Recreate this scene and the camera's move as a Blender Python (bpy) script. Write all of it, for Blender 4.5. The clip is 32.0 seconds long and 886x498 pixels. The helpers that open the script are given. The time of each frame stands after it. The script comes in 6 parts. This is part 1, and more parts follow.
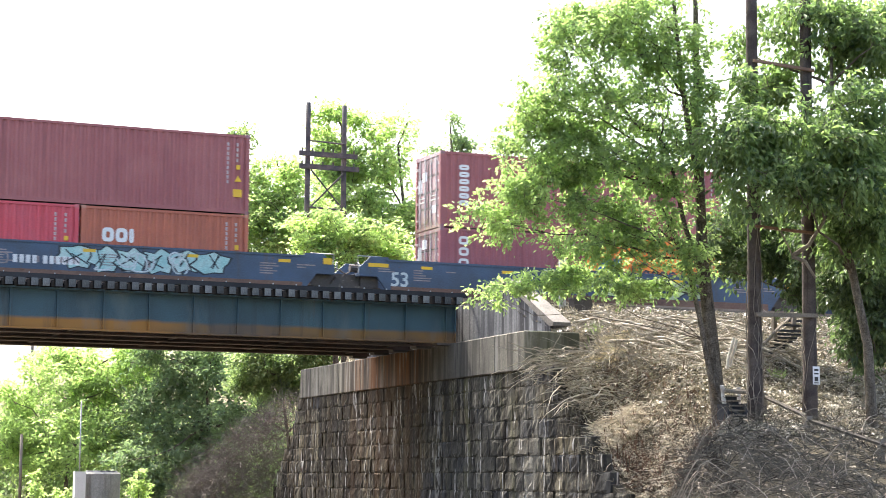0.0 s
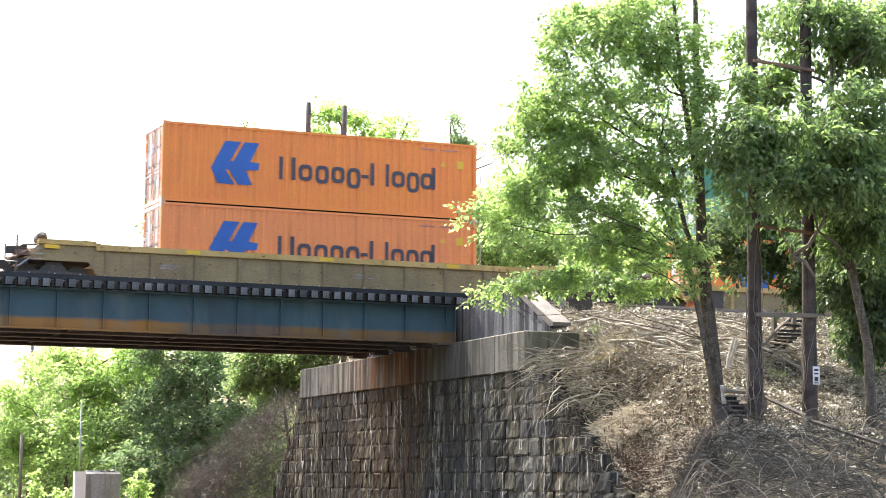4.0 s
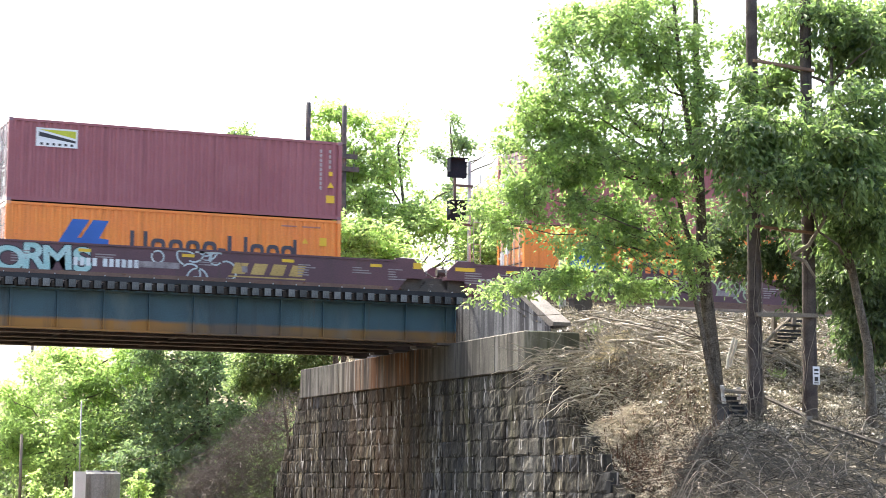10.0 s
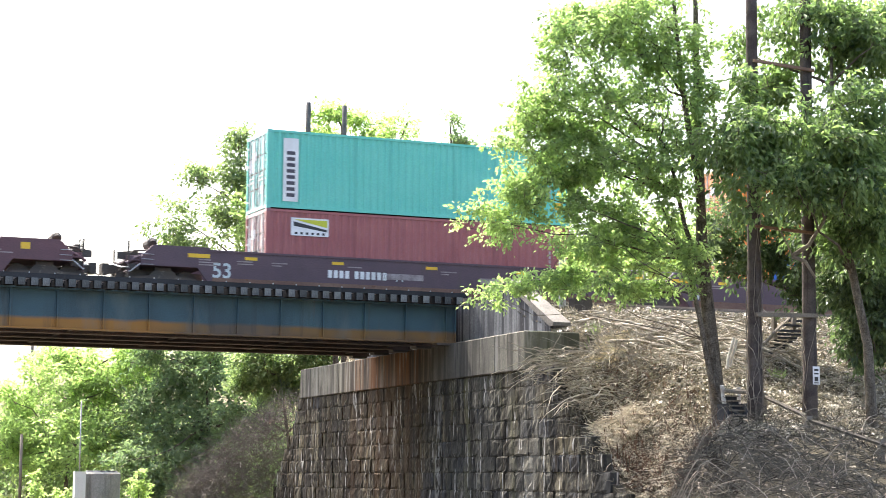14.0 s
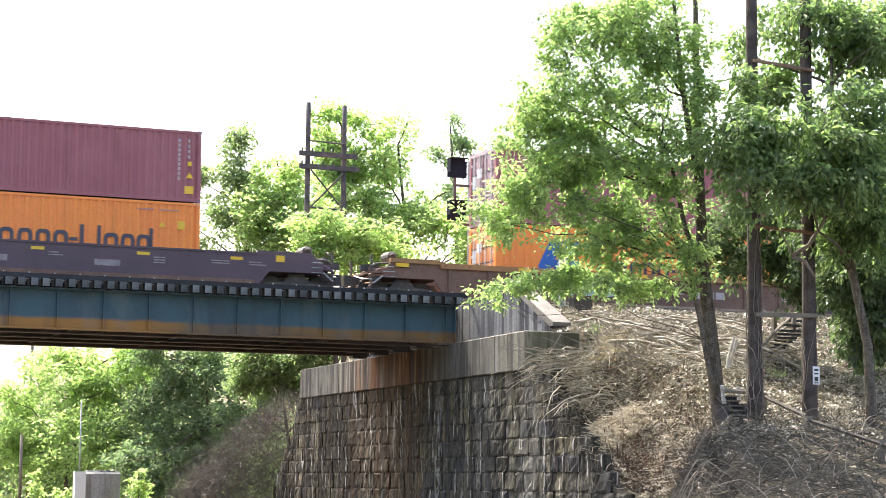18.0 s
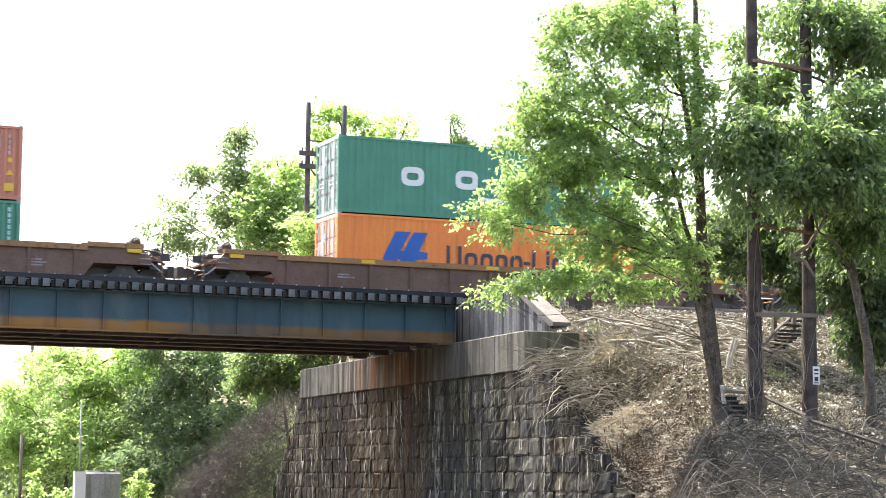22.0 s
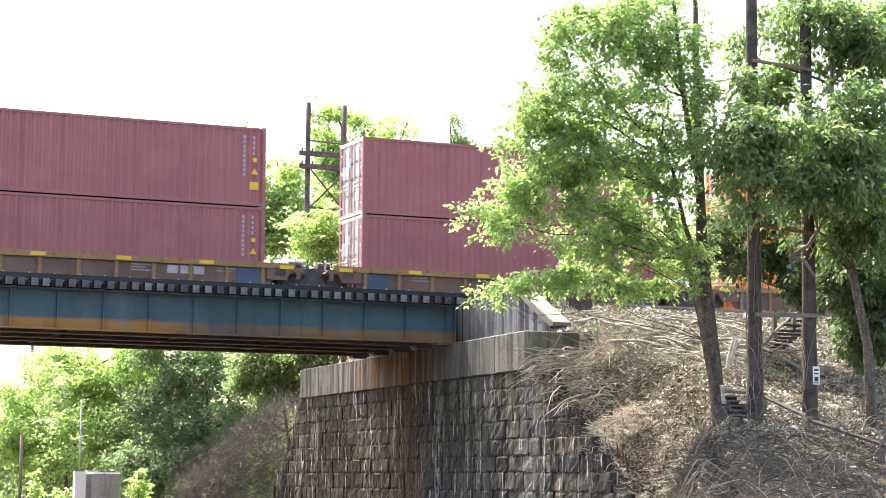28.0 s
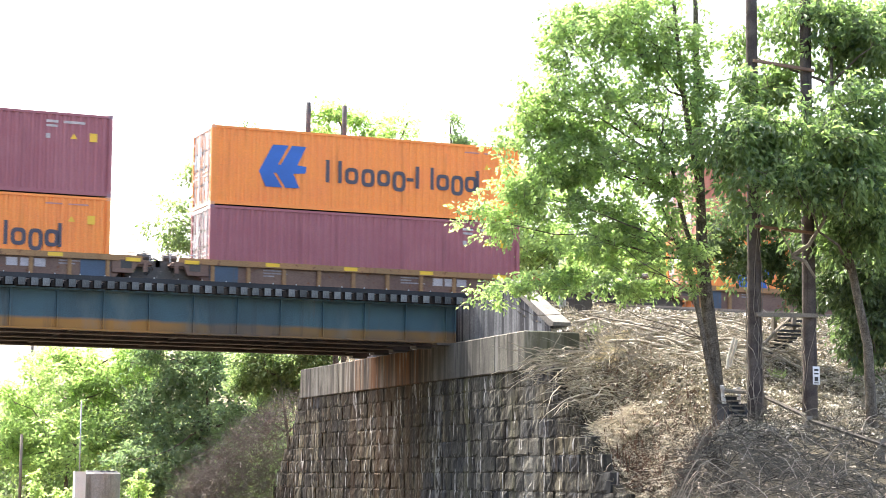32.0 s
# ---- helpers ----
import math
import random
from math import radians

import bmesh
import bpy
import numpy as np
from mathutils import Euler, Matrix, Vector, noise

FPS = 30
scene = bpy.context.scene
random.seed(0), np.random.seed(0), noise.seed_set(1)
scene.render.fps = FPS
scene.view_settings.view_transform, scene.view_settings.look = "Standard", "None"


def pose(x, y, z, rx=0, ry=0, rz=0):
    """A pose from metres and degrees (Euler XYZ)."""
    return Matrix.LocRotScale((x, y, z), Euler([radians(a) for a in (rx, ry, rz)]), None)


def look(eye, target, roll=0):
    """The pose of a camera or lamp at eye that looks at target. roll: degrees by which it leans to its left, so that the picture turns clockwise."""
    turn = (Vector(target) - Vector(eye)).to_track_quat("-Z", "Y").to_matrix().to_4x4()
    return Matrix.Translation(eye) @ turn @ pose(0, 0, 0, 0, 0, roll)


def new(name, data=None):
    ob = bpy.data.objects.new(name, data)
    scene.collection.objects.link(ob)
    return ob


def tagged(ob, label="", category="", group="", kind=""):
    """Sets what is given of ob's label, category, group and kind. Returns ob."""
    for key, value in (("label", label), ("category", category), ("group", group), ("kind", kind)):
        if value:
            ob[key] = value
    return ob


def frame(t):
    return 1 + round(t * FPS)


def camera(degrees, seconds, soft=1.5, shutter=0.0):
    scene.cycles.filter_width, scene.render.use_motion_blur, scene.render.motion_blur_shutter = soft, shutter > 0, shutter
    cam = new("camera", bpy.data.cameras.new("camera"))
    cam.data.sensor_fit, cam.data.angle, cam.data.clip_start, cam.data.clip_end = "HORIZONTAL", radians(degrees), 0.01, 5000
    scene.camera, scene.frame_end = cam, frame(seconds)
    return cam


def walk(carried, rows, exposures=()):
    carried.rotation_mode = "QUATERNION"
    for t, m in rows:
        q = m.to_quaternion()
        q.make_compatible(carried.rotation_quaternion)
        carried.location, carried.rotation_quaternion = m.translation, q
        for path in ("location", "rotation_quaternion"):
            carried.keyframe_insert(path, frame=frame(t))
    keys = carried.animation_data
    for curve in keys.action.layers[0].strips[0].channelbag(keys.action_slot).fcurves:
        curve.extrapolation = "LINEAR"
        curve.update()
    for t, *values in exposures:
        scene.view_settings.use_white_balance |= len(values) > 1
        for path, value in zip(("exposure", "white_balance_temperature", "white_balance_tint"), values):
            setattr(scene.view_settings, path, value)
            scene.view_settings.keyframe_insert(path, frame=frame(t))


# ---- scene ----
cam = camera(25.15, 32.0, soft=0.88, shutter=0.15)
YAW, PITCH, ROLL = radians(23.14), radians(6.643), 0.429
EYE = Vector((0, 0, 1.7))
AIM = EYE + 60 * Vector((math.sin(YAW) * math.cos(PITCH), math.cos(YAW) * math.cos(PITCH), math.sin(PITCH)))
walk(cam, [(0, look(EYE, AIM, ROLL)), (32, look(EYE, AIM, ROLL))], [(0, 2.2), (25, 2.2), (28, 2.38), (32, 2.5)])

# ---- light ----
SUN_AZ, SUN_EL = radians(-9), radians(57)      # from behind the bridge, a little to its west side
world = bpy.data.worlds.new("sky")
scene.world = world
world.use_nodes = True
wn = world.node_tree
sky = wn.nodes.new("ShaderNodeTexSky")
sky.sky_type, sky.sun_disc = "NISHITA", False
sky.sun_elevation, sky.sun_rotation = SUN_EL, SUN_AZ
sky.air_density, sky.dust_density, sky.ozone_density = 1.0, 6.0, 0.6
wn.nodes["Background"].inputs["Strength"].default_value = 0.15
wn.links.new(sky.outputs["Color"], wn.nodes["Background"].inputs["Color"])
sun = new("sun", bpy.data.lights.new("sun", "SUN"))
sun.data.energy, sun.data.angle, sun.data.color = 2.9, radians(0.6), (1.0, 0.95, 0.86)
SUN_DIR = Vector((math.sin(SUN_AZ) * math.cos(SUN_EL), math.cos(SUN_AZ) * math.cos(SUN_EL), math.sin(SUN_EL)))
sun.matrix_basis = look(SUN_DIR * 200, (0, 0, 0))
scene.view_settings.exposure = 2.2


# ---- materials ----
def lin(hexcol):
    v = [int(hexcol[i:i + 2], 16) / 255 for i in (0, 2, 4)]
    return tuple(c / 12.92 if c < 0.04045 else ((c + 0.055) / 1.055) ** 2.4 for c in v)


def mixcol(nt, fac, a, b, blend="MIX"):
    m = nt.nodes.new("ShaderNodeMix")
    m.data_type, m.blend_type = "RGBA", blend
    for sock, v in ((m.inputs[0], fac), (m.inputs[6], a), (m.inputs[7], b)):
        if isinstance(v, bpy.types.NodeSocket):
            nt.links.new(v, sock)
        elif isinstance(v, tuple):
            sock.default_value = (*v[:3], 1)
        else:
            sock.default_value = v
    return m.outputs[2]


def noise_at(nt, vec, scale, detail=4, stretch=(1, 1, 1), rough=0.55):
    mp = nt.nodes.new("ShaderNodeMapping")
    mp.inputs["Scale"].default_value = stretch
    nt.links.new(vec, mp.inputs["Vector"])
    n = nt.nodes.new("ShaderNodeTexNoise")
    n.inputs["Scale"].default_value, n.inputs["Detail"].default_value, n.inputs["Roughness"].default_value = scale, detail, rough
    nt.links.new(mp.outputs[0], n.inputs["Vector"])
    return n.outputs["Fac"]


def ramp(nt, fac, lo, hi):
    r = nt.nodes.new("ShaderNodeMapRange")
    r.inputs["From Min"].default_value, r.inputs["From Max"].default_value = lo, hi
    nt.links.new(fac, r.inputs["Value"])
    return r.outputs["Result"]


def material(name, col, rough=0.6, metal=0.0, fade=None, fade_scale=0.8, streak=None, streak_amt=0.4, spots=None, spot_lo=0.62,
             bump=0.15, grain=25.0, piece_var=0.0, place="Object", grain_amt=0.25, streak_scale=2.5):
    """A worn surface: large fading, vertical streaks, small spots and a fine grain with relief."""
    m = bpy.data.materials.new(name)
    m.use_nodes = True
    nt = m.node_tree
    bsdf = nt.nodes["Principled BSDF"]
    tc = nt.nodes.new("ShaderNodeTexCoord")
    geo = nt.nodes.new("ShaderNodeNewGeometry")
    vec = tc.outputs["Object"] if place == "Object" else geo.outputs["Position"]
    base = mixcol(nt, ramp(nt, noise_at(nt, vec, fade_scale, 3), 0.35, 0.68), col, fade or tuple(c * 0.75 for c in col))
    if streak:
        s = ramp(nt, noise_at(nt, vec, streak_scale, 4, (1, 1, 0.08)), 0.72 - 0.3 * streak_amt, 0.8)
        base = mixcol(nt, s, base, streak)
    if spots:
        base = mixcol(nt, ramp(nt, noise_at(nt, vec, 6, 6), spot_lo, spot_lo + 0.06), base, spots)
    g = noise_at(nt, vec, grain, 5)
    gr = nt.nodes.new("ShaderNodeMapRange")
    gr.inputs["From Min"].default_value, gr.inputs["From Max"].default_value = 0.3, 0.7
    gr.inputs["To Min"].default_value, gr.inputs["To Max"].default_value = 1 - grain_amt, 1 + grain_amt
    nt.links.new(g, gr.inputs["Value"])
    hsv = nt.nodes.new("ShaderNodeHueSaturation")
    nt.links.new(base, hsv.inputs["Color"])
    value = gr.outputs["Result"]
    if piece_var:
        info = nt.nodes.new("ShaderNodeObjectInfo")
        pr = nt.nodes.new("ShaderNodeMapRange")
        pr.inputs["To Min"].default_value, pr.inputs["To Max"].default_value = 1 - piece_var, 1 + piece_var
        nt.links.new(info.outputs["Random"], pr.inputs["Value"])
        mul = nt.nodes.new("ShaderNodeMath")
        mul.operation = "MULTIPLY"
        nt.links.new(value, mul.inputs[0]), nt.links.new(pr.outputs["Result"], mul.inputs[1])
        value = mul.outputs[0]
    nt.links.new(value, hsv.inputs["Value"])
    nt.links.new(hsv.outputs["Color"], bsdf.inputs["Base Color"])
    bsdf.inputs["Roughness"].default_value, bsdf.inputs["Metallic"].default_value = rough, metal
    if rough >= 0.8:
        bsdf.inputs["Specular IOR Level"].default_value = 0.12
    if bump:
        b = nt.nodes.new("ShaderNodeBump")
        b.inputs["Strength"].default_value, b.inputs["Distance"].default_value = bump, 0.02
        nt.links.new(g, b.inputs["Height"])
        nt.links.new(b.outputs["Normal"], bsdf.inputs["Normal"])
    return m


def add_streaks(m, layers):
    """Upright runs of dirt, rust or lime over a finished colour: (colour, runs per metre, upright stretch, from, to, first y, last y)."""
    nt = m.node_tree
    bsdf = nt.nodes["Principled BSDF"]
    geo = nt.nodes.new("ShaderNodeNewGeometry")
    pos = geo.outputs["Position"]
    sep = nt.nodes.new("ShaderNodeSeparateXYZ")
    nt.links.new(pos, sep.inputs[0])
    out = bsdf.inputs["Base Color"].links[0].from_socket
    for colour, scale, zs, lo, hi, amount, y0, y1 in layers:
        fac = ramp(nt, noise_at(nt, pos, scale, 5, (1, 1, zs), 0.6), lo, hi)
        soft = min(1.0, (y1 - y0) / 2)
        for lim in ((y0 - soft, y0 + soft), (y1 + soft, y1 - soft)) if y0 else ():
            mul = nt.nodes.new("ShaderNodeMath")
            mul.operation = "MULTIPLY"
            nt.links.new(fac, mul.inputs[0]), nt.links.new(ramp(nt, sep.outputs["Y"], *lim), mul.inputs[1])
            fac = mul.outputs[0]
        part_in = nt.nodes.new("ShaderNodeMath")
        part_in.operation, part_in.inputs[1].default_value = "MULTIPLY", amount
        nt.links.new(fac, part_in.inputs[0])
        out = mixcol(nt, part_in.outputs[0], out, colour)
    nt.links.new(out, bsdf.inputs["Base Color"])
    return m


def leaf_material(name, dark, light, thru=0.45, dead=None):
    """Thin leaves that let light through; the shade of green differs from leaf to leaf."""
    m = bpy.data.materials.new(name)
    m.use_nodes = True
    nt = m.node_tree
    nt.nodes.remove(nt.nodes["Principled BSDF"])
    geo = nt.nodes.new("ShaderNodeNewGeometry")
    patch = ramp(nt, noise_at(nt, geo.outputs["Position"], 0.9, 2), 0.35, 0.65)
    a = mixcol(nt, geo.outputs["Random Per Island"], dark, light)
    colour = mixcol(nt, patch, a, mixcol(nt, 0.5, a, light))
    if dead:
        colour = mixcol(nt, ramp(nt, geo.outputs["Random Per Island"], 0.93, 0.96), colour, dead)
    d = nt.nodes.new("ShaderNodeBsdfPrincipled")
    d.inputs["Roughness"].default_value = 0.45
    t = nt.nodes.new("ShaderNodeBsdfTranslucent")
    warm = mixcol(nt, 0.75, colour, (1.6, 1.85, 1.05), "MULTIPLY")
    nt.links.new(colour, d.inputs["Base Color"]), nt.links.new(warm, t.inputs["Color"])
    mx = nt.nodes.new("ShaderNodeMixShader")
    mx.inputs[0].default_value = thru
    nt.links.new(d.outputs[0], mx.inputs[1]), nt.links.new(t.outputs[0], mx.inputs[2])
    nt.links.new(mx.outputs[0], nt.nodes["Material Output"].inputs["Surface"])
    return m


RUST = (0.16, 0.06, 0.025)
PAINT = {}
for key, hexcol, fade in (("maroon", "8c5152", "945b5a"), ("red", "bd4650", "b24e58"), ("brown_orange", "a8604a", "985846"),
                          ("orange", "f0843a", "e67e3e"), ("pale_orange", "e8874c", "de8450"), ("green", "447c63", "4b836c"),
                          ("teal", "5ab0a2", "64b5a6"), ("plum", "8a4f55", "91585d"), ("brick", "b8775e", "aa6d58")):
    base = tuple(min(0.88, 1.2 * c) for c in lin(hexcol))
    PAINT[key] = material("container_paint_" + key, base, 0.5, fade=tuple(min(0.85, 1.2 * c) for c in lin(fade)), streak=tuple(c * 0.72 for c in base),
                          streak_amt=0.35, spots=RUST, spot_lo=0.73, bump=0.08, grain_amt=0.1, place="Object")
DOORPAINT = {k: material("door_paint_" + k, tuple(min(0.8, c * 1.2 + 0.02) for c in lin(h)), 0.45, streak=(0.5, 0.45, 0.42), streak_amt=0.2,
                         spots=RUST, spot_lo=0.74, bump=0.08, grain_amt=0.12)
             for k, h in (("maroon", "7a4650"), ("red", "b84a52"), ("brown_orange", "a86a52"), ("orange", "e08858"), ("pale_orange", "d89068"),
                          ("green", "4d8474"), ("teal", "5cb0a8"), ("plum", "7a4a58"), ("brick", "a8685c"))}
for dm in DOORPAINT.values():
    b = dm.node_tree.nodes["Principled BSDF"]
    b.inputs["Roughness"].default_value, b.inputs["Coat Weight"].default_value, b.inputs["Coat Roughness"].default_value = 0.35, 1.0, 0.22
STEEL_DARK = material("dark_steel", (0.055, 0.05, 0.047), 0.6, 0.2, fade=(0.095, 0.075, 0.06), spots=(0.15, 0.13, 0.11), spot_lo=0.64)
STEEL_GREY = material("galvanised_steel", (0.42, 0.43, 0.43), 0.45, 0.6, fade=(0.32, 0.31, 0.3))
ROD = material("lock_rod_steel", (0.62, 0.6, 0.58), 0.4, 0.4)
WHITE = material("white_paint", (0.78, 0.78, 0.76), 0.5, fade=(0.66, 0.66, 0.64), bump=0.03, grain_amt=0.08)
PANEL_WHITE = material("white_label", (0.8, 0.8, 0.8), 0.5, bump=0.02, grain_amt=0.05)
YELLOW = material("yellow_reflector", (0.8, 0.5, 0.03), 0.4, fade=(0.75, 0.44, 0.04), bump=0.02, grain_amt=0.06)
MARKBLUE = material("blue_paint", lin("2f62b0"), 0.5, bump=0.03, grain_amt=0.06)
MARKGREY = material("dark_grey_paint", lin("4a4550"), 0.5, bump=0.03, grain_amt=0.08)
MARKLIME = material("lime_paint", lin("c8c83c"), 0.5, bump=0.02)
MARKBLACK = material("black_paint", (0.03, 0.03, 0.035), 0.5, bump=0.02)
CAR_BLUE = material("car_blue", lin("495c73"), 0.55, fade=lin("434e5c"), streak=(0.1, 0.075, 0.06), streak_amt=0.4, spots=RUST, spot_lo=0.68)
CAR_BROWN = material("car_brown", lin("68474c"), 0.6, fade=lin("5b4146"), streak=(0.09, 0.06, 0.05), streak_amt=0.4, spots=RUST, spot_lo=0.7)
CAR_DARK = material("car_dark_brown", lin("5f4b52"), 0.6, fade=lin("53434a"), streak=(0.08, 0.06, 0.055), streak_amt=0.4, spots=RUST, spot_lo=0.72)
CAR_TAN = material("car_tan_panel", lin("a08a60"), 0.65, fade=lin("86704e"), streak=(0.14, 0.1, 0.07), streak_amt=0.5, spots=RUST, spot_lo=0.64)
CAR_YELLOW = material("car_yellow", lin("c9a766"), 0.6, fade=lin("b09050"), streak=(0.2, 0.13, 0.07), streak_amt=0.4, spots=(0.14, 0.08, 0.045), spot_lo=0.63)
CAR_RUST = material("car_rusty_brown", lin("7b5f4e"), 0.65, fade=lin("684c40"), streak=(0.12, 0.07, 0.045), streak_amt=0.5, spots=RUST, spot_lo=0.62)
CAR_CHORD = material("car_top_chord", lin("a07448"), 0.6, fade=lin("8a6a44"), streak=RUST, streak_amt=0.4, spots=RUST, spot_lo=0.62)
TAG_WHITE = material("spray_white", (0.6, 0.65, 0.64), 0.5, fade=(0.45, 0.52, 0.52), fade_scale=2, bump=0.02)
TAG_TEAL = material("spray_teal", (0.32, 0.55, 0.52), 0.5, fade=(0.5, 0.62, 0.58), fade_scale=2, bump=0.02)
TAG_PINK = material("spray_pink", (0.5, 0.25, 0.42), 0.5, fade=(0.42, 0.2, 0.4), bump=0.02)
TAG_LIME = material("spray_pale_green", (0.42, 0.5, 0.3), 0.5, fade=(0.36, 0.42, 0.26), bump=0.02)
TAG_DARK = material("spray_black", (0.03, 0.04, 0.05), 0.5, bump=0.02)
# Near-black tie sides, so the gaps between ties look shaded.
TIE_GAP_DARK = material("gap_dark_tie_side", (0.02, 0.021, 0.023), 0.9, fade=(0.032, 0.032, 0.034), fade_scale=4, grain=40, bump=0.4)
FARPOLE = material("grey_pole_timber", (0.06, 0.062, 0.066), 0.85, fade=(0.14, 0.12, 0.11), fade_scale=2, grain=30, bump=0.5)
MARKPALE = material("pale_number_paint", (0.52, 0.45, 0.44), 0.6, bump=0.03)
FADED_LETTERS = material("faded_letter_paint", (0.34, 0.29, 0.28), 0.6, fade=(0.2, 0.16, 0.16), fade_scale=3, bump=0.03)
TIE_GAP_DARK.node_tree.nodes["Principled BSDF"].inputs["Specular IOR Level"].default_value = 0.0
TIMBER = material("creosoted_timber", (0.03, 0.032, 0.036), 0.8, fade=(0.046, 0.048, 0.053), streak=(0.07, 0.068, 0.068), streak_amt=0.3, grain=40, bump=0.4)
TANK = material("tank_concrete", (0.3, 0.3, 0.28), 0.85, fade=(0.2, 0.2, 0.19), streak=(0.13, 0.125, 0.115), streak_amt=0.5, grain=18, bump=0.3, place="Position")
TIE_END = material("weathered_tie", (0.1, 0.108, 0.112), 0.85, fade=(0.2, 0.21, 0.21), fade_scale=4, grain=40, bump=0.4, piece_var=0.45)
RAIL = material("rail_steel", (0.2, 0.15, 0.12), 0.4, 0.7, fade=(0.3, 0.25, 0.22))
BALLAST = material("ballast", (0.2, 0.18, 0.17), 0.9, fade=(0.12, 0.11, 0.1), grain=30, bump=1.0, grain_amt=0.6, place="Position")
CONCRETE = material("stained_concrete", (0.215, 0.22, 0.225), 0.85, fade=(0.15, 0.152, 0.155), streak=(0.06, 0.055, 0.055), streak_amt=0.75, streak_scale=2.2,
                    spots=(0.34, 0.33, 0.32), spot_lo=0.66, grain=18, bump=0.3, place="Position")
CONCRETE_PALE = material("pale_concrete", (0.2, 0.185, 0.165), 0.85, fade=(0.14, 0.13, 0.118), streak=(0.1, 0.095, 0.09), streak_amt=0.6, grain=18, bump=0.3,
                         place="Position")
BARK = material("bark", (0.085, 0.071, 0.057), 0.9, fade=(0.16, 0.138, 0.112), fade_scale=5, grain=26, bump=1.0, streak=(0.03, 0.024, 0.02), streak_amt=0.6, streak_scale=11, grain_amt=0.6)
POLEWOOD = material("pole_timber", (0.058, 0.047, 0.044), 0.85, fade=(0.105, 0.088, 0.08), fade_scale=3, grain=30, bump=0.5, streak=(0.018, 0.015, 0.015),
                    streak_amt=0.5, streak_scale=9)
GREYWOOD = material("weathered_wood", (0.2, 0.175, 0.145), 0.85, fade=(0.13, 0.112, 0.092), grain=30, bump=0.4)
OLDWOOD = material("old_fence_wood", (0.11, 0.098, 0.082), 0.9, fade=(0.07, 0.062, 0.052), grain=30, bump=0.4)
BOUGH = material("bleached_bough", (0.42, 0.39, 0.325), 0.85, fade=(0.17, 0.14, 0.105), fade_scale=2.5, grain=20, bump=0.3)
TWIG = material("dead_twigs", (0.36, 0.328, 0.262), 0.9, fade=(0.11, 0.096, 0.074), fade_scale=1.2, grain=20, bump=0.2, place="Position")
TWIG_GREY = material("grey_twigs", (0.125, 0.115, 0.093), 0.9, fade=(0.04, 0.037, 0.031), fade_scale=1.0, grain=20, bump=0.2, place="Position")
# Twigs with the shade of the bank's edge put into their colour.
TWIG_SHADED = material("shaded_twigs", (0.06, 0.05, 0.04), 0.9, fade=(0.03, 0.026, 0.021), grain=20, place="Position")
THATCH = material("dry_thatch", (0.68, 0.61, 0.49), 0.9, fade=(0.42, 0.365, 0.28), fade_scale=3, grain=20, place="Position")
WEED = material("red_brown_stalks", (0.14, 0.08, 0.055), 0.9, fade=(0.07, 0.038, 0.028), grain=20, place="Position")
SCRUB = material("scrub_twigs", (0.145, 0.128, 0.112), 0.9, fade=(0.072, 0.064, 0.057), grain=20, place="Position")
VINE = material("dry_vine", (0.26, 0.23, 0.19), 0.9, fade=(0.12, 0.1, 0.085), fade_scale=1.5, grain=20)
SIGNALBLACK = material("signal_black", (0.016, 0.022, 0.03), 0.85, bump=0.05)

LEAF_FRONT = leaf_material("leaf_front", (0.122, 0.18, 0.105), (0.325, 0.395, 0.195), 0.68)
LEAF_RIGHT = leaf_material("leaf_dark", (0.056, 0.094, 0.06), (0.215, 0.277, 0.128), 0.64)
LEAF_FAR = leaf_material("leaf_far", (0.092, 0.135, 0.085), (0.24, 0.285, 0.15), 0.6)
LEAF_BACK = leaf_material("leaf_back", (0.15, 0.205, 0.118), (0.4, 0.465, 0.24), 0.77)
# Canopy shade is put into this very dark leaf colour.
LEAF_DEEP_SHADE = leaf_material("leaf_deep_shade", (0.035, 0.06, 0.04), (0.125, 0.165, 0.08), 0.5)
LITTER = leaf_material("leaf_litter", (0.06, 0.05, 0.038), (0.42, 0.375, 0.295), 0.03)
STRAW = leaf_material("dry_straw", (0.3, 0.24, 0.16), (0.6, 0.52, 0.36), 0.06)
RAILWHITE = material("peeling_white", (0.5, 0.48, 0.44), 0.7, fade=(0.3, 0.27, 0.24), fade_scale=4)
# Bluish leaf colour that stands in for foliage in shade.
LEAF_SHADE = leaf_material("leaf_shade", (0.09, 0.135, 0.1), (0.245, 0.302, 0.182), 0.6)


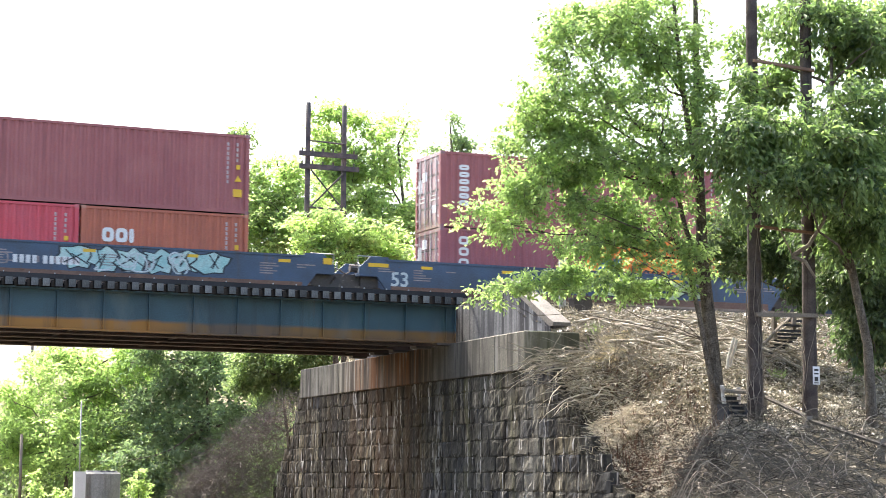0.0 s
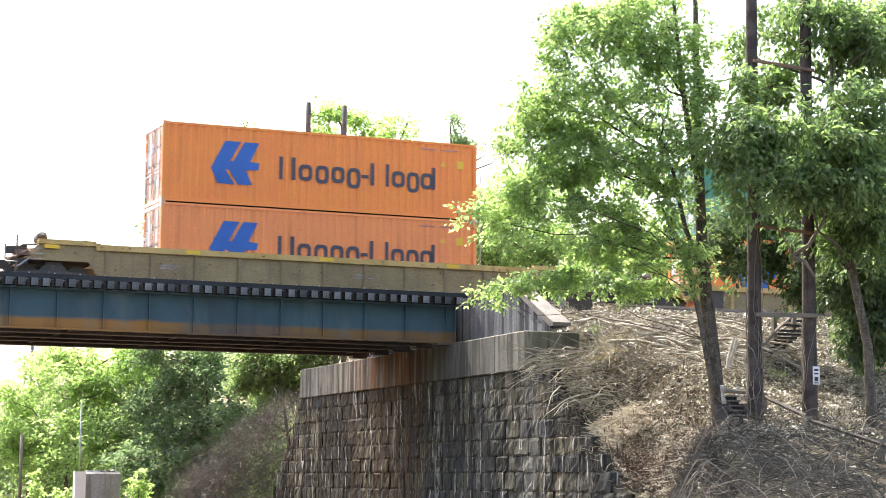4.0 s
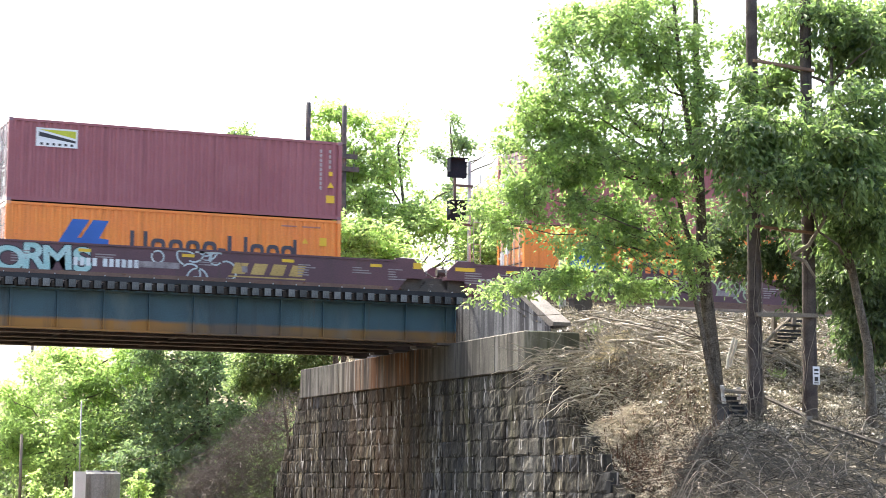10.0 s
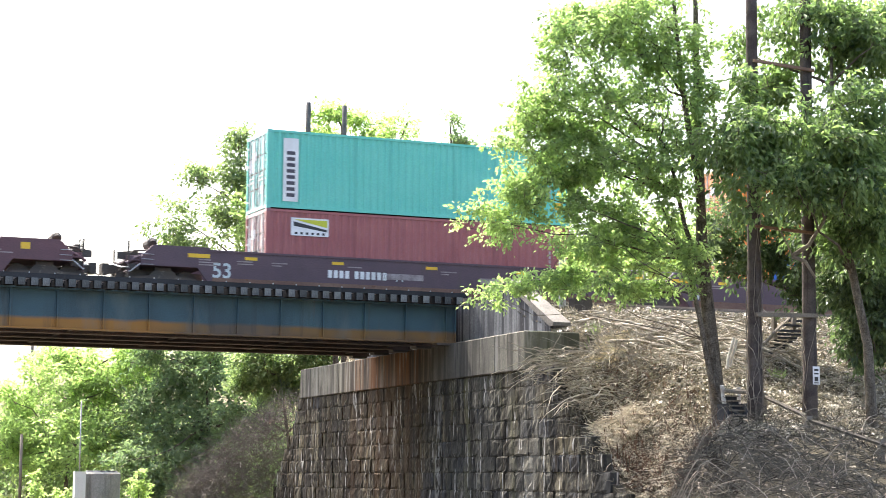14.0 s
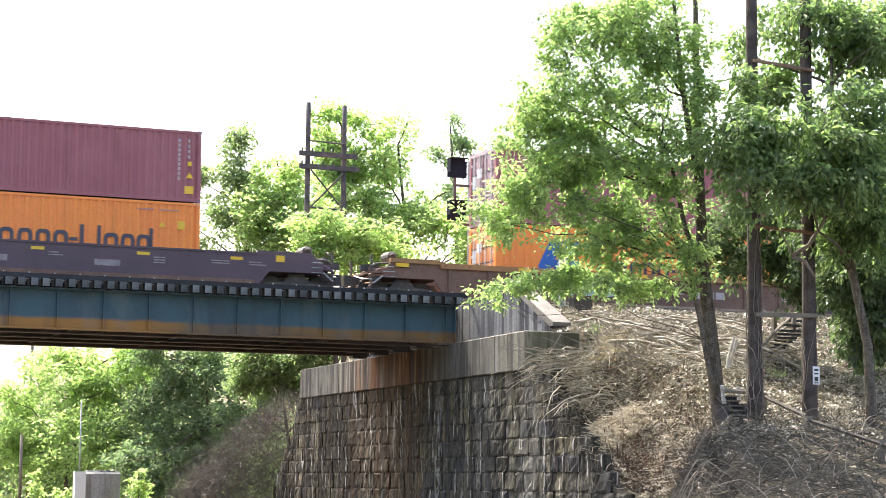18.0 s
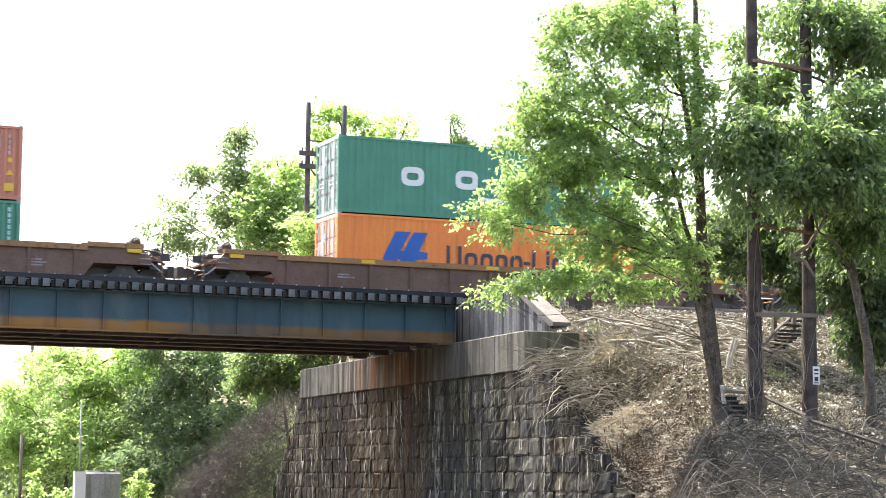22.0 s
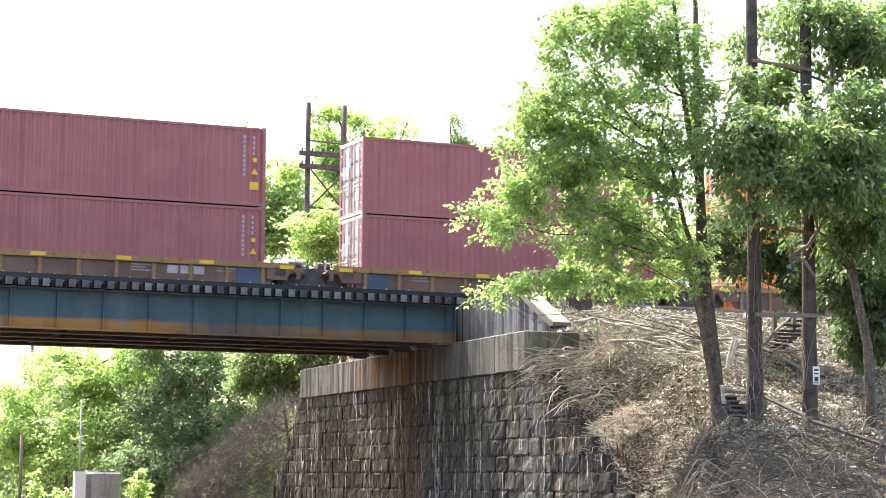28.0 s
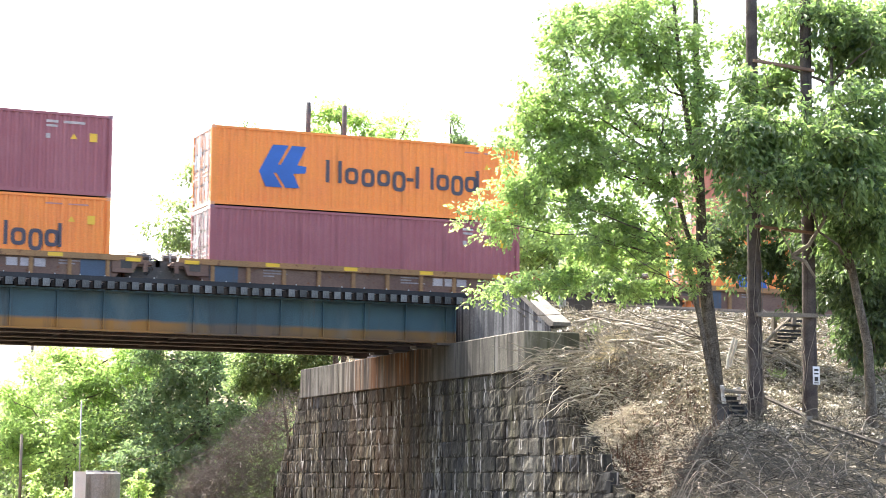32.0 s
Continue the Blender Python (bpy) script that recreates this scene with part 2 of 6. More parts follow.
def girder_paint():
    m = material("girder_paint", lin("3a5865"), 0.6, fade=lin("314854"), fade_scale=0.5, streak=(0.06, 0.05, 0.05), streak_amt=0.3, spots=RUST, spot_lo=0.75, place="Position")
    nt = m.node_tree
    bsdf = nt.nodes["Principled BSDF"]
    old = bsdf.inputs["Base Color"].links[0].from_socket
    geo = nt.nodes.new("ShaderNodeNewGeometry")
    sep = nt.nodes.new("ShaderNodeSeparateXYZ")
    nt.links.new(geo.outputs["Position"], sep.inputs[0])
    wob = nt.nodes.new("ShaderNodeMath")
    wob.operation, wob.inputs[1].default_value = "MULTIPLY_ADD", 0.25
    nt.links.new(noise_at(nt, geo.outputs["Position"], 0.6, 4, (1, 1, 0.4)), wob.inputs[0])
    nt.links.new(sep.outputs["Z"], wob.inputs[2])
    ochre = mixcol(nt, ramp(nt, sep.outputs["X"], 16.6, 18.2), lin("96692c"), mixcol(nt, ramp(nt, noise_at(nt, geo.outputs["Position"], 0.5, 3), 0.4, 0.6), lin("7a5c34"), lin("5c4f44")))
    nt.links.new(mixcol(nt, ramp(nt, wob.outputs[0], 7.02, 6.9), old, ochre), bsdf.inputs["Base Color"])
    return m


def stone_paint():
    """Rock-faced ashlar, each stone a tone of its own; rust runs down below the girders, lime and dark runs elsewhere,
    darker towards the far end.
    """
    m = material("wall_stone", (0.15, 0.14, 0.105), 0.9, fade=(0.07, 0.066, 0.055), fade_scale=2.6, spots=(0.27, 0.235, 0.155), spot_lo=0.63, grain=6, bump=1.0, piece_var=0.4,
                 place="Position", grain_amt=0.75)
    nt = m.node_tree
    bsdf = nt.nodes["Principled BSDF"]
    pick = nt.nodes.new("ShaderNodeObjectInfo").outputs["Random"]
    tone = mixcol(nt, ramp(nt, pick, 0.24, 0.14), bsdf.inputs["Base Color"].links[0].from_socket, (0.062, 0.066, 0.074))
    nt.links.new(mixcol(nt, ramp(nt, pick, 0.8, 0.9), tone, (0.19, 0.165, 0.11)), bsdf.inputs["Base Color"])
    runs = [((0.044, 0.026, 0.014), 1.3, 0.08, 0.34, 0.6, 0.75, 66.0, 76.5),
            ((0.026, 0.019, 0.012), 0.9, 0.3, 0.38, 0.55, 0.75, 70.0, 88.0),
            ((0.045, 0.03, 0.016), 2.4, 0.1, 0.5, 0.62, 0.6, 0, 0),
            ((0.012, 0.0105, 0.008), 2.6, 0.1, 0.5, 0.58, 0.85, 0, 0),
            ((0.012, 0.0105, 0.008), 8.0, 0.22, 0.5, 0.57, 0.8, 0, 0),
            ((0.17, 0.15, 0.11), 9.0, 0.3, 0.6, 0.65, 0.7, 0, 0),
            ((0.014, 0.012, 0.009), 1.0, 0.8, 0.56, 0.66, 0.7, 0, 0),
            ((0.17, 0.15, 0.11), 3.0, 0.16, 0.63, 0.68, 0.7, 0, 0)]
    runs += [((0.09, 0.09, 0.045), 1.2, 0.3, 0.52, 0.66, 0.7, 57.0, 66.5),
            ((0.4, 0.39, 0.36), 3.6, 0.3, 0.47, 0.53, 0.8, 64.8, 65.2),
            ((0.36, 0.35, 0.32), 4.0, 0.3, 0.52, 0.58, 0.8, 69.6, 70.0),
            ((0.32, 0.3, 0.26), 4.5, 0.12, 0.56, 0.62, 0.8, 60.5, 63.0),
            ((0.17, 0.165, 0.145), 1.1, 0.5, 0.36, 0.52, 0.8, 56.0, 57.0),
            ((0.13, 0.122, 0.095), 1.6, 0.4, 0.45, 0.6, 0.4, 56.8, 62.5)]
    runs += [((0.056, 0.03, 0.015), 1.1, 0.12, 0.4, 0.64, 0.5, 66.5, 75.0),
            ((0.018, 0.016, 0.013), 1.5, 0.15, 0.5, 0.62, 0.65, 0, 0),
            ((0.15, 0.148, 0.138), 1.8, 0.35, 0.5, 0.62, 0.18, 50.0, 64.0),
            ((0.03, 0.031, 0.032), 0.8, 0.3, 0.4, 0.6, 0.55, 49.0, 66.0),
            ((0.36, 0.35, 0.33), 5.0, 0.1, 0.61, 0.65, 0.85, 0, 0),
            ((0.009, 0.009, 0.009), 3.5, 0.1, 0.55, 0.63, 0.75, 0, 0)]
    return add_streaks(m, [(tuple(min(0.45, 1.2 * c) for c in run[0]),) + run[1:] for run in runs])


GIRDER, STONE = add_streaks(girder_paint(), [((0.13, 0.16, 0.165), 0.9, 0.35, 0.55, 0.72, 0.45, 0, 0), ((0.02, 0.025, 0.03), 1.6, 0.1, 0.58, 0.7, 0.5, 0, 0)]), stone_paint()
MORTAR = material("old_mortar", (0.07, 0.062, 0.048), 0.95, grain=20, bump=0.5, place="Position")


def ground_paint():
    m = material("slope_soil", (0.095, 0.08, 0.054), 0.95, fade=(0.042, 0.036, 0.026), fade_scale=1.1, spots=(0.3, 0.26, 0.2), spot_lo=0.58, grain=22, bump=1.0,
                 place="Position", grain_amt=0.6)
    return m


SOIL = ground_paint()


# ---- building helpers ----
def box(bm, x0, y0, z0, x1, y1, z1):
    v = [bm.verts.new(p) for p in ((x0, y0, z0), (x1, y0, z0), (x1, y1, z0), (x0, y1, z0), (x0, y0, z1), (x1, y0, z1), (x1, y1, z1), (x0, y1, z1))]
    for f in ((0, 3, 2, 1), (4, 5, 6, 7), (0, 1, 5, 4), (1, 2, 6, 5), (2, 3, 7, 6), (3, 0, 4, 7)):
        bm.faces.new([v[i] for i in f])


def prism(bm, outline, y0, y1):
    """An outline in x and z, given thickness from y0 (front) to y1."""
    a = [bm.verts.new((x, y0, z)) for x, z in outline]
    b = [bm.verts.new((x, y1, z)) for x, z in outline]
    n = len(a)
    bm.faces.new(a), bm.faces.new(b[::-1])
    for i in range(n):
        bm.faces.new((a[i], b[i], b[(i + 1) % n], a[(i + 1) % n]))


def tube(bm, pts, radii, sides=8, caps=True):
    rings = []
    for i, p in enumerate(pts):
        p = Vector(p)
        d = (Vector(pts[min(i + 1, len(pts) - 1)]) - Vector(pts[max(i - 1, 0)])).normalized()
        u = d.orthogonal().normalized() if i == 0 else (rings_u - d * rings_u.dot(d)).normalized()
        rings_u = u
        w = d.cross(u)
        r = radii[i] if isinstance(radii, (list, tuple)) else radii
        rings.append([bm.verts.new(p + r * (math.cos(2 * math.pi * k / sides) * u + math.sin(2 * math.pi * k / sides) * w)) for k in range(sides)])
    for a, b in zip(rings, rings[1:]):
        for k in range(sides):
            bm.faces.new((a[k], a[(k + 1) % sides], b[(k + 1) % sides], b[k]))
    if caps:
        bm.faces.new(rings[0][::-1]), bm.faces.new(rings[-1])


def mesh_of(name, bm, mat, smooth=False):
    bmesh.ops.recalc_face_normals(bm, faces=bm.faces[:])
    me = bpy.data.meshes.new(name)
    bm.to_mesh(me)
    bm.free()
    me.materials.append(mat)
    if smooth:
        me.polygons.foreach_set("use_smooth", [True] * len(me.polygons))
    return me


def part(name, bm, mat, parent, label="", smooth=False):
    """One mesh object under a thing or a part."""
    me = bm if isinstance(bm, bpy.types.Mesh) else mesh_of(name, bm, mat, smooth)
    ob = new(name, me)
    ob.parent = parent
    return tagged(ob, label)


def boxes(*dims):
    bm = bmesh.new()
    for d in dims:
        box(bm, *d)
    return bm


def tubes(*runs, sides=8):
    bm = bmesh.new()
    for pts, r in runs:
        tube(bm, pts, r, sides)
    return bm


def raw_mesh(name, verts, faces, mat):
    me = bpy.data.meshes.new(name)
    me.from_pydata(verts.tolist() if hasattr(verts, "tolist") else verts, [], faces.tolist() if hasattr(faces, "tolist") else faces)
    me.materials.append(mat)
    return me


def thing(name, m, label, category, group="", kind=""):
    ob = new(name)
    ob.empty_display_size = 0.3
    ob.matrix_basis = m
    return tagged(ob, label, category, group, kind)


CACHE = {}


def cached(key, make):
    if key not in CACHE:
        CACHE[key] = make()
    return CACHE[key]


# ---- ground, track bed, bridge, abutment ----
RAIL_TOP = 8.15
TRACKS = (64.75, 68.91)


# The abutment's face is slightly skewed and runs on towards the road as a wing wall with a falling top.
SKEW = 0.051


def wall_x(y):
    return 27.19 + SKEW * (y - 56.9)


def wing_top(y):
    return max(0.0, 5.0 - 0.76 * max(0.0, 55.0 - y))


def edge_x(y):
    """Where the bank begins behind the wing wall, and past the end of it."""
    return wall_x(y) + 0.42 if y > 49 else wall_x(49) + 0.42 - 0.5 * (49 - y)


def bank(x, y):
    """Height of the ground: a flat lane below the bridge, the railway bank behind both abutments."""
    if -6.5 < x < 28.4 and y > 56.9:
        return 0.0
    side = 7.75 - 0.30 * max(0.0, 61.5 - y) - 0.42 * max(0.0, y - 76.0)
    if x >= 15:
        d = x - edge_x(y)
        ledge = 1.7 * min(1.0, max(0.0, (y - 49) / 3.5))
        up = d - ledge
        edge = (0.0 if d < 0 else wing_top(y) + 0.4 * min(d, ledge) + (0.0 if up < 0 else 1.7 * up if up < 1.4 else 2.38 + up - 1.4)) if y < 57 else 99
        if y > 79:
            edge = 1.2 * (x - 30.5)
        z = min(side, edge)
    else:
        z = min(side, 1.5 * (-7.5 - x)) if y < 57 else side
    return max(0.0, z)


def bank_rough(x, y):
    z = bank(x, y)
    if z > 0.05 and y < 61.2:
        z += 0.22 * noise.noise((x * 0.45, y * 0.45, 0)) + 0.16 * noise.noise((x * 1.6, y * 1.6, 3))
    return max(z, 0.0) + 0.02 * noise.noise((x * 0.8, y * 0.8, 1))


def make_ground():
    xs = [-900, -400, -200, -120, -60, -30, -12, -8, -6.6, -6.4, 0, 6, 12, 16] + [16.5 + 0.225 * i for i in range(52)] + [28.35, 28.45] + \
         [28.65 + 0.25 * i for i in range(20)] + [33.7 + 0.45 * i for i in range(34)] + [50, 55, 62, 75, 95, 130, 200, 350, 600, 1200]
    ys = [-300, -120, -50, -20, 0, 10, 18, 24, 28] + [30 + 0.25 * i for i in range(105)] + [56.3, 56.85, 56.95, 57.6, 58.4, 59.2, 60, 60.8, 61.5, 63, 70, 76, 80, 86,
                                                                                    92, 96, 105, 120, 150, 220, 400, 800, 1600]
    verts = [(x, y, bank_rough(x, y)) for y in ys for x in xs]
    n = len(xs)
    faces = [(j * n + i, j * n + i + 1, (j + 1) * n + i + 1, (j + 1) * n + i) for j in range(len(ys) - 1) for i in range(n - 1)]
    me = raw_mesh("ground", verts, faces, SOIL)
    me.polygons.foreach_set("use_smooth", [True] * len(me.polygons))
    return tagged(new("ground", me), "sunlit bank of dry soil and leaf litter falling to flat ground", "ground", kind="structure")


make_ground()


def make_track(y):
    track = thing("railway_track", pose(0, y, 0), "steel rails on dark timber ties over the bridge and bank", "track", "railway tracks", "structure")
    for side in (-0.75, 0.75):
        bm = bmesh.new()
        prof = [(-0.07, 0), (0.07, 0), (0.07, 0.015), (0.012, 0.03), (0.012, 0.12), (0.036, 0.135), (0.036, 0.17), (-0.036, 0.17), (-0.036, 0.135), (-0.012, 0.12),
                (-0.012, 0.03), (-0.07, 0.015)]
        a = [bm.verts.new((-470, side + u, RAIL_TOP - 0.17 + w)) for u, w in prof]
        b = [bm.verts.new((570, side + u, RAIL_TOP - 0.17 + w)) for u, w in prof]
        for i in range(12):
            bm.faces.new((a[i], a[(i + 1) % 12], b[(i + 1) % 12], b[i]))
        part("rail", bm, RAIL, track, "worn steel rail")
    bm = bmesh.new()
    for i in range(160):
        x = 29.0 + 0.55 * i
        box(bm, x, -1.3, RAIL_TOP - 0.38, x + 0.22, 1.3, RAIL_TOP - 0.17)
    part("ties", bm, TIMBER, track)
    return track


for ty in TRACKS:
    make_track(ty)
bed = boxes((28.95, 61.6, 7.5, 570, 75.5, RAIL_TOP - 0.3), (-470, 61.6, 7.5, -7.2, 75.5, RAIL_TOP - 0.3))
tagged(new("ballast_bed", mesh_of("ballast_bed", bed, BALLAST)), "grey stone ballast under the tracks on the bank", "ballast", kind="structure")

UNDER = material("sooty_steel", (0.11, 0.08, 0.066), 0.7, fade=(0.05, 0.04, 0.036), streak=(0.09, 0.05, 0.03), streak_amt=0.4, place="Position")
BR0, BR1 = -7.0, 27.75         # ends of the span


def make_bridge():
    bridge = thing("railway_bridge", pose(0, 0, 0), "steel plate girder railway bridge, blue-grey paint rusting along the bottom", "bridge", kind="structure")
    for k, y in enumerate((63.85, 65.75, 68.0, 69.9, 72.2)):
        g = part("girder", boxes((BR0, y - 0.012, 6.5, BR1, y + 0.012, 7.78)), GIRDER if k == 0 else UNDER, bridge, "riveted plate girder" if k == 0 else "")
        part("top_flange", boxes((BR0, y - 0.2, 7.74, BR1, y + 0.2, 7.8)), GIRDER, g)
        part("bottom_flange", boxes((BR0, y - 0.2, 6.46, BR1, y + 0.2, 6.5)), GIRDER if k == 0 else UNDER, g)
        if k == 0:
            x = BR1 - 0.02
            n = 0
            while x > BR0:
                part("stiffener", cached("stiff", lambda: mesh_of("stiffener", boxes((-0.02, -0.14, 6.5, 0.02, 0.012, 7.74), (-0.07, -0.03, 6.5, 0.07, -0.012, 7.74)), GIRDER)), GIRDER, g).location = (x, y, 0)
                x -= 1.52 if n else 0.35
                n += 1
            rows = bmesh.new()
            for i in range(150):
                rx = 11 + i * 0.112
                for rz in (6.56, 7.68):
                    bmesh.ops.create_icosphere(rows, subdivisions=1, radius=0.016, matrix=Matrix.Translation((rx, y - 0.016, rz)))
            part("rivet_row", rows, GIRDER, g)
        for x in (BR1 - 0.45, BR0 + 0.45):
            part("bearing", boxes((x - 0.3, y - 0.22, 6.38, x + 0.3, y + 0.22, 6.46)), STEEL_DARK, g)
    bm = bmesh.new()
    for i in range(9):
        x = BR0 + 1 + i * 4.1
        for y0, y1 in ((63.9, 65.7), (65.8, 67.95), (68.05, 69.85), (69.95, 72.1)):
            tube(bm, [(x, y0, 6.62), (x + 1.8, y1, 7.6)], 0.05, 4)
            tube(bm, [(x, y0, 7.6), (x + 1.8, y1, 6.62)], 0.05, 4)
            box(bm, x - 0.06, y0, 6.54, x + 0.06, y1, 6.66)
    part("cross_bracing", bm, UNDER, bridge)
    part("walkway_plank", boxes((BR0, 66.35, 7.82, BR1, 67.35, 7.98), (BR0, 70.6, 7.82, BR1, 72.6, 7.98)), TIMBER, bridge)
    part("guard_timber", boxes((BR0, 63.3, 8.045, BR1 + 0.25, 63.52, 8.2)), TIMBER, bridge, "dark bolted guard timber")
    part("guard_timber", boxes((BR0, 66.0, 8.045, BR1, 66.2, 8.2)), TIMBER, bridge)
    bolts = bmesh.new()
    for i in range(50):
        bmesh.ops.create_cone(bolts, cap_ends=True, segments=6, radius1=0.028, radius2=0.02, depth=0.05, matrix=Matrix.Translation((BR1 - 0.3 - i * 0.82, 63.4, 8.22)))
    part("bolt_row", bolts, STEEL_GREY, bridge)
    # weathered pale end face; all other faces take the painted gap shade
    tie = mesh_of("bridge_tie", boxes((-0.115, 63.22, 7.8, 0.115, 66.3, 8.045)), TIE_GAP_DARK)
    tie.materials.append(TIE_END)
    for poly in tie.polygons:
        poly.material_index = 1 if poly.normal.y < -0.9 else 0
    far = bmesh.new()
    x = BR1 - 0.1
    while x > BR0:
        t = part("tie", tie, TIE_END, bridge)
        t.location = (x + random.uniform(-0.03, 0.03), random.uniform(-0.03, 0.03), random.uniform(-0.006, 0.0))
        box(far, x - 0.11, 67.4, 7.8, x + 0.11, 70.4, 7.98)
        x -= 0.412
    part("far_ties", far, TIMBER, bridge)
    return bridge


make_bridge()

# The abutment: a stone wall below a concrete bridge seat.
def make_abutment():
    ab = thing("abutment", pose(0, 0, 0), "stone abutment with a rust-stained concrete bridge seat", "abutment", kind="structure")
    core = bmesh.new()
    v = [core.verts.new(p) for p in ((wall_x(57.1) + 0.12, 57.1, 0), (31.8, 57.1, 0), (31.8, 82.3, 0), (wall_x(82.3) + 0.12, 82.3, 0))]
    w = [core.verts.new((p.co.x, p.co.y, 5.2)) for p in v]
    core.faces.new(v[::-1]), core.faces.new(w)
    for i in range(4):
        core.faces.new((v[i], v[(i + 1) % 4], w[(i + 1) % 4], w[i]))
    part("wall_core", core, MORTAR, ab, "dark recessed mortar joints")
    wing = bmesh.new()
    out = [(82.3, 0.0), (82.3, 5.0), (87.3, 0.2), (87.3, 0.0)]
    a = [wing.verts.new((wall_x(py) + 0.12, py, pz)) for py, pz in out]
    b = [wing.verts.new((wall_x(py) + 0.8, py, pz)) for py, pz in out]
    wing.faces.new(a), wing.faces.new(b[::-1])
    for i in range(4):
        wing.faces.new((a[i], b[i], b[(i + 1) % 4], a[(i + 1) % 4]))
    part("wing_core", wing, MORTAR, ab)
    wing = bmesh.new()
    out = [(57.1, 0.0), (57.1, 5.15), (55.0, 4.85), (48.7, 0.1), (48.7, 0.0)]
    a = [wing.verts.new((wall_x(py) + 0.12, py, pz)) for py, pz in out]
    b = [wing.verts.new((wall_x(py) + 0.45, py, pz)) for py, pz in out]
    wing.faces.new(a), wing.faces.new(b[::-1])
    for i in range(5):
        wing.faces.new((a[i], b[i], b[(i + 1) % 5], a[(i + 1) % 5]))
    part("wing_core", wing, MORTAR, ab)
    # bridge seat in cast lengths
    y = 56.85
    for n in (2.6, 3.1, 2.8, 2.4, 3.0, 3.0, 2.9, 2.9, 2.75):
        bm = bmesh.new()
        y1 = y + n - 0.012
        a = [bm.verts.new(p) for p in ((wall_x(y) - 0.05, y, 5.2), (29.1, y, 5.2), (29.1, y1, 5.2), (wall_x(y1) - 0.05, y1, 5.2))]
        top = [bm.verts.new((p.co.x, p.co.y, 6.38 + (0.07 if i in (0, 1, 2, 3) else 0))) for i, p in enumerate(a)]
        bm.faces.new(a[::-1]), bm.faces.new(top)
        for i in range(4):
            bm.faces.new((a[i], a[(i + 1) % 4], top[(i + 1) % 4], top[i]))
        bmesh.ops.bevel(bm, geom=bm.edges[:], offset=0.03, segments=1, affect="EDGES")
        part("seat_block", bm, CAP, ab)
        y += n
    # back wall with a sloping coping at its near end
    bm = bmesh.new()
    out = [(57.6, 6.46), (57.6, 6.7), (60.9, 8.36), (63.0, 8.36), (63.0, 7.9), (75.5, 7.9), (75.5, 6.46)]
    a = [bm.verts.new((28.42, py, pz)) for py, pz in out]
    b = [bm.verts.new((28.9, py, pz)) for py, pz in out]
    bm.faces.new(a), bm.faces.new(b[::-1])
    for i in range(7):
        bm.faces.new((a[i], b[i], b[(i + 1) % 7], a[(i + 1) % 7]))
    part("back_wall", bm, BACKC, ab, "grey streaked concrete back wall")
    bm = bmesh.new()
    out = [(57.3, 6.68), (57.3, 6.8), (60.85, 8.5), (62.2, 8.5), (62.2, 8.37), (60.95, 8.37), (57.6, 6.69)]
    a = [bm.verts.new((28.36, py, pz)) for py, pz in out]
    b = [bm.verts.new((29.0, py, pz)) for py, pz in out]
    bm.faces.new(a), bm.faces.new(b[::-1])
    for i in range(7):
        bm.faces.new((a[i], b[i], b[(i + 1) % 7], a[(i + 1) % 7]))
    part("coping", bm, CONCRETE_PALE, ab, "pale sloping concrete coping")
    return ab


def cap_material():
    m = material("seat_concrete", (0.205, 0.195, 0.165), 0.85, fade=(0.135, 0.128, 0.106), fade_scale=0.8, grain=14, bump=0.35, place="Position", grain_amt=0.2)
    return add_streaks(m, [((0.14, 0.056, 0.02), 1.3, 0.04, 0.26, 0.5, 0.9, 66.0, 75.0), ((0.045, 0.03, 0.02), 2.6, 0.06, 0.48, 0.6, 0.75, 64.0, 77.0),
                           ((0.033, 0.03, 0.028), 2.0, 0.05, 0.47, 0.6, 0.8, 0, 0), ((0.03, 0.028, 0.026), 6.0, 0.1, 0.54, 0.64, 0.6, 0, 0), ((0.28, 0.27, 0.245), 3.4, 0.06, 0.57, 0.64, 0.65, 0, 0), ((0.055, 0.054, 0.052), 0.7, 0.3, 0.3, 0.55, 0.6, 59.5, 66.0),
                           ((0.075, 0.078, 0.048), 0.8, 0.6, 0.35, 0.6, 0.7, 56.5, 57.2)])


CAP = cap_material()
BACKC = add_streaks(CONCRETE, [((0.035, 0.035, 0.04), 2.4, 0.02, 0.48, 0.58, 0.85, 0, 0), ((0.3, 0.3, 0.31), 3.0, 0.03, 0.6, 0.66, 0.6, 0, 0)])
abutment = make_abutment()
far_abut = boxes((-9.5, 57.0, 0, -6.45, 82.3, 6.38))
tagged(new("far_abutment", mesh_of("far_abutment", far_abut, CONCRETE)), "concrete abutment at the other end of the bridge", "abutment", kind="structure")


# ---- the train ----
L40, L20, CW, HC, STD = 12.192, 6.058, 2.438, 2.896, 2.591
BASE_Z, FACE_Y = 8.515, 67.69


def side_panel_mesh(length, h, mat, near=True):
    """Corrugated steel, waves running upright."""
    xs, x = [], 0.16
    while x < length - 0.3:
        xs += [(x, 0.018), (x + 0.104, 0.018), (x + 0.139, 0.054), (x + 0.243, 0.054)]
        x += 0.278
    xs.append((length - 0.16, 0.018))
    y = (lambda d: d) if near else (lambda d: CW - d)
    verts = [(px, y(d), z) for z in (0.15, h - 0.1) for px, d in xs]
    n = len(xs)
    faces = [(i, i + 1, n + i + 1, n + i) if near else (i + 1, i, n + i, n + i + 1) for i in range(n - 1)]
    return raw_mesh("side_panel", verts, faces, mat)


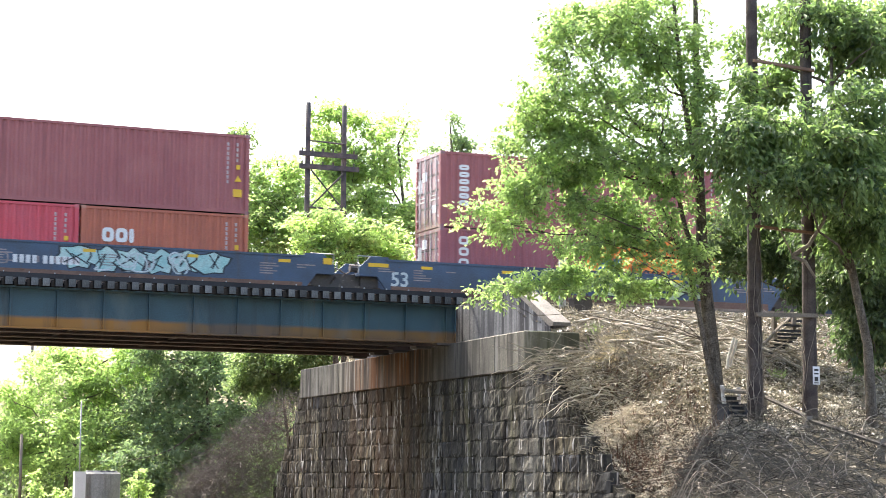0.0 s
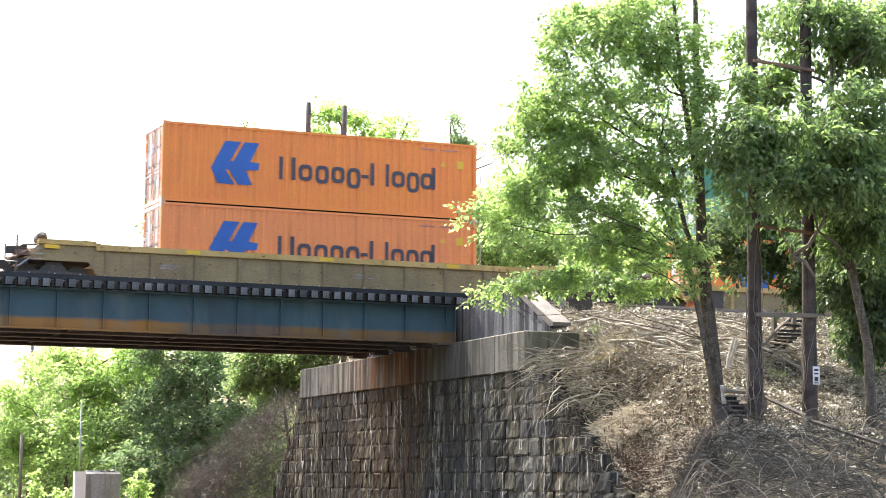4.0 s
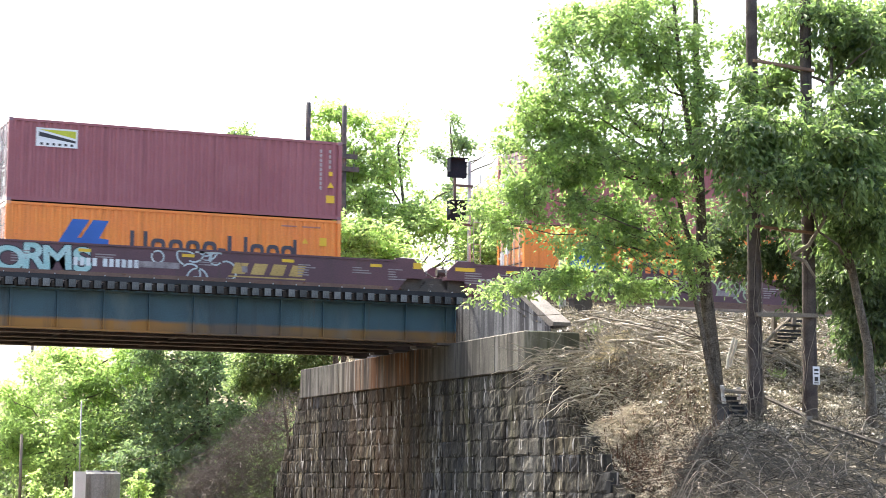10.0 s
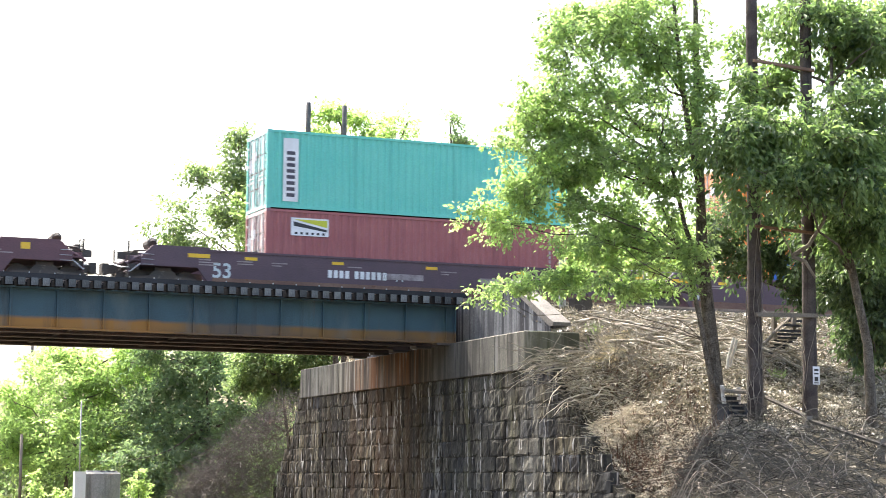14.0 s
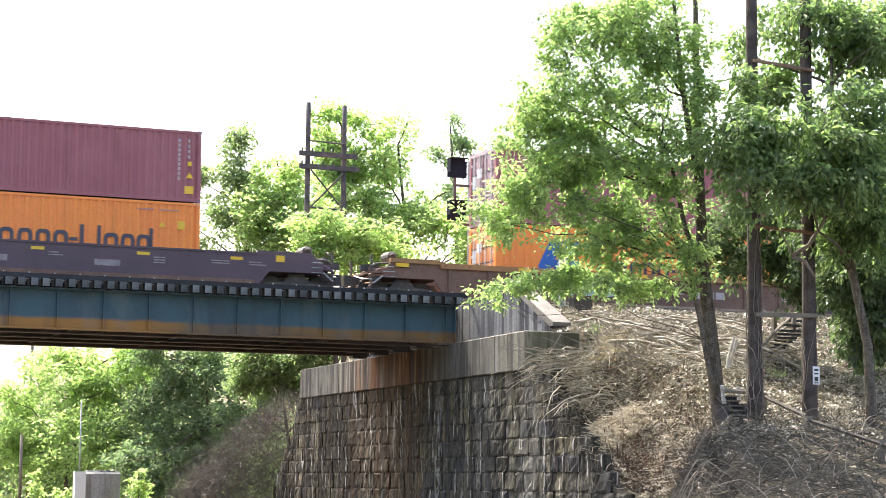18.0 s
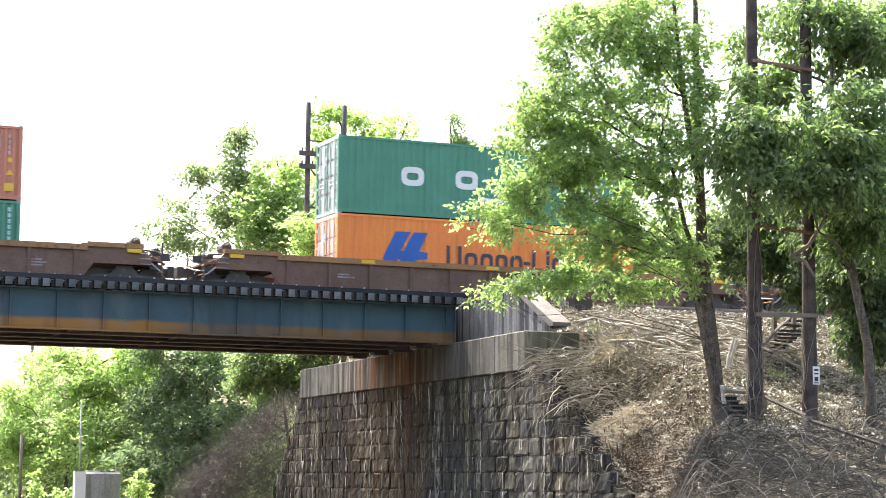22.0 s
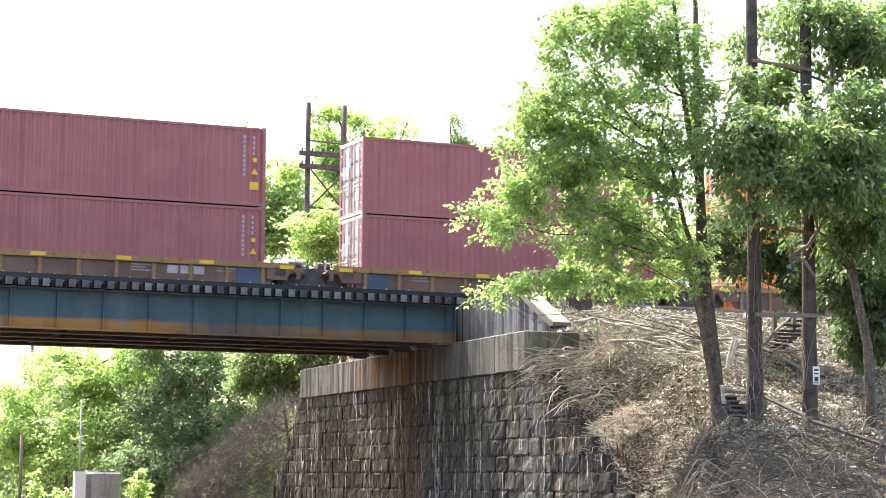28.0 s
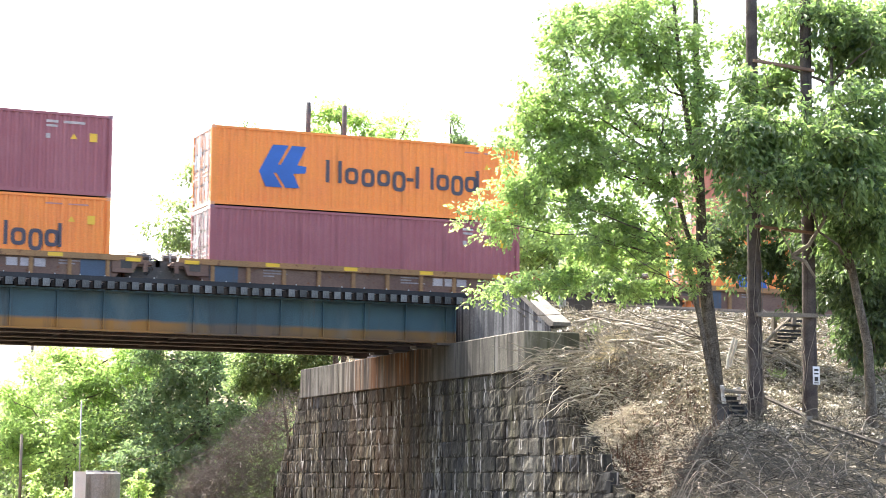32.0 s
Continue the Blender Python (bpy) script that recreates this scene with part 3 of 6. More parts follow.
def roof_mesh(length, h, mat):
    verts, faces, n = [], [], int((length - 0.3) / 0.2)
    for i in range(n + 1):
        x = 0.15 + (length - 0.3) * i / n
        z = h - 0.02 - (0.02 if i % 2 else 0.0)
        verts += [(x, 0.06, z), (x, CW - 0.06, z)]
    faces = [(2 * i, 2 * i + 2, 2 * i + 3, 2 * i + 1) for i in range(n)]
    return raw_mesh("roof", verts, faces, mat)


def ring(bm, x0, z0, x1, z1, w, y0, y1):
    """A plain rounded block round a hole."""
    cx, cz, n = (x0 + x1) / 2, (z0 + z1) / 2, 16
    hw, hh = (x1 - x0) / 2, (z1 - z0) / 2

    def loop(a, b, y):
        out = []
        for i in range(n):
            t = math.tau * (i + 0.5) / n
            c, d = math.cos(t), math.sin(t)
            out.append(bm.verts.new((cx + a * math.copysign(abs(c) ** 0.6, c), y, cz + b * math.copysign(abs(d) ** 0.6, d))))
        return out
    rings = [loop(hw, hh, y0), loop(hw - w, hh - w, y0), loop(hw - w, hh - w, y1), loop(hw, hh, y1)]
    for a, b in zip(rings, rings[1:] + rings[:1]):
        for i in range(n):
            bm.faces.new((a[i], a[(i + 1) % n], b[(i + 1) % n], b[i]))


MY0, MY1 = 0.008, 0.016            # painted marks lie on the crests of the waves


def arrow_mark(h):
    """A plain blue arrow shape with two slanting slits."""
    bm = bmesh.new()
    k = h / 2.896
    prism(bm, [(x, z * k) for x, z in ((1.79, 1.32), (2.31, 2.32), (2.9, 2.32), (2.5, 1.6), (2.62, 1.6), (3.03, 2.32), (3.58, 2.32), (3.25, 1.62), (3.6, 1.58), (3.57, 1.34), (3.09, 1.3),
                                       (3.34, 0.78), (2.8, 0.77), (2.46, 1.29), (2.34, 1.29), (2.68, 0.77), (2.05, 0.77))], MY0, MY1)
    return mesh_of("logo_mark", bm, MARKBLUE)


def open_block(w, h, t, mat, name):
    bm = bmesh.new()
    ring(bm, 0, 0, w, h, t, MY0, MY1)
    return mesh_of(name, bm, mat)


def grey_word(side, h, k=1.0, shift=0.0, lift=0.0):
    """A row of plain grey rounded blocks and bars, as wide and high as the wordmark."""
    def put(ob, x, z):
        ob.location, ob.scale = (k * x + shift, 0, 0.37 * h + lift + k * z), (k, 1, k)
    for x, w, low, high in ((5.1, 0.52, 0, 0.6), (5.74, 0.52, -0.06, 0.6), (6.36, 0.52, 0, 0.6), (6.98, 0.52, -0.16, 0.6), (8.74, 0.52, 0, 0.6), (9.34, 0.5, -0.16, 0.6), (9.9, 0.5, 0, 0.6)):
        put(part("grey_block", cached(("gb", w, high - low), lambda: open_block(w, high - low, 0.135, MARKGREY, "grey_block")), None, side), x, low)
    for x, w, high in ((4.35, 0.14, 0.83), (4.83, 0.14, 0.83), (7.9, 0.14, 0.83), (8.5, 0.13, 0.83), (10.36, 0.13, 0.83)):
        put(part("grey_bar", cached(("gbar", w, high), lambda: mesh_of("grey_bar", boxes((0, MY0, 0, w, MY1, high)), MARKGREY)), None, side), x, 0)
    for x, zz, w in ((7.54, 0.25, 0.28),):
        put(part("grey_bar", cached(("gdash", w), lambda: mesh_of("grey_bar", boxes((0, MY0, 0, w, MY1, 0.12)), MARKGREY)), None, side), x, zz)


def white_word(side, h):
    for x in (2.5, 4.7, 6.95, 9.15):
        part("white_block", cached("wb", lambda: open_block(0.92, 0.72, 0.22, WHITE, "white_block")), None, side).location = (x, 0, 0.4 * h)
    part("white_bar", cached("wbar", lambda: mesh_of("white_bar", boxes((0, MY0, 0, 1.0, MY1, 0.13)), WHITE)), None, side).location = (5.65, 0, 0.26 * h)


def column_word(side, h, tall):
    """Upright row of small white open blocks."""
    for i in range(6 if tall else 3):
        b = part("white_block", cached(("cwb", tall), lambda: open_block(0.4, 0.21 if tall else 0.32, 0.09, WHITE, "white_block")), None, side)
        b.location = (0.78, 0, 0.76 * h - i * (0.27 if tall else 0.42))


def right_marks(length, h, style):
    bm = bmesh.new()
    if style == "row":
        z = h - 0.3
        for x, w in ((2.35, 0.42), (1.75, 0.75)):
            box(bm, length - x, MY0, z - 0.09, length - x + w, MY1, z)
        box(bm, length - 2.35, MY0, z - 0.24, length - 1.95, MY1, z - 0.16), box(bm, length - 2.35, MY0, z - 0.65, length - 2.2, MY1, z - 0.48)
    else:
        for x, gap in ((0.85, 0.17), (0.5, 0.19)):
            z = h - 0.32
            while z > h - (1.7 if x > 0.6 else 1.0):
                box(bm, length - x, MY0, z - 0.12, length - x + 0.07, MY1, z)
                z -= gap
    return mesh_of("number_mark", bm, MARKPALE)


def warning_marks(length, h, style):
    bm = bmesh.new()
    if style == "row":
        prism(bm, [(length - 1.5, h - 0.92), (length - 1.26, h - 0.92), (length - 1.38, h - 0.72)], MY0, MY1)
        box(bm, length - 0.82, MY0, h - 0.98, length - 0.56, MY1, h - 0.68)
    else:
        prism(bm, [(length - 0.56, h - 1.72), (length - 0.3, h - 1.72), (length - 0.43, h - 1.5)], MY0, MY1)
        box(bm, length - 0.6, MY0, h - 2.28, length - 0.28, MY1, h - 2.0)
        box(bm, length - 0.5, MY0, h - 1.28, length - 0.36, MY1, h - 1.12)
    return mesh_of("warning_sign", bm, YELLOW)


def panel_mark(parent, big):
    if big:
        part("label_panel", cached("lp1", lambda: mesh_of("label_panel", boxes((0.95, MY0, 1.95, 2.4, MY1, 2.6)), PANEL_WHITE)), None, parent, "white panel with a lime and black shape")
        def shape():
            bm = bmesh.new()
            prism(bm, [(1.05, 2.54), (2.34, 2.54), (2.34, 2.28)], MY0 - 0.005, MY0 - 0.001)
            return mesh_of("label_shape", bm, MARKLIME)
        def dark():
            bm = bmesh.new()
            prism(bm, [(1.05, 2.46), (2.34, 2.2), (2.34, 2.12), (1.05, 2.3)], MY0 - 0.005, MY0 - 0.001)
            for i in range(6):
                box(bm, 1.1 + i * 0.21, MY0 - 0.005, 2.0, 1.2 + i * 0.21, MY0 - 0.001, 2.08)
            return mesh_of("label_print", bm, MARKBLACK)
        part("label_shape", cached("lp2", shape), None, parent)
        part("label_print", cached("lp3", dark), None, parent)
    else:
        part("label_panel", cached("sp1", lambda: mesh_of("label_panel", boxes((0.85, MY0, 1.95, 1.35, MY1, 2.5)), PANEL_WHITE)), None, parent, "small white panel with a blue and lime shape")
        def sq():
            bm = bmesh.new()
            prism(bm, [(0.9, 2.12), (1.3, 2.3), (1.3, 2.44), (0.9, 2.28)], MY0 - 0.005, MY0 - 0.001)
            return mesh_of("label_shape", bm, MARKBLUE)
        part("label_shape", cached("sp2", sq), None, parent)


def make_container(m, colour, length, h, marks, lower, label):
    c = thing("shipping_container", m, label, "container", "containers on the train")
    marks = marks.split()
    P, D = PAINT[colour], DOORPAINT[colour]
    k = (colour, length, h)
    side = part("side_panel", cached(("n",) + k, lambda: side_panel_mesh(length, h, P)), P, c)
    part("side_panel", cached(("f",) + k, lambda: side_panel_mesh(length, h, P, False)), P, c)
    part("roof", cached(("r",) + k, lambda: roof_mesh(length, h, P)), P, c)
    part("floor", cached(("fl",) + k, lambda: mesh_of("floor", boxes((0.1, 0.06, 0.06, length - 0.1, CW - 0.06, 0.14)), STEEL_DARK)), P, c)
    rails = cached(("tr",) + k, lambda: mesh_of("top_rail", boxes((0.1, 0.004, h - 0.11, length - 0.1, 0.07, h - 0.02)), P))
    part("top_rail", rails, P, c)
    part("top_rail", rails, P, c).location = (0, CW - 0.074, 0)
    low = cached(("br",) + k, lambda: mesh_of("bottom_rail", boxes((0.1, 0.004, 0.035, length - 0.1, 0.07, 0.16)), P))
    part("bottom_rail", low, P, c)
    part("bottom_rail", low, P, c).location = (0, CW - 0.074, 0)
    for x in (0.0, length - 0.15):
        for y in (0.0, CW - 0.15):
            part("corner_post", cached(("cp",) + k, lambda: mesh_of("corner_post", boxes((0.004, 0.004, 0.1, 0.146, 0.146, h - 0.1)), P)), P, c).location = (x, y, 0)
    cast = cached(("cc", colour), lambda: mesh_of("corner_casting", boxes((0, 0, 0, 0.16, 0.16, 0.118)), D))
    for x in (0.0, length - 0.16):
        for y in (0.0, CW - 0.16):
            for z in (0.0, h - 0.118):
                part("corner_casting", cast, D, c).location = (x, y, z)
    part("end_wall", cached(("ew",) + k, lambda: mesh_of("end_wall", boxes((length - 0.06, 0.1, 0.1, length - 0.03, CW - 0.1, h - 0.08)), P)), P, c)
    part("door_header", cached(("dh",) + k, lambda: mesh_of("door_header", boxes((0.01, 0.14, h - 0.16, 0.1, CW - 0.14, h - 0.02)), D)), D, c)
    part("door_sill", cached(("ds",) + k, lambda: mesh_of("door_sill", boxes((0.01, 0.14, 0.02, 0.1, CW - 0.14, 0.15)), D)), D, c)

    def leaf():
        bm = bmesh.new()
        box(bm, 0.05, 0.0, 0.15, 0.085, 1.065, h - 0.16)
        for i in range(4):
            z = 0.3 + i * (h - 0.5) / 4
            box(bm, 0.035, 0.08, z, 0.05, 0.99, z + (h - 0.5) / 4 - 0.14)
        return mesh_of("door", bm, D)

    for y in (0.15, CW / 2 + 0.005):
        d = part("door", cached(("door",) + k, leaf), D, c)
        d.location = (0, y, 0)
        for dy in (0.27, 0.78):
            part("lock_rod", cached(("rod", h), lambda: mesh_of("lock_rod", tubes(([(0.0, 0, 0.06), (0.0, 0, h - 0.07)], 0.022), sides=6), ROD)), ROD, d).location = (0.012, dy, 0)
        part("handle", cached("handle", lambda: mesh_of("handle", boxes((-0.01, 0.27, 1.08, 0.012, 0.75, 1.13), (-0.01, 0.3, 1.24, 0.012, 0.78, 1.28)), ROD)), ROD, d)
        hinge = cached(("hinge", h), lambda: mesh_of("hinge_row", boxes(*[(0.0, 0.0, z, 0.05, 0.07, z + 0.09) for z in (0.4, 0.4 + (h - 0.9) / 3, 0.4 + (h - 0.9) * 2 / 3, h - 0.5)]), ROD))
        part("hinge_row", hinge, ROD, d).location = (0, 0 if y < 1 else 0.99, 0)
    # upright rubber seals, and dark bars across the recesses between panels
    part("door_seal", cached(("seal", h), lambda: mesh_of("door_seal", boxes((0.028, 0.12, 0.15, 0.05, 0.152, h - 0.16), (0.028, CW / 2 - 0.012, 0.15, 0.05, CW / 2 + 0.012, h - 0.16), (0.028, CW - 0.152, 0.15, 0.05, CW - 0.12, h - 0.16),
                                                                        *[(0.03, 0.16, 0.225 + i * (h - 0.5) / 4, 0.05, CW - 0.16, 0.262 + i * (h - 0.5) / 4) for i in range(1, 4)]), STEEL_DARK)), None, c, "black upright rubber door seals and dark bars across the doors")
    part("door_label", cached("dlab", lambda: mesh_of("door_label", boxes((0.026, 1.36, 1.9, 0.034, 1.78, 2.25), (0.026, 1.86, 1.5, 0.034, 2.2, 2.0), (0.026, 0.5, 0.6, 0.034, 0.85, 0.9)), PANEL_WHITE)), None, c)
    if "arrow" in marks:
        part("logo_mark", cached(("arrow", h), lambda: arrow_mark(h)), None, side, "blue slanted shapes")
        grey_word(side, h)
        part("number_mark", cached(("rmr", colour, h, "t"), lambda: mesh_of("number_mark", boxes((length - 2.3, MY0, h - 0.34, length - 1.7, MY1, h - 0.29), (length - 1.5, MY0, h - 0.34, length - 0.8, MY1, h - 0.29)), DOORPAINT["brick"])), None, side)
        part("warning_sign", cached(("wm", length, h, "row"), lambda: warning_marks(length, h, "row")), None, side)
    if "short" in marks:
        mark = part("logo_mark", cached(("arrow", h), lambda: arrow_mark(h)), None, side, "blue slanted shapes")
        mark.location, mark.scale = (-0.68, 0, 0.47), (0.62, 1, 0.62)
        grey_word(side, h, 0.62, -0.7, 0.04)
    if "white" in marks:
        white_word(side, h)
        part("label_panel", cached(("wlp", h), lambda: mesh_of("label_panel", boxes((10.3, MY0, 0.3 * h, 10.72, MY1, 0.76 * h)), PANEL_WHITE)), None, side, "tall white panel with red bars")
        part("label_print", cached(("wlb", h), lambda: mesh_of("label_print", boxes(*[(10.34, MY0 - 0.005, z * h, 10.68, MY0 - 0.001, z * h + 0.05) for z in (0.4, 0.5, 0.6, 0.69)]), PAINT["red"])), None, side)
        part("number_mark", cached(("rmw", length, h), lambda: mesh_of("number_mark", boxes(*[(x, MY0, z, x + 0.1, MY1, z + 0.14) for x in (11.35, 11.75) for z in (1.2, 1.4, 1.6, 1.8, 2.0, 2.2, 2.4) if z < h - 0.3]), TAG_TEAL)), None, side)
    if "tall" in marks or "mid" in marks:
        column_word(side, h, "tall" in marks)
    if "block" in marks:
        z, x0 = (1.72, 0.85) if "high" in marks else (1.35, 0.75)
        for dx, w in ((0, 0.42), (0.48, 0.42), (0.96, 0.17)):
            part("white_block", cached(("blk", w), lambda: open_block(w, 0.5, min(0.14, w / 2 - 0.005), WHITE, "white_block")), None, side).location = (x0 + dx, 0, z)
    if "panel" in marks:
        panel_mark(side, True)
    if "small" in marks:
        panel_mark(side, False)
    if "sign" in marks:
        part("label_panel", cached("dfp", lambda: mesh_of("label_panel", boxes((0.62, MY0, 0.28, 1.2, MY1, 2.6)), PANEL_WHITE)), None, side, "tall white panel with grey blocks")
        part("label_print", cached("dfb", lambda: mesh_of("label_print", boxes(*[(0.75, MY0 - 0.005, 0.45 + i * 0.22, 1.07, MY0 - 0.001, 0.58 + i * 0.22) for i in range(8)]), MARKGREY)), None, side)
    if "col" in marks:
        part("number_mark", cached(("rmc", length, h), lambda: right_marks(length, h, "col")), None, side)
        part("warning_sign", cached(("wm", length, h, "col"), lambda: warning_marks(length, h, "col")), None, side)
    if "row" in marks:
        part("number_mark", cached(("rmr", length, h), lambda: right_marks(length, h, "row")), None, side)
        part("warning_sign", cached(("wm", length, h, "row"), lambda: warning_marks(length, h, "row")), None, side)
    if "patch" in marks:
        part("repair_patch", cached("patch", lambda: mesh_of("repair_patch", boxes((1.5, 0.013, 0.35, 1.85, 0.021, 0.68), (2.6, 0.013, 0.33, 2.95, 0.021, 0.66), (6.1, 0.013, 0.4, 6.4, 0.021, 0.62)), MARKGREY)), None, side)
    return c


def make_truck(parent, x):
    """A two-axle truck under the end of a car."""
    def frame_mesh():
        bm = bmesh.new()
        for y in (-1.08,):
            prism(bm, [(-1.2, 0.36), (-1.2, 0.56), (-0.5, 0.62), (-0.35, 0.8), (0.35, 0.8), (0.5, 0.62), (1.2, 0.56), (1.2, 0.36), (0.55, 0.2), (-0.55, 0.2)], y, y + 0.14)
        return mesh_of("truck_frame", bm, STEEL_DARK)
    t = part("truck_frame", cached("truck", frame_mesh), STEEL_DARK, parent, "dark cast steel truck")
    t.location = (x, 0, 0)
    part("truck_frame", cached("truck", frame_mesh), STEEL_DARK, t).location = (0, 2.02, 0)
    part("bolster", cached("bolster", lambda: mesh_of("bolster", boxes((-0.2, -1.0, 0.45, 0.2, 1.0, 0.82)), STEEL_DARK)), STEEL_DARK, t)
    # Added dark plates block the sky behind the wheels, so cutouts look black.
    part("brake_rigging", cached("rigging", lambda: mesh_of("brake_rigging", boxes((-1.55, -0.55, 0.3, 1.55, -0.5, 0.8), (-1.6, -0.6, 0.55, 1.6, 0.6, 0.62), (-1.45, 0.5, 0.3, 1.45, 0.55, 0.8), (-0.3, -1.05, 0.6, 0.3, -0.95, 0.92)), STEEL_DARK)), STEEL_DARK, t)
    def wheel():
        bm = bmesh.new()
        prof = [(0.0, 0.42), (0.09, 0.42), (0.12, 0.445), (0.14, 0.445), (0.14, 0.36), (0.1, 0.33), (0.1, 0.12), (0.15, 0.1), (0.15, 0.0)]
        n = 20
        rings = [[bm.verts.new((r * math.cos(a * 2 * math.pi / n), d, r * math.sin(a * 2 * math.pi / n))) for a in range(n)] for d, r in prof[:-1]]
        for a, b in zip(rings, rings[1:]):
            for i in range(n):
                bm.faces.new((a[i], a[(i + 1) % n], b[(i + 1) % n], b[i]))
        bm.faces.new(rings[0]), bm.faces.new(rings[-1][::-1])
        return mesh_of("wheel", bm, STEEL_DARK)
    for ax in (-0.89, 0.89):
        for y in (-0.83, 0.69):
            part("wheel", cached("wheel", wheel), STEEL_DARK, t).location = (ax, y, 0.42)
        part("axle", cached("axle", lambda: mesh_of("axle", tubes(([(0, -1.0, 0.42), (0, 1.0, 0.42)], 0.07)), STEEL_DARK)), STEEL_DARK, t).location = (ax, 0, 0)


def letters(body, size, mat, bold=0.0):
    cu = bpy.data.curves.new("lettering", "FONT")
    cu.offset = bold
    cu.body, cu.size, cu.extrude, cu.align_x = body, size, 0.003, "CENTER"
    ob = bpy.data.objects.new("lettering", cu)
    scene.collection.objects.link(ob)
    dg = bpy.context.evaluated_depsgraph_get()
    me = bpy.data.meshes.new_from_object(ob.evaluated_get(dg))
    bpy.data.objects.remove(ob)
    me.transform(Matrix.Rotation(radians(90), 4, "X"))
    me.materials.clear()
    me.materials.append(mat)
    return me


def spray(parent, x0, x1, z0, z1, n, fill, y, edge=TAG_DARK, seed=1, label="painted-over lettering in spray paint"):
    """Sprayed shapes on a car's side: fat rounded blobs with a darker edge and loose strokes."""
    rnd = random.Random(seed)
    w = (x1 - x0) / n
    for i in range(n):
        under, over, marks = bmesh.new(), bmesh.new(), bmesh.new()
        cx, cz = x0 + w * (i + 0.5), (z0 + z1) / 2 + rnd.uniform(-0.04, 0.04)
        rx, rz = w * rnd.uniform(0.6, 0.8), (z1 - z0) * rnd.uniform(0.5, 0.6)
        shape = [(rnd.uniform(0.88, 1.1) if k % 2 else rnd.uniform(0.62, 0.95), k * math.tau / 13) for k in range(13)]
        lift = 0.0025 * (i % 3)
        prism(under, [(cx + 1.1 * rx * s * math.cos(a), cz + 1.08 * rz * s * math.sin(a)) for s, a in shape], y - 0.004 - lift, y + 0.01)
        prism(over, [(cx + 0.95 * rx * s * math.cos(a), cz + 0.95 * rz * s * math.sin(a)) for s, a in shape], y - 0.0055 - lift, y + 0.01)
        for _ in range(3):
            a = rnd.uniform(0.6, 2.6)
            dx, dz = 0.55 * rx * math.cos(a), 0.6 * rz * math.sin(a)
            px, pz, t = cx + rnd.uniform(-0.3, 0.3) * rx, cz + rnd.uniform(-0.2, 0.2) * rz, 0.022
            nx, nz = -math.sin(a) * t, math.cos(a) * t
            prism(marks, [(px - dx - nx, pz - dz - nz), (px + dx - nx, pz + dz - nz), (px + dx + nx, pz + dz + nz), (px - dx + nx, pz - dz + nz)], y - 0.0125, y + 0.01)
        part("spray_shape", under, edge, parent)
        part("spray_shape", over, fill, parent, label)
        part("spray_line", marks, edge, parent)


def spray_word(parent, word, x0, x1, z0, size, fill, edge, y, seed):
    """Fat sprayed letters with a darker outline, each leaning its own way."""
    rnd = random.Random(seed)
    w = (x1 - x0) / len(word)
    for i, ch in enumerate(word):
        wide = w / (0.62 * size)
        turn = Matrix.Translation((x0 + w * (i + 0.5), y - 0.003 * (i % 2), z0 + rnd.uniform(-0.04, 0.04))) @ Matrix.Rotation(rnd.uniform(-0.12, 0.12), 4, "Y") @ Matrix.Diagonal((wide, 1, rnd.uniform(0.95, 1.1), 1))
        part("spray_shape", letters(ch, size, edge, 0.075), edge, parent).matrix_basis = turn
        part("spray_letter", letters(ch, size, fill, 0.035), fill, parent, "sprayed letter").matrix_basis = Matrix.Translation((0, -0.004, 0)) @ turn


def scrawl(parent, x0, x1, z0, z1, n, mat, y, seed=1, label="loose spray-painted strokes"):
    rnd = random.Random(seed)
    bm = bmesh.new()
    for i in range(n):
        pts, px, pz = [], rnd.uniform(x0, x1 - 0.4), rnd.uniform(z0, z1)
        a = rnd.uniform(0, 6.3)
        turn = rnd.choice((-0.6, 0.6, 0.35, -0.35))
        for _ in range(11):
            pts.append((px, pz))
            px, pz = min(max(px + 0.13 * math.cos(a), x0), x1), min(max(pz + 0.13 * math.sin(a), z0), z1)
            a += turn
        for k, ((ax, az), (bx, bz)) in enumerate(zip(pts, pts[1:])):
            d = math.hypot(bx - ax, bz - az) or 1
            nx, nz = -(bz - az) / d * 0.03, (bx - ax) / d * 0.03
            yy = y - 0.004 - 0.0005 * (i % 5)
            v = [bm.verts.new(p) for p in ((ax - nx, yy, az - nz), (bx - nx, yy, bz - nz), (bx + nx, yy, bz + nz), (ax + nx, yy, az + nz))]
            bm.faces.new(v)
    part("spray_line", bm, mat, parent, label)


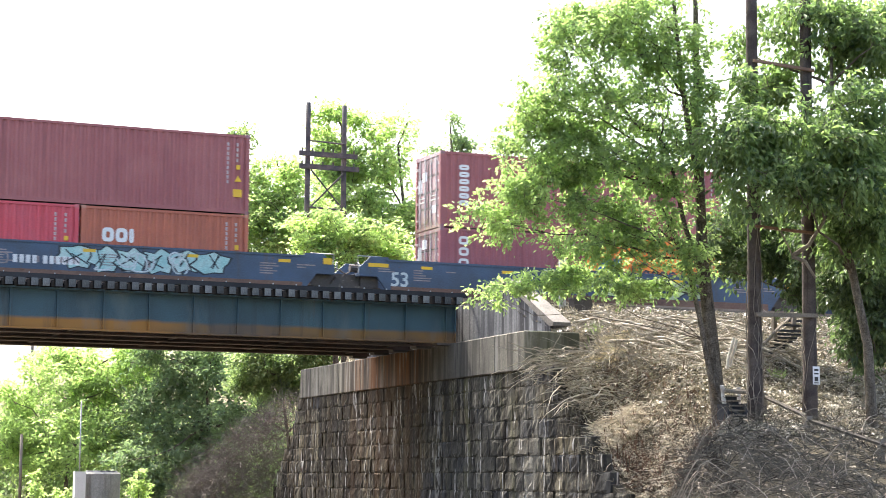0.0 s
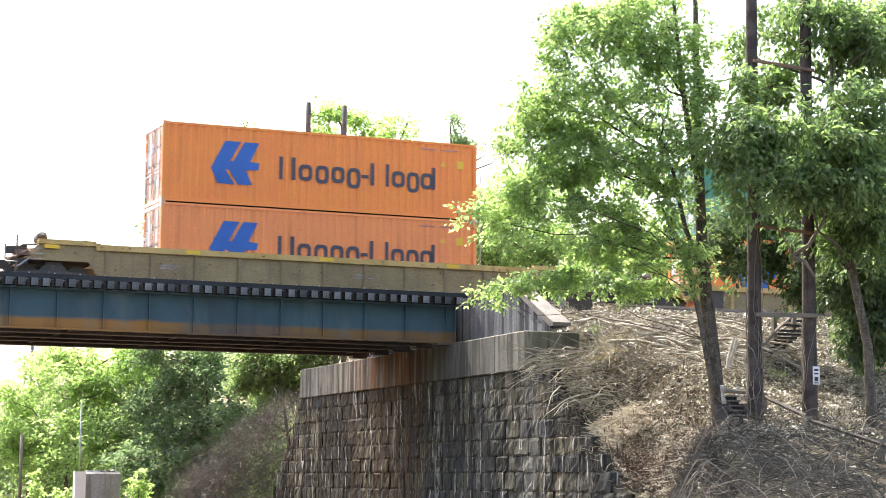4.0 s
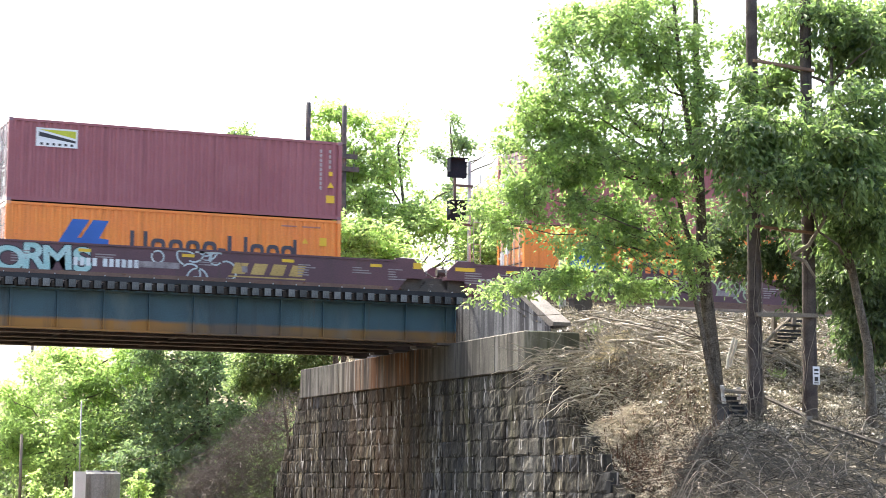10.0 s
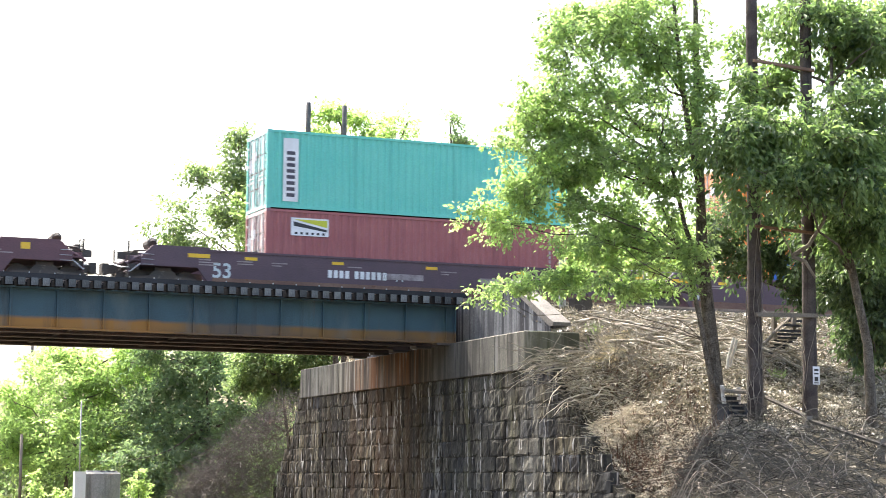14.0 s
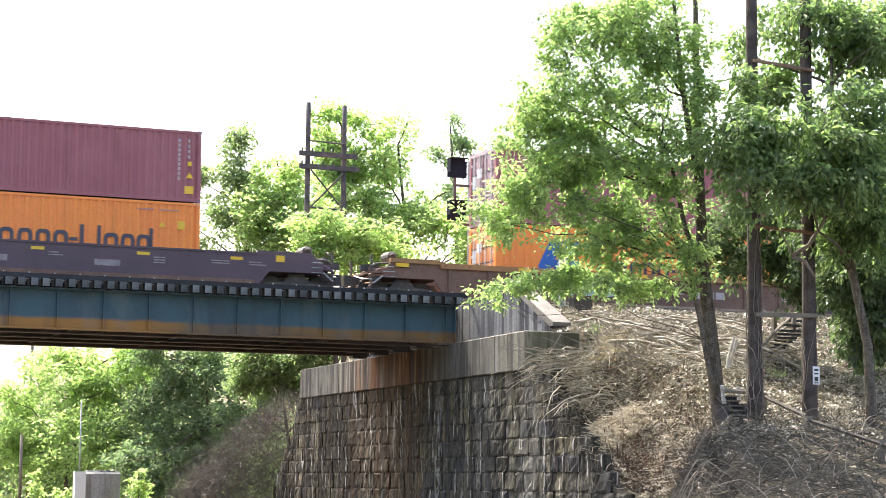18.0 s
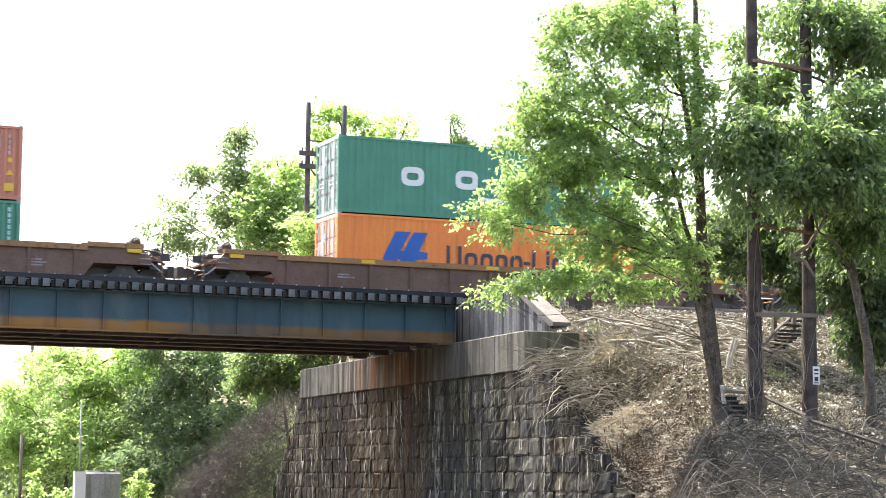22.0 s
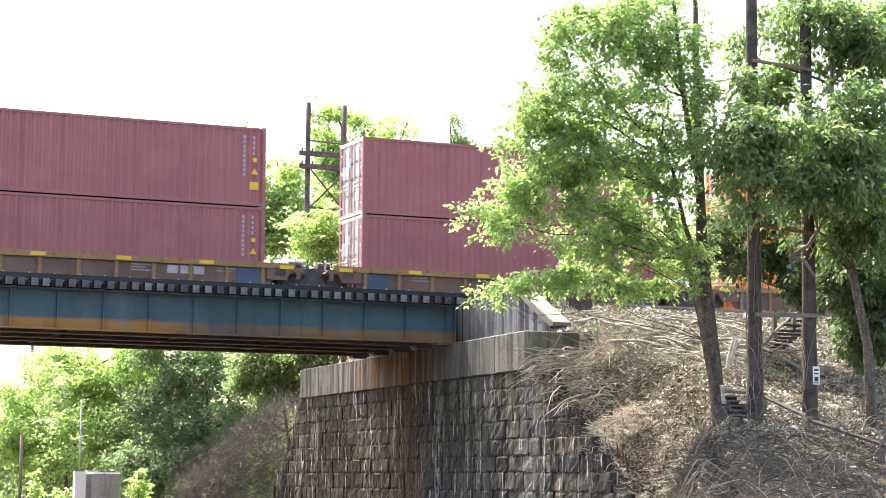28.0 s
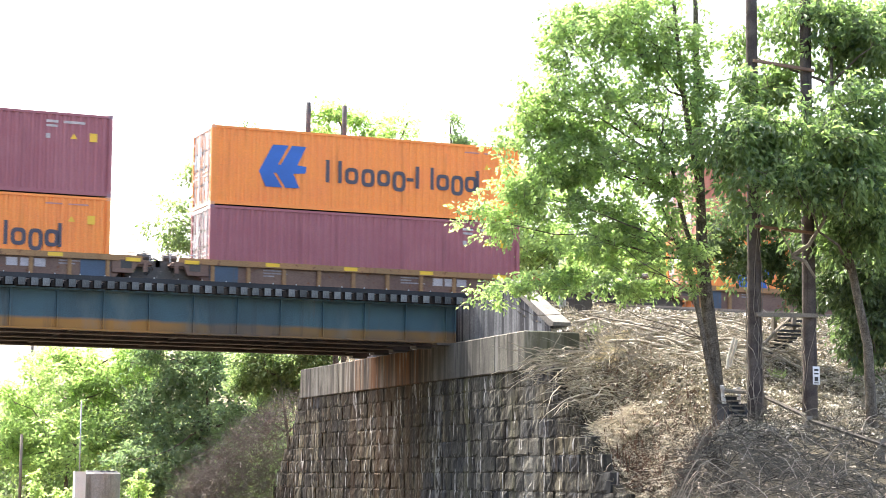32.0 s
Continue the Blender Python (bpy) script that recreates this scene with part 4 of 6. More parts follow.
def make_car(x_mid, kind, paint, left, right, trim=None, label="", number=False, seed=1):
    """A well car unit. left, right: 'a' shares a truck with its neighbour, 'c' ends in a platform with a coupler."""
    long = kind in ("smooth", "rib53")
    car = thing("well_car", pose(x_mid, 68.91, RAIL_TOP), label, "well car", "well cars of the train")
    well, join, end = (8.3, 9.8, 11.85) if long else (6.3, 7.975, 9.95)
    top = 1.58 if kind == "smooth" else (1.57 if kind == "rib53" else 1.26)
    x0 = -(join - 0.45 if left == "a" else end - 1.15)
    x1 = join - 0.45 if right == "a" else end - 1.15
    cut = 0.95
    lip = 0.1 if long else 0.0
    rnd = random.Random(seed)

    def wall(y0, y1, zt):
        bm = bmesh.new()
        prism(bm, [(x0, cut), (x0, zt - 0.32), (x0 + 0.45, zt + lip), (-well + 0.1, zt + lip), (-well + 0.12, zt), (well - 0.12, zt), (well - 0.1, zt + lip), (x1 - 0.45, zt + lip), (x1, zt - 0.32), (x1, cut), (well + 0.35, cut), (well - 0.15, 0.3), (-well + 0.15, 0.3), (-well - 0.35, cut)], y0, y1)
        return bm
    if kind == "smooth":
        near = part("side_wall", wall(-1.36, -1.27, top), paint, car)
        part("side_wall", wall(1.27, 1.36, top), paint, car)
        part("top_lip", boxes((-well, -1.39, top - 0.05, well, -1.24, top + 0.02)), paint, near)
        part("bottom_lip", boxes((-well + 0.2, -1.375, 0.3, well - 0.2, -1.361, 0.62)), CAR_RUST, near, "rust-coloured lower strip")
        for x in (-9.0, -6.9, -3.6, 0.1, 3.8, 7.2, 8.9):
            if x0 < x < x1 - 0.4:
                part("reflector", boxes((x, -1.372, top - 0.28, x + (0.45 if abs(x) < 8 else 0.32 if x > 0 else 0.8), -1.364, top - (0.17 if abs(x) < 8 else 0.05 if x > 0 else 0.14))), YELLOW, near)
        small = bmesh.new()
        for x in (-8.6, -7.2, -5.9, -3.0, 0.7, 4.4, 6.5, 7.9):
            for i in range(rnd.choice((1, 2, 3, 5))):
                box(small, x, -1.370, top - 0.36 - 0.09 * i, x + rnd.uniform(0.3, 0.75), -1.363, top - 0.32 - 0.09 * i)
        for x in (-1.6, -0.9, 2.3):
            box(small, x, -1.370, top - 0.72, x + rnd.choice((0.2, 0.9)), -1.363, top - 0.5)
        part("lettering", small, FADED_LETTERS, near)
        if number and seed != 4:
            nx = {3: -2.3, 5: 2.3}.get(seed, -3.75)
            part("lettering", boxes(*[(nx + 0.22 * i + (0.15 if i > 3 else 0), -1.37, 0.82, nx + 0.15 + 0.22 * i + (0.15 if i > 3 else 0), -1.363, 1.1) for i in range(10)]), WHITE, near)
        if number:
            t = part("number", cached(("no53", paint.name), lambda: letters("53", 0.62 if paint == CAR_BROWN else 0.74, MARKPALE if paint == CAR_BROWN else TAG_WHITE, 0.012)), None, near)
            t.location = (-7.75, -1.366, top - 0.95)
    else:
        chord, panel = trim or paint, paint
        near = part("side_wall", wall(-1.3, -1.25, top - 0.05), panel, car)
        part("side_wall", wall(1.25, 1.3, top - 0.05), panel, car)
        part("top_chord", boxes((-well - 0.1, -1.4, top - 0.2, well + 0.1, -1.22, top)), chord, near, "weathered top chord with yellow reflector tape")
        for xa, xb in ((x0 + 0.3, -well - 0.1), (well + 0.1, x1 - 0.3)):
            part("end_chord", boxes((xa, -1.38, top - 0.16 + lip, xb, -1.22, top + 0.005 + lip)), chord, near)
        n = 11 if long else 10
        for i in range(n):
            x = -well + 0.3 + (2 * well - 0.6) * i / (n - 1)
            part("rib", cached(("rib", kind, chord.name), lambda: mesh_of("rib", boxes((-0.07, -1.37, 0.3, 0.07, -1.301, top - 0.2)), chord if kind == "rib40" else panel)), None, near).location = (x, 0, 0)
        for i in range(5 if long else 6):
            x = x0 + 0.5 + (x1 - x0 - 1.4) * i / (4 if long else 5)
            part("reflector", boxes((x, -1.404, top - (0.21 if abs(x) > well else 0.16), x + 0.52, -1.398 if abs(x) < well else -1.378, top - (0.08 if abs(x) > well else 0.03))), YELLOW, near)
        small = bmesh.new()
        for x in (-well + 2.2, 1.2, well - 2.0):
            for i in range(rnd.choice((2, 3))):
                box(small, x, -1.308, 0.95 - 0.1 * i, x + rnd.uniform(0.4, 1.0), -1.301, 1.0 - 0.1 * i)
        part("lettering", small, FADED_LETTERS, near)
    part("well_floor", boxes((-well, -1.25, 0.3, well, 1.25, 0.362)), STEEL_DARK, car)
    for s, xe, kind_end in ((-1, x0, left), (1, x1, right)):
        part("end_platform", boxes((min(s * well, xe), -1.2, cut, max(s * well, xe), 1.2, cut + 0.12), (min(s * (well + 0.05), s * (well + 0.25)), -1.2, cut, max(s * (well + 0.05), s * (well + 0.25)), 1.2, top - 0.12)), paint if kind == "smooth" else CAR_RUST, car)
        if kind == "rib40":
            up = -0.13 if trim == CAR_YELLOW else -0.2
            for yy in (-1.37, 1.19):
                ec = bmesh.new()
                prism(ec, [(s * (well - 0.15), cut - 0.3), (s * (well - 0.15), top + 0.04 + up), (s * (well + 0.1), top + 0.2 + up), (s * (well + 1.15), top + 0.16 + 1.6 * up), (s * (well + 1.3), top + 0.02 + 1.6 * up), (s * (well + 1.3), cut),
                           (s * (well + 0.75), cut + 0.02), (s * (well + 0.6), cut - 0.3)], yy, yy + 0.18)
                part("end_casting", ec, trim if up > -0.2 else CAR_RUST, car, "cream-painted raised end of the car" if up > -0.2 else "rusty cast end of the car")
            # thin dark plate on the face stands in for a shaded opening
            part("end_opening", boxes((min(s * (well + 0.15), s * (well + 0.55)), -1.378, cut - 0.15, max(s * (well + 0.15), s * (well + 0.55)), -1.371, cut + 0.12)), STEEL_DARK, car)
            part("end_post", boxes((min(s * (well + 0.95), s * (well + 1.1)), -1.4, cut - 0.25, max(s * (well + 0.95), s * (well + 1.1)), -1.371, top + 0.1 + 1.6 * up)), trim if up > -0.2 else CAR_RUST, car)
            part("end_panel", boxes((min(s * (well - 1.25), s * (well - 0.2)), -1.318, 0.32, max(s * (well - 1.25), s * (well - 0.2)), -1.305, top - 0.21)), STEEL_DARK if trim == CAR_YELLOW else CAR_BLUE, car, "dark end panel")
        if kind_end == "a":
            gx = s * (join - 0.55)
            part("brake_gear", tubes(([(gx - 0.25, -0.75, 1.28), (gx + 0.25, -0.75, 1.28)], 0.14), ([(gx, -0.75, 1.05), (gx, -0.75, 1.5)], 0.05), sides=8), STEEL_DARK, car)
            part("hand_rail", tubes(([(xe, -1.2, top - 0.2), (xe, -1.2, top + 0.12), (xe - s * 0.9, -1.2, top + 0.12), (xe - s * 0.9, -1.2, top - 0.1)], 0.022), sides=5), STEEL_GREY, car)
            part("saddle", boxes((min(s * (join - 0.75), s * join), -0.95, 0.5, max(s * (join - 0.75), s * join), 0.95, 1.02 if long else top - 0.1), (min(s * (join - 1.3), s * (join - 0.6)), -1.1, 0.55, max(s * (join - 1.3), s * (join - 0.6)), -0.95, 0.98)), STEEL_DARK, car)
            part("grab_iron", tubes(([(xe + s * 0.05, -1.38, cut + 0.1), (xe + s * 0.05, -1.44, cut + 0.14), (xe + s * 0.05, -1.44, cut + 0.42), (xe + s * 0.05, -1.38, cut + 0.46)], 0.018), sides=5), STEEL_GREY, car)
            part("drawbar", boxes((min(xe, s * join), -0.4, 0.78, max(xe, s * join), 0.4, 1.06)), STEEL_DARK, car)
            if s > 0:
                make_truck(car, join)
                part("hose", tubes(([(join - 0.6, -0.7, 1.1), (join - 0.2, -0.8, 1.25), (join + 0.2, -0.75, 1.05), (join + 0.5, -0.7, 1.2)], 0.035), sides=6), STEEL_DARK, car)
        else:
            make_truck(car, s * (end - 2.05))
            a, b = s * (end - 1.2), s * (end - 0.05)
            part("coupler", boxes((min(a, b), -0.16, 0.72, max(a, b), 0.16, 1.02), (min(s * (end - 0.3), b), -0.26, 0.68, max(s * (end - 0.3), b), 0.26, 1.06)), STEEL_DARK, car)
            rail = bmesh.new()
            e = s * (end - 0.75)
            for y in (-1.22, 1.22):
                tube(rail, [(xe, y, 1.15), (e, y, 1.15), (e, y, 0.6)], 0.025, 6)
                tube(rail, [(e, y, 1.15), (e, y * 0.3, 1.2)], 0.025, 6)
            tube(rail, [(e, -1.22, 0.75), (e, 1.22, 0.75)], 0.025, 6)
            part("hand_rail", rail, paint if kind == "smooth" else CAR_CHORD, car)
            for yb in (-1.15, 1.0):
                part("end_beam", boxes((min(xe, e), yb, 0.82, max(xe, e), yb + 0.15, 1.0)), STEEL_DARK, car)
            deck = paint if kind == "smooth" else CAR_RUST
            part("brake_platform", boxes((min(xe, e), -1.28, 1.1, max(xe, e), 1.28, 1.16)), deck, car)
            part("air_reservoir", tubes(([(xe - s * 0.5, -1.05, top + 0.17), (xe - s * 0.5, -1.0, top + 0.2), (xe - s * 0.5, -0.3, top + 0.2), (xe - s * 0.5, -0.25, top + 0.17)], [0.12, 0.19, 0.19, 0.12]), sides=12), STEEL_DARK, car)
            for yy, hh in ((-1.2, 1.78), (0.9, 1.7)):
                part("upright", boxes((e - 0.035, yy - 0.03, 0.5, e + 0.035, yy + 0.03, hh)), STEEL_DARK, car)
            bk = bmesh.new()
            prism(bk, [(xe, 1.16), (xe, top - 0.1), (xe + s * 0.25, top - 0.12), (xe + s * 0.75, 1.4), (xe + s * 0.75, 1.16)], -1.0, -0.9)
            part("bracket", bk, STEEL_DARK, car)
            part("cross_pipe", tubes(([(xe - s * 0.3, -1.1, 1.5), (xe + s * 0.2, -1.12, 1.46), (e, -1.1, 1.32)], 0.035), sides=6), STEEL_DARK, car)
            part("uncoupling_rod", tubes(([(e, -1.3, 0.85), (e + s * 0.25, -0.9, 0.9), (e + s * 0.3, -0.2, 1.05)], 0.022), sides=6), STEEL_GREY, car)
            part("brake_pipe", tubes(([(xe, -1.32, 1.0), (xe + s * 0.3, -1.34, 0.75), (e, -1.3, 0.7)], 0.028), sides=6), STEEL_GREY, car)
            for run, r in (([(xe, -1.22, top - 0.3), (e + s * 0.1, -1.22, 1.0)], 0.05), ([(xe, -0.6, 1.3), (e, -0.6, 1.3)], 0.06), ([(xe - s * 0.1, -1.0, 1.2), (xe + s * 0.45, -1.0, 1.2)], 0.11)):
                part("brace" if r < 0.1 else "brake_cylinder", tubes((run, r), sides=8), paint if kind == "smooth" else CAR_RUST, car)
            part("air_hose", tubes(([(e, -0.35, 0.95), (e + s * 0.3, -0.42, 0.55), (e + s * 0.7, -0.4, 0.45), (e + s * 0.95, -0.35, 0.7)], 0.03), sides=6), STEEL_DARK, car)
            for z in (cut + 0.02, cut + 0.2, cut + 0.38):
                part("grab_iron", tubes(([(xe - s * 0.04, -1.34, z), (xe - s * 0.04, -1.43, z), (xe - s * 0.44, -1.43, z), (xe - s * 0.44, -1.34, z)], 0.013), sides=5), STEEL_GREY, car)
            part("step", boxes((min(e, e - s * 0.5), -1.3, 0.42, max(e, e - s * 0.5), -1.0, 0.46)), STEEL_DARK, car)
            if s > 0:
                wheel = bmesh.new()
                tube(wheel, [(e + 0.02 + 0.0 * k, -0.55 + 0.28 * math.cos(k * math.tau / 14), 1.55 + 0.28 * math.sin(k * math.tau / 14)) for k in range(15)], 0.02, 5, False)
                tube(wheel, [(e + 0.02, -0.83, 1.55), (e + 0.02, -0.27, 1.55)], 0.014, 5), tube(wheel, [(e + 0.02, -0.55, 1.27), (e + 0.02, -0.55, 1.83)], 0.014, 5)
                part("brake_wheel", wheel, STEEL_DARK, car)
                part("brake_stand", boxes((min(e, e - s * 0.2), -0.75, cut, max(e, e - s * 0.2), -0.35, 1.62)), STEEL_DARK, car)
    return car


NAMES = {"maroon": "dark maroon", "red": "faded red", "brown_orange": "brownish orange", "orange": "bright orange", "pale_orange": "faded orange", "green": "dark green",
         "teal": "turquoise", "plum": "plum maroon", "brick": "faded brick-red"}
BLUE_L = "blue well car with smooth sides and spray paint"
BROWN_L = "dark maroon well car with smooth sides and spray paint"
DARK_L = "dark brown well car with smooth sides and white numbers"
YEL_L = "yellow ribbed well car, dirty and rusting"
RUST_L = "rusty brown ribbed well car with yellow tape"
# offset along the train, car kind, ends, top container, lower container: colour, height, marks
TRAIN = [
    (9.15, "blue", "aa", ("maroon", HC, "col"), ("pair", STD, "red brown_orange")),
    (28.80, "blue", "aa", ("maroon", HC, "tall col"), ("pair", STD, "plum orange")),
    (48.41, "blue", "ac", ("brick", HC, "tall patch col"), ("maroon", HC, "row")),
    (72.15, "tan53", "cc", ("orange", HC, "arrow"), ("pale_orange", HC, "arrow")),
    (93.96, "yellow", "ca", ("green", HC, "white"), ("orange", HC, "arrow")),
    (109.80, "yellow", "aa", ("plum", HC, "panel col"), ("orange", HC, "arrow")),
    (125.75, "yellow", "ac", ("red", HC, "block high col"), ("plum", HC, "mid col")),
    (147.59, "brown", "ca", ("plum", HC, "panel col"), ("orange", STD, "arrow")),
    (167.18, "brown", "aa", ("maroon", HC, "small col"), ("orange", HC, "arrow")),
    (186.97, "brown", "ac", ("green", STD, "white"), ("orange", HC, "arrow")),
    (210.76, "dark", "ca", ("teal", HC, "sign col"), ("maroon", HC, "panel col")),
    (230.28, "dark", "aa", ("orange", HC, "arrow"), ("orange", HC, "arrow")),
    (249.89, "dark", "ac", ("plum", STD, "col"), ("orange", HC, "arrow")),
    (273.61, "rust53", "cc", ("plum", HC, "row"), ("orange", HC, "arrow")),
    (297.17, "rust53", "cc", ("brick", STD, "tall col"), ("green", STD, "white")),
    (320.89, "rust53", "cc", ("green", HC, "white"), ("orange", HC, "arrow")),
    (344.48, "rust53", "cc", ("pale_orange", STD, "arrow"), ("orange", HC, "arrow")),
    (366.23, "tan40", "cc", ("maroon", HC, "tall col"), ("orange", HC, "arrow")),
    (386.15, "rust40", "ca", ("maroon", HC, "panel col"), ("maroon", HC, "small col")),
    (402.07, "rust40", "aa", ("maroon", HC, "row"), ("maroon", HC, "row")),
    (418.06, "rust40", "aa", ("orange", HC, "arrow"), ("orange", HC, "arrow")),
    (434.07, "rust40", "aa", ("plum", HC, "row"), ("orange", HC, "arrow")),
    (449.84, "rust40", "ac", ("orange", HC, "arrow"), ("plum", HC, "row")),
    (469.75, "rust40", "ca", ("brick", HC, "col"), ("orange", HC, "arrow")),
    (485.7, "rust40", "aa", ("orange", HC, "arrow"), ("orange", HC, "arrow")),
]
KINDS = {"blue": ("smooth", CAR_BLUE, None, BLUE_L, True), "brown": ("smooth", CAR_BROWN, None, BROWN_L, True), "dark": ("smooth", CAR_DARK, None, DARK_L, True),
         "yellow": ("rib40", CAR_TAN, CAR_YELLOW, YEL_L, False), "tan53": ("rib53", CAR_TAN, CAR_YELLOW, RUST_L, False), "rust53": ("rib53", CAR_RUST, CAR_CHORD, RUST_L, False),
         "tan40": ("rib40", CAR_YELLOW, CAR_YELLOW, YEL_L, False), "rust40": ("rib40", CAR_RUST, CAR_CHORD, RUST_L, False)}
ROLLING = []          # (thing, offset x, y, z)


def add_rolling(ob):
    ROLLING.append((ob, ob.matrix_basis.translation.copy()))
    return ob


SMALL = ("number_mark", "lettering", "label_print", "reflectors", "door_label", "warning_sign", "repair_patch", "notice_bars", "hinge_row", "door_seal", "spray_line", "rivet_row", "bolt_row")


def stack_label(colour, marks, place):
    extra = {"arrow": " with blue shapes, grey blocks", "white": " with large white blocks", "panel": " with white and lime panel", "tall": " with upright white blocks",
             "sign": " with tall white panel"}
    tail = next((v for k, v in extra.items() if k in marks), " with small bars")
    return NAMES[colour] + " steel container" + tail + place


for idx, (off, ck, ends, upper, lower) in enumerate(TRAIN):
    kind, paint, trim, label, num = KINDS[ck]
    car = make_car(off + L40 / 2, kind, paint, ends[0], ends[1], trim, label, num, seed=idx + 3)
    add_rolling(car)
    near = car.children[0]
    if lower[0] == "pair":
        for j, col in enumerate(lower[2].split()):
            mk = ("block col" if col == "brown_orange" else "mid col" if col == "plum" else "short col" if col == "orange" else "col")
            add_rolling(make_container(pose(off + j * (L20 + 0.076), FACE_Y, BASE_Z), col, L20, lower[1], mk, True, NAMES[col] + " short corrugated container set in a well car"))
    else:
        add_rolling(make_container(pose(off, FACE_Y, BASE_Z), lower[0], L40, lower[1], lower[2], True, stack_label(lower[0], lower[2], " in well car")))
    add_rolling(make_container(pose(off, FACE_Y, BASE_Z + lower[1]), upper[0], L40, upper[1], upper[2], False, stack_label(upper[0], upper[2], ", stacked")))
    Y = -1.362
    if idx in (0, 2, 10):
        mark = part("lettering", letters("B" if idx == 2 else "A", 0.42, TAG_WHITE), None, near)
        mark.location = ({0: -3.1, 2: 1.9, 10: -0.95}[idx], -1.366, 0.8)
        if idx != 10:
            badge = part("round_badge", cached("badge", lambda: open_block(0.4, 0.4, 0.05, FADED_LETTERS, "round_badge")), None, near)
            badge.location = ({0: -2.85, 2: 1.25}[idx], -1.366 - MY1, 0.76)
    if idx == 0:
        spray(near, -0.6, 5.2, 0.7, 1.5, 6, TAG_TEAL, Y, seed=5), scrawl(near, 0.5, 5, 0.7, 1.5, 8, TAG_WHITE, Y - 0.012, 6)
    elif idx == 1:
        spray_word(near, "DEX", 0.9, 5.0, 0.66, 0.95, TAG_LIME, TAG_DARK, Y, 8), scrawl(near, -1.9, -0.7, 0.6, 1.5, 7, TAG_WHITE, Y, 3)
    elif idx == 2:
        spray(near, -7.0, 0.3, 0.7, 1.35, 4, TAG_PINK, Y, TAG_PINK, seed=11), spray(near, -5.9, -0.6, 0.6, 1.5, 6, TAG_WHITE, Y - 0.012, seed=12), scrawl(near, 4, 7, 0.7, 1.3, 5, TAG_WHITE, Y, 9)
    elif idx == 7:
        spray_word(near, "FORMS", -7.3, -3.0, 0.62, 1.15, TAG_TEAL, TAG_DARK, Y, 15), scrawl(near, -1, 2.6, 0.6, 1.5, 9, TAG_WHITE, Y, 16)
        bars = bmesh.new()
        for k in range(4):
            prism(bars, [(1.9 + k * 0.72, 0.8), (2.4 + k * 0.72, 0.8), (2.55 + k * 0.72, 1.2), (2.05 + k * 0.72, 1.2)], Y - 0.006, Y)
        box(bars, 1.8, Y - 0.006, 0.68, 4.7, Y, 0.73)
        part("lettering", bars, CAR_YELLOW, near)
    elif idx == 8:
        scrawl(near, -1.0, 4.8, 0.6, 1.45, 26, TAG_LIME, Y, 18), scrawl(near, -4.5, -1.0, 0.7, 1.45, 8, TAG_LIME, Y, 19)
    elif idx == 9:
        spray(near, -7.0, 3.6, 0.55, 1.54, 9, TAG_TEAL, Y, seed=21), scrawl(near, -6.8, 3.4, 0.6, 1.5, 20, TAG_WHITE, Y - 0.014, 22)
    elif idx == 13:
        spray(near, -3.9, 0.1, 0.65, 1.25, 4, TAG_LIME, -1.31, TAG_TEAL, seed=25)
    if ck in ("rust53", "rust40"):
        bars = bmesh.new()
        for k in range(3):
            box(bars, 2.5 + k * 0.48, -1.31, 0.72, 2.88 + k * 0.48, -1.302, 1.0)
        part("lettering", bars, MARKPALE, near)


# ---- trees and undergrowth ----
def leaf_cloud(rng, lobes, per_area, size):
    """Folded leaves in small sprays through rounded lobes, for woods too far off to show their branches."""
    allv, count = [], 0
    for lx, ly, lz, r in lobes:
        n = int(per_area * r * r)
        sprays = max(6, n // 16)
        d = rng.normal(size=(sprays, 3))
        d /= np.linalg.norm(d, axis=1)[:, None]
        mid = np.array([lx, ly, lz]) + d * (r * (0.4 + 0.7 * rng.random(sprays) ** 0.7))[:, None]
        c = mid[rng.integers(0, sprays, n)] + rng.normal(size=(n, 3)) * size * np.array([2.4, 2.4, 1.6])
        allv.append(leaf_blades(rng, c, rng.normal(size=(n, 3)), size, 0.5))
        count += n
    return np.concatenate(allv), leaf_faces(count)


def leaf_blades(rng, c, axis, size, flat, width=0.46):
    """One folded four-cornered leaf at each centre c, along its axis, its face turned more or less to the sky."""
    n = len(c)
    axis = axis / (np.linalg.norm(axis, axis=1)[:, None] + 1e-9)
    side = np.cross(axis, rng.normal(size=(n, 3)) * flat + np.array([0, 0, 1.0]))
    side /= np.linalg.norm(side, axis=1)[:, None] + 1e-9
    nor = np.cross(side, axis)
    s = size * rng.uniform(0.6, 1.4, n)[:, None]
    bend = nor * s * 0.2
    return np.stack([c - axis * s, c + side * s * width + bend, c + axis * s - bend * 0.8, c - side * s * width + bend], 1).reshape(-1, 3)


def leaf_faces(n):
    i = np.arange(n)[:, None] * 4
    return np.concatenate([np.hstack([i, i + 1, i + 2]), np.hstack([i, i + 2, i + 3])])


def wiggle(a, b, n, amt, rnd):
    a, b = Vector(a), Vector(b)
    pts = [a.lerp(b, i / n) for i in range(n + 1)]
    for i in range(1, n):
        pts[i] += Vector((rnd.uniform(-amt, amt), rnd.uniform(-amt, amt), rnd.uniform(-amt, amt) * 0.6))
    return pts


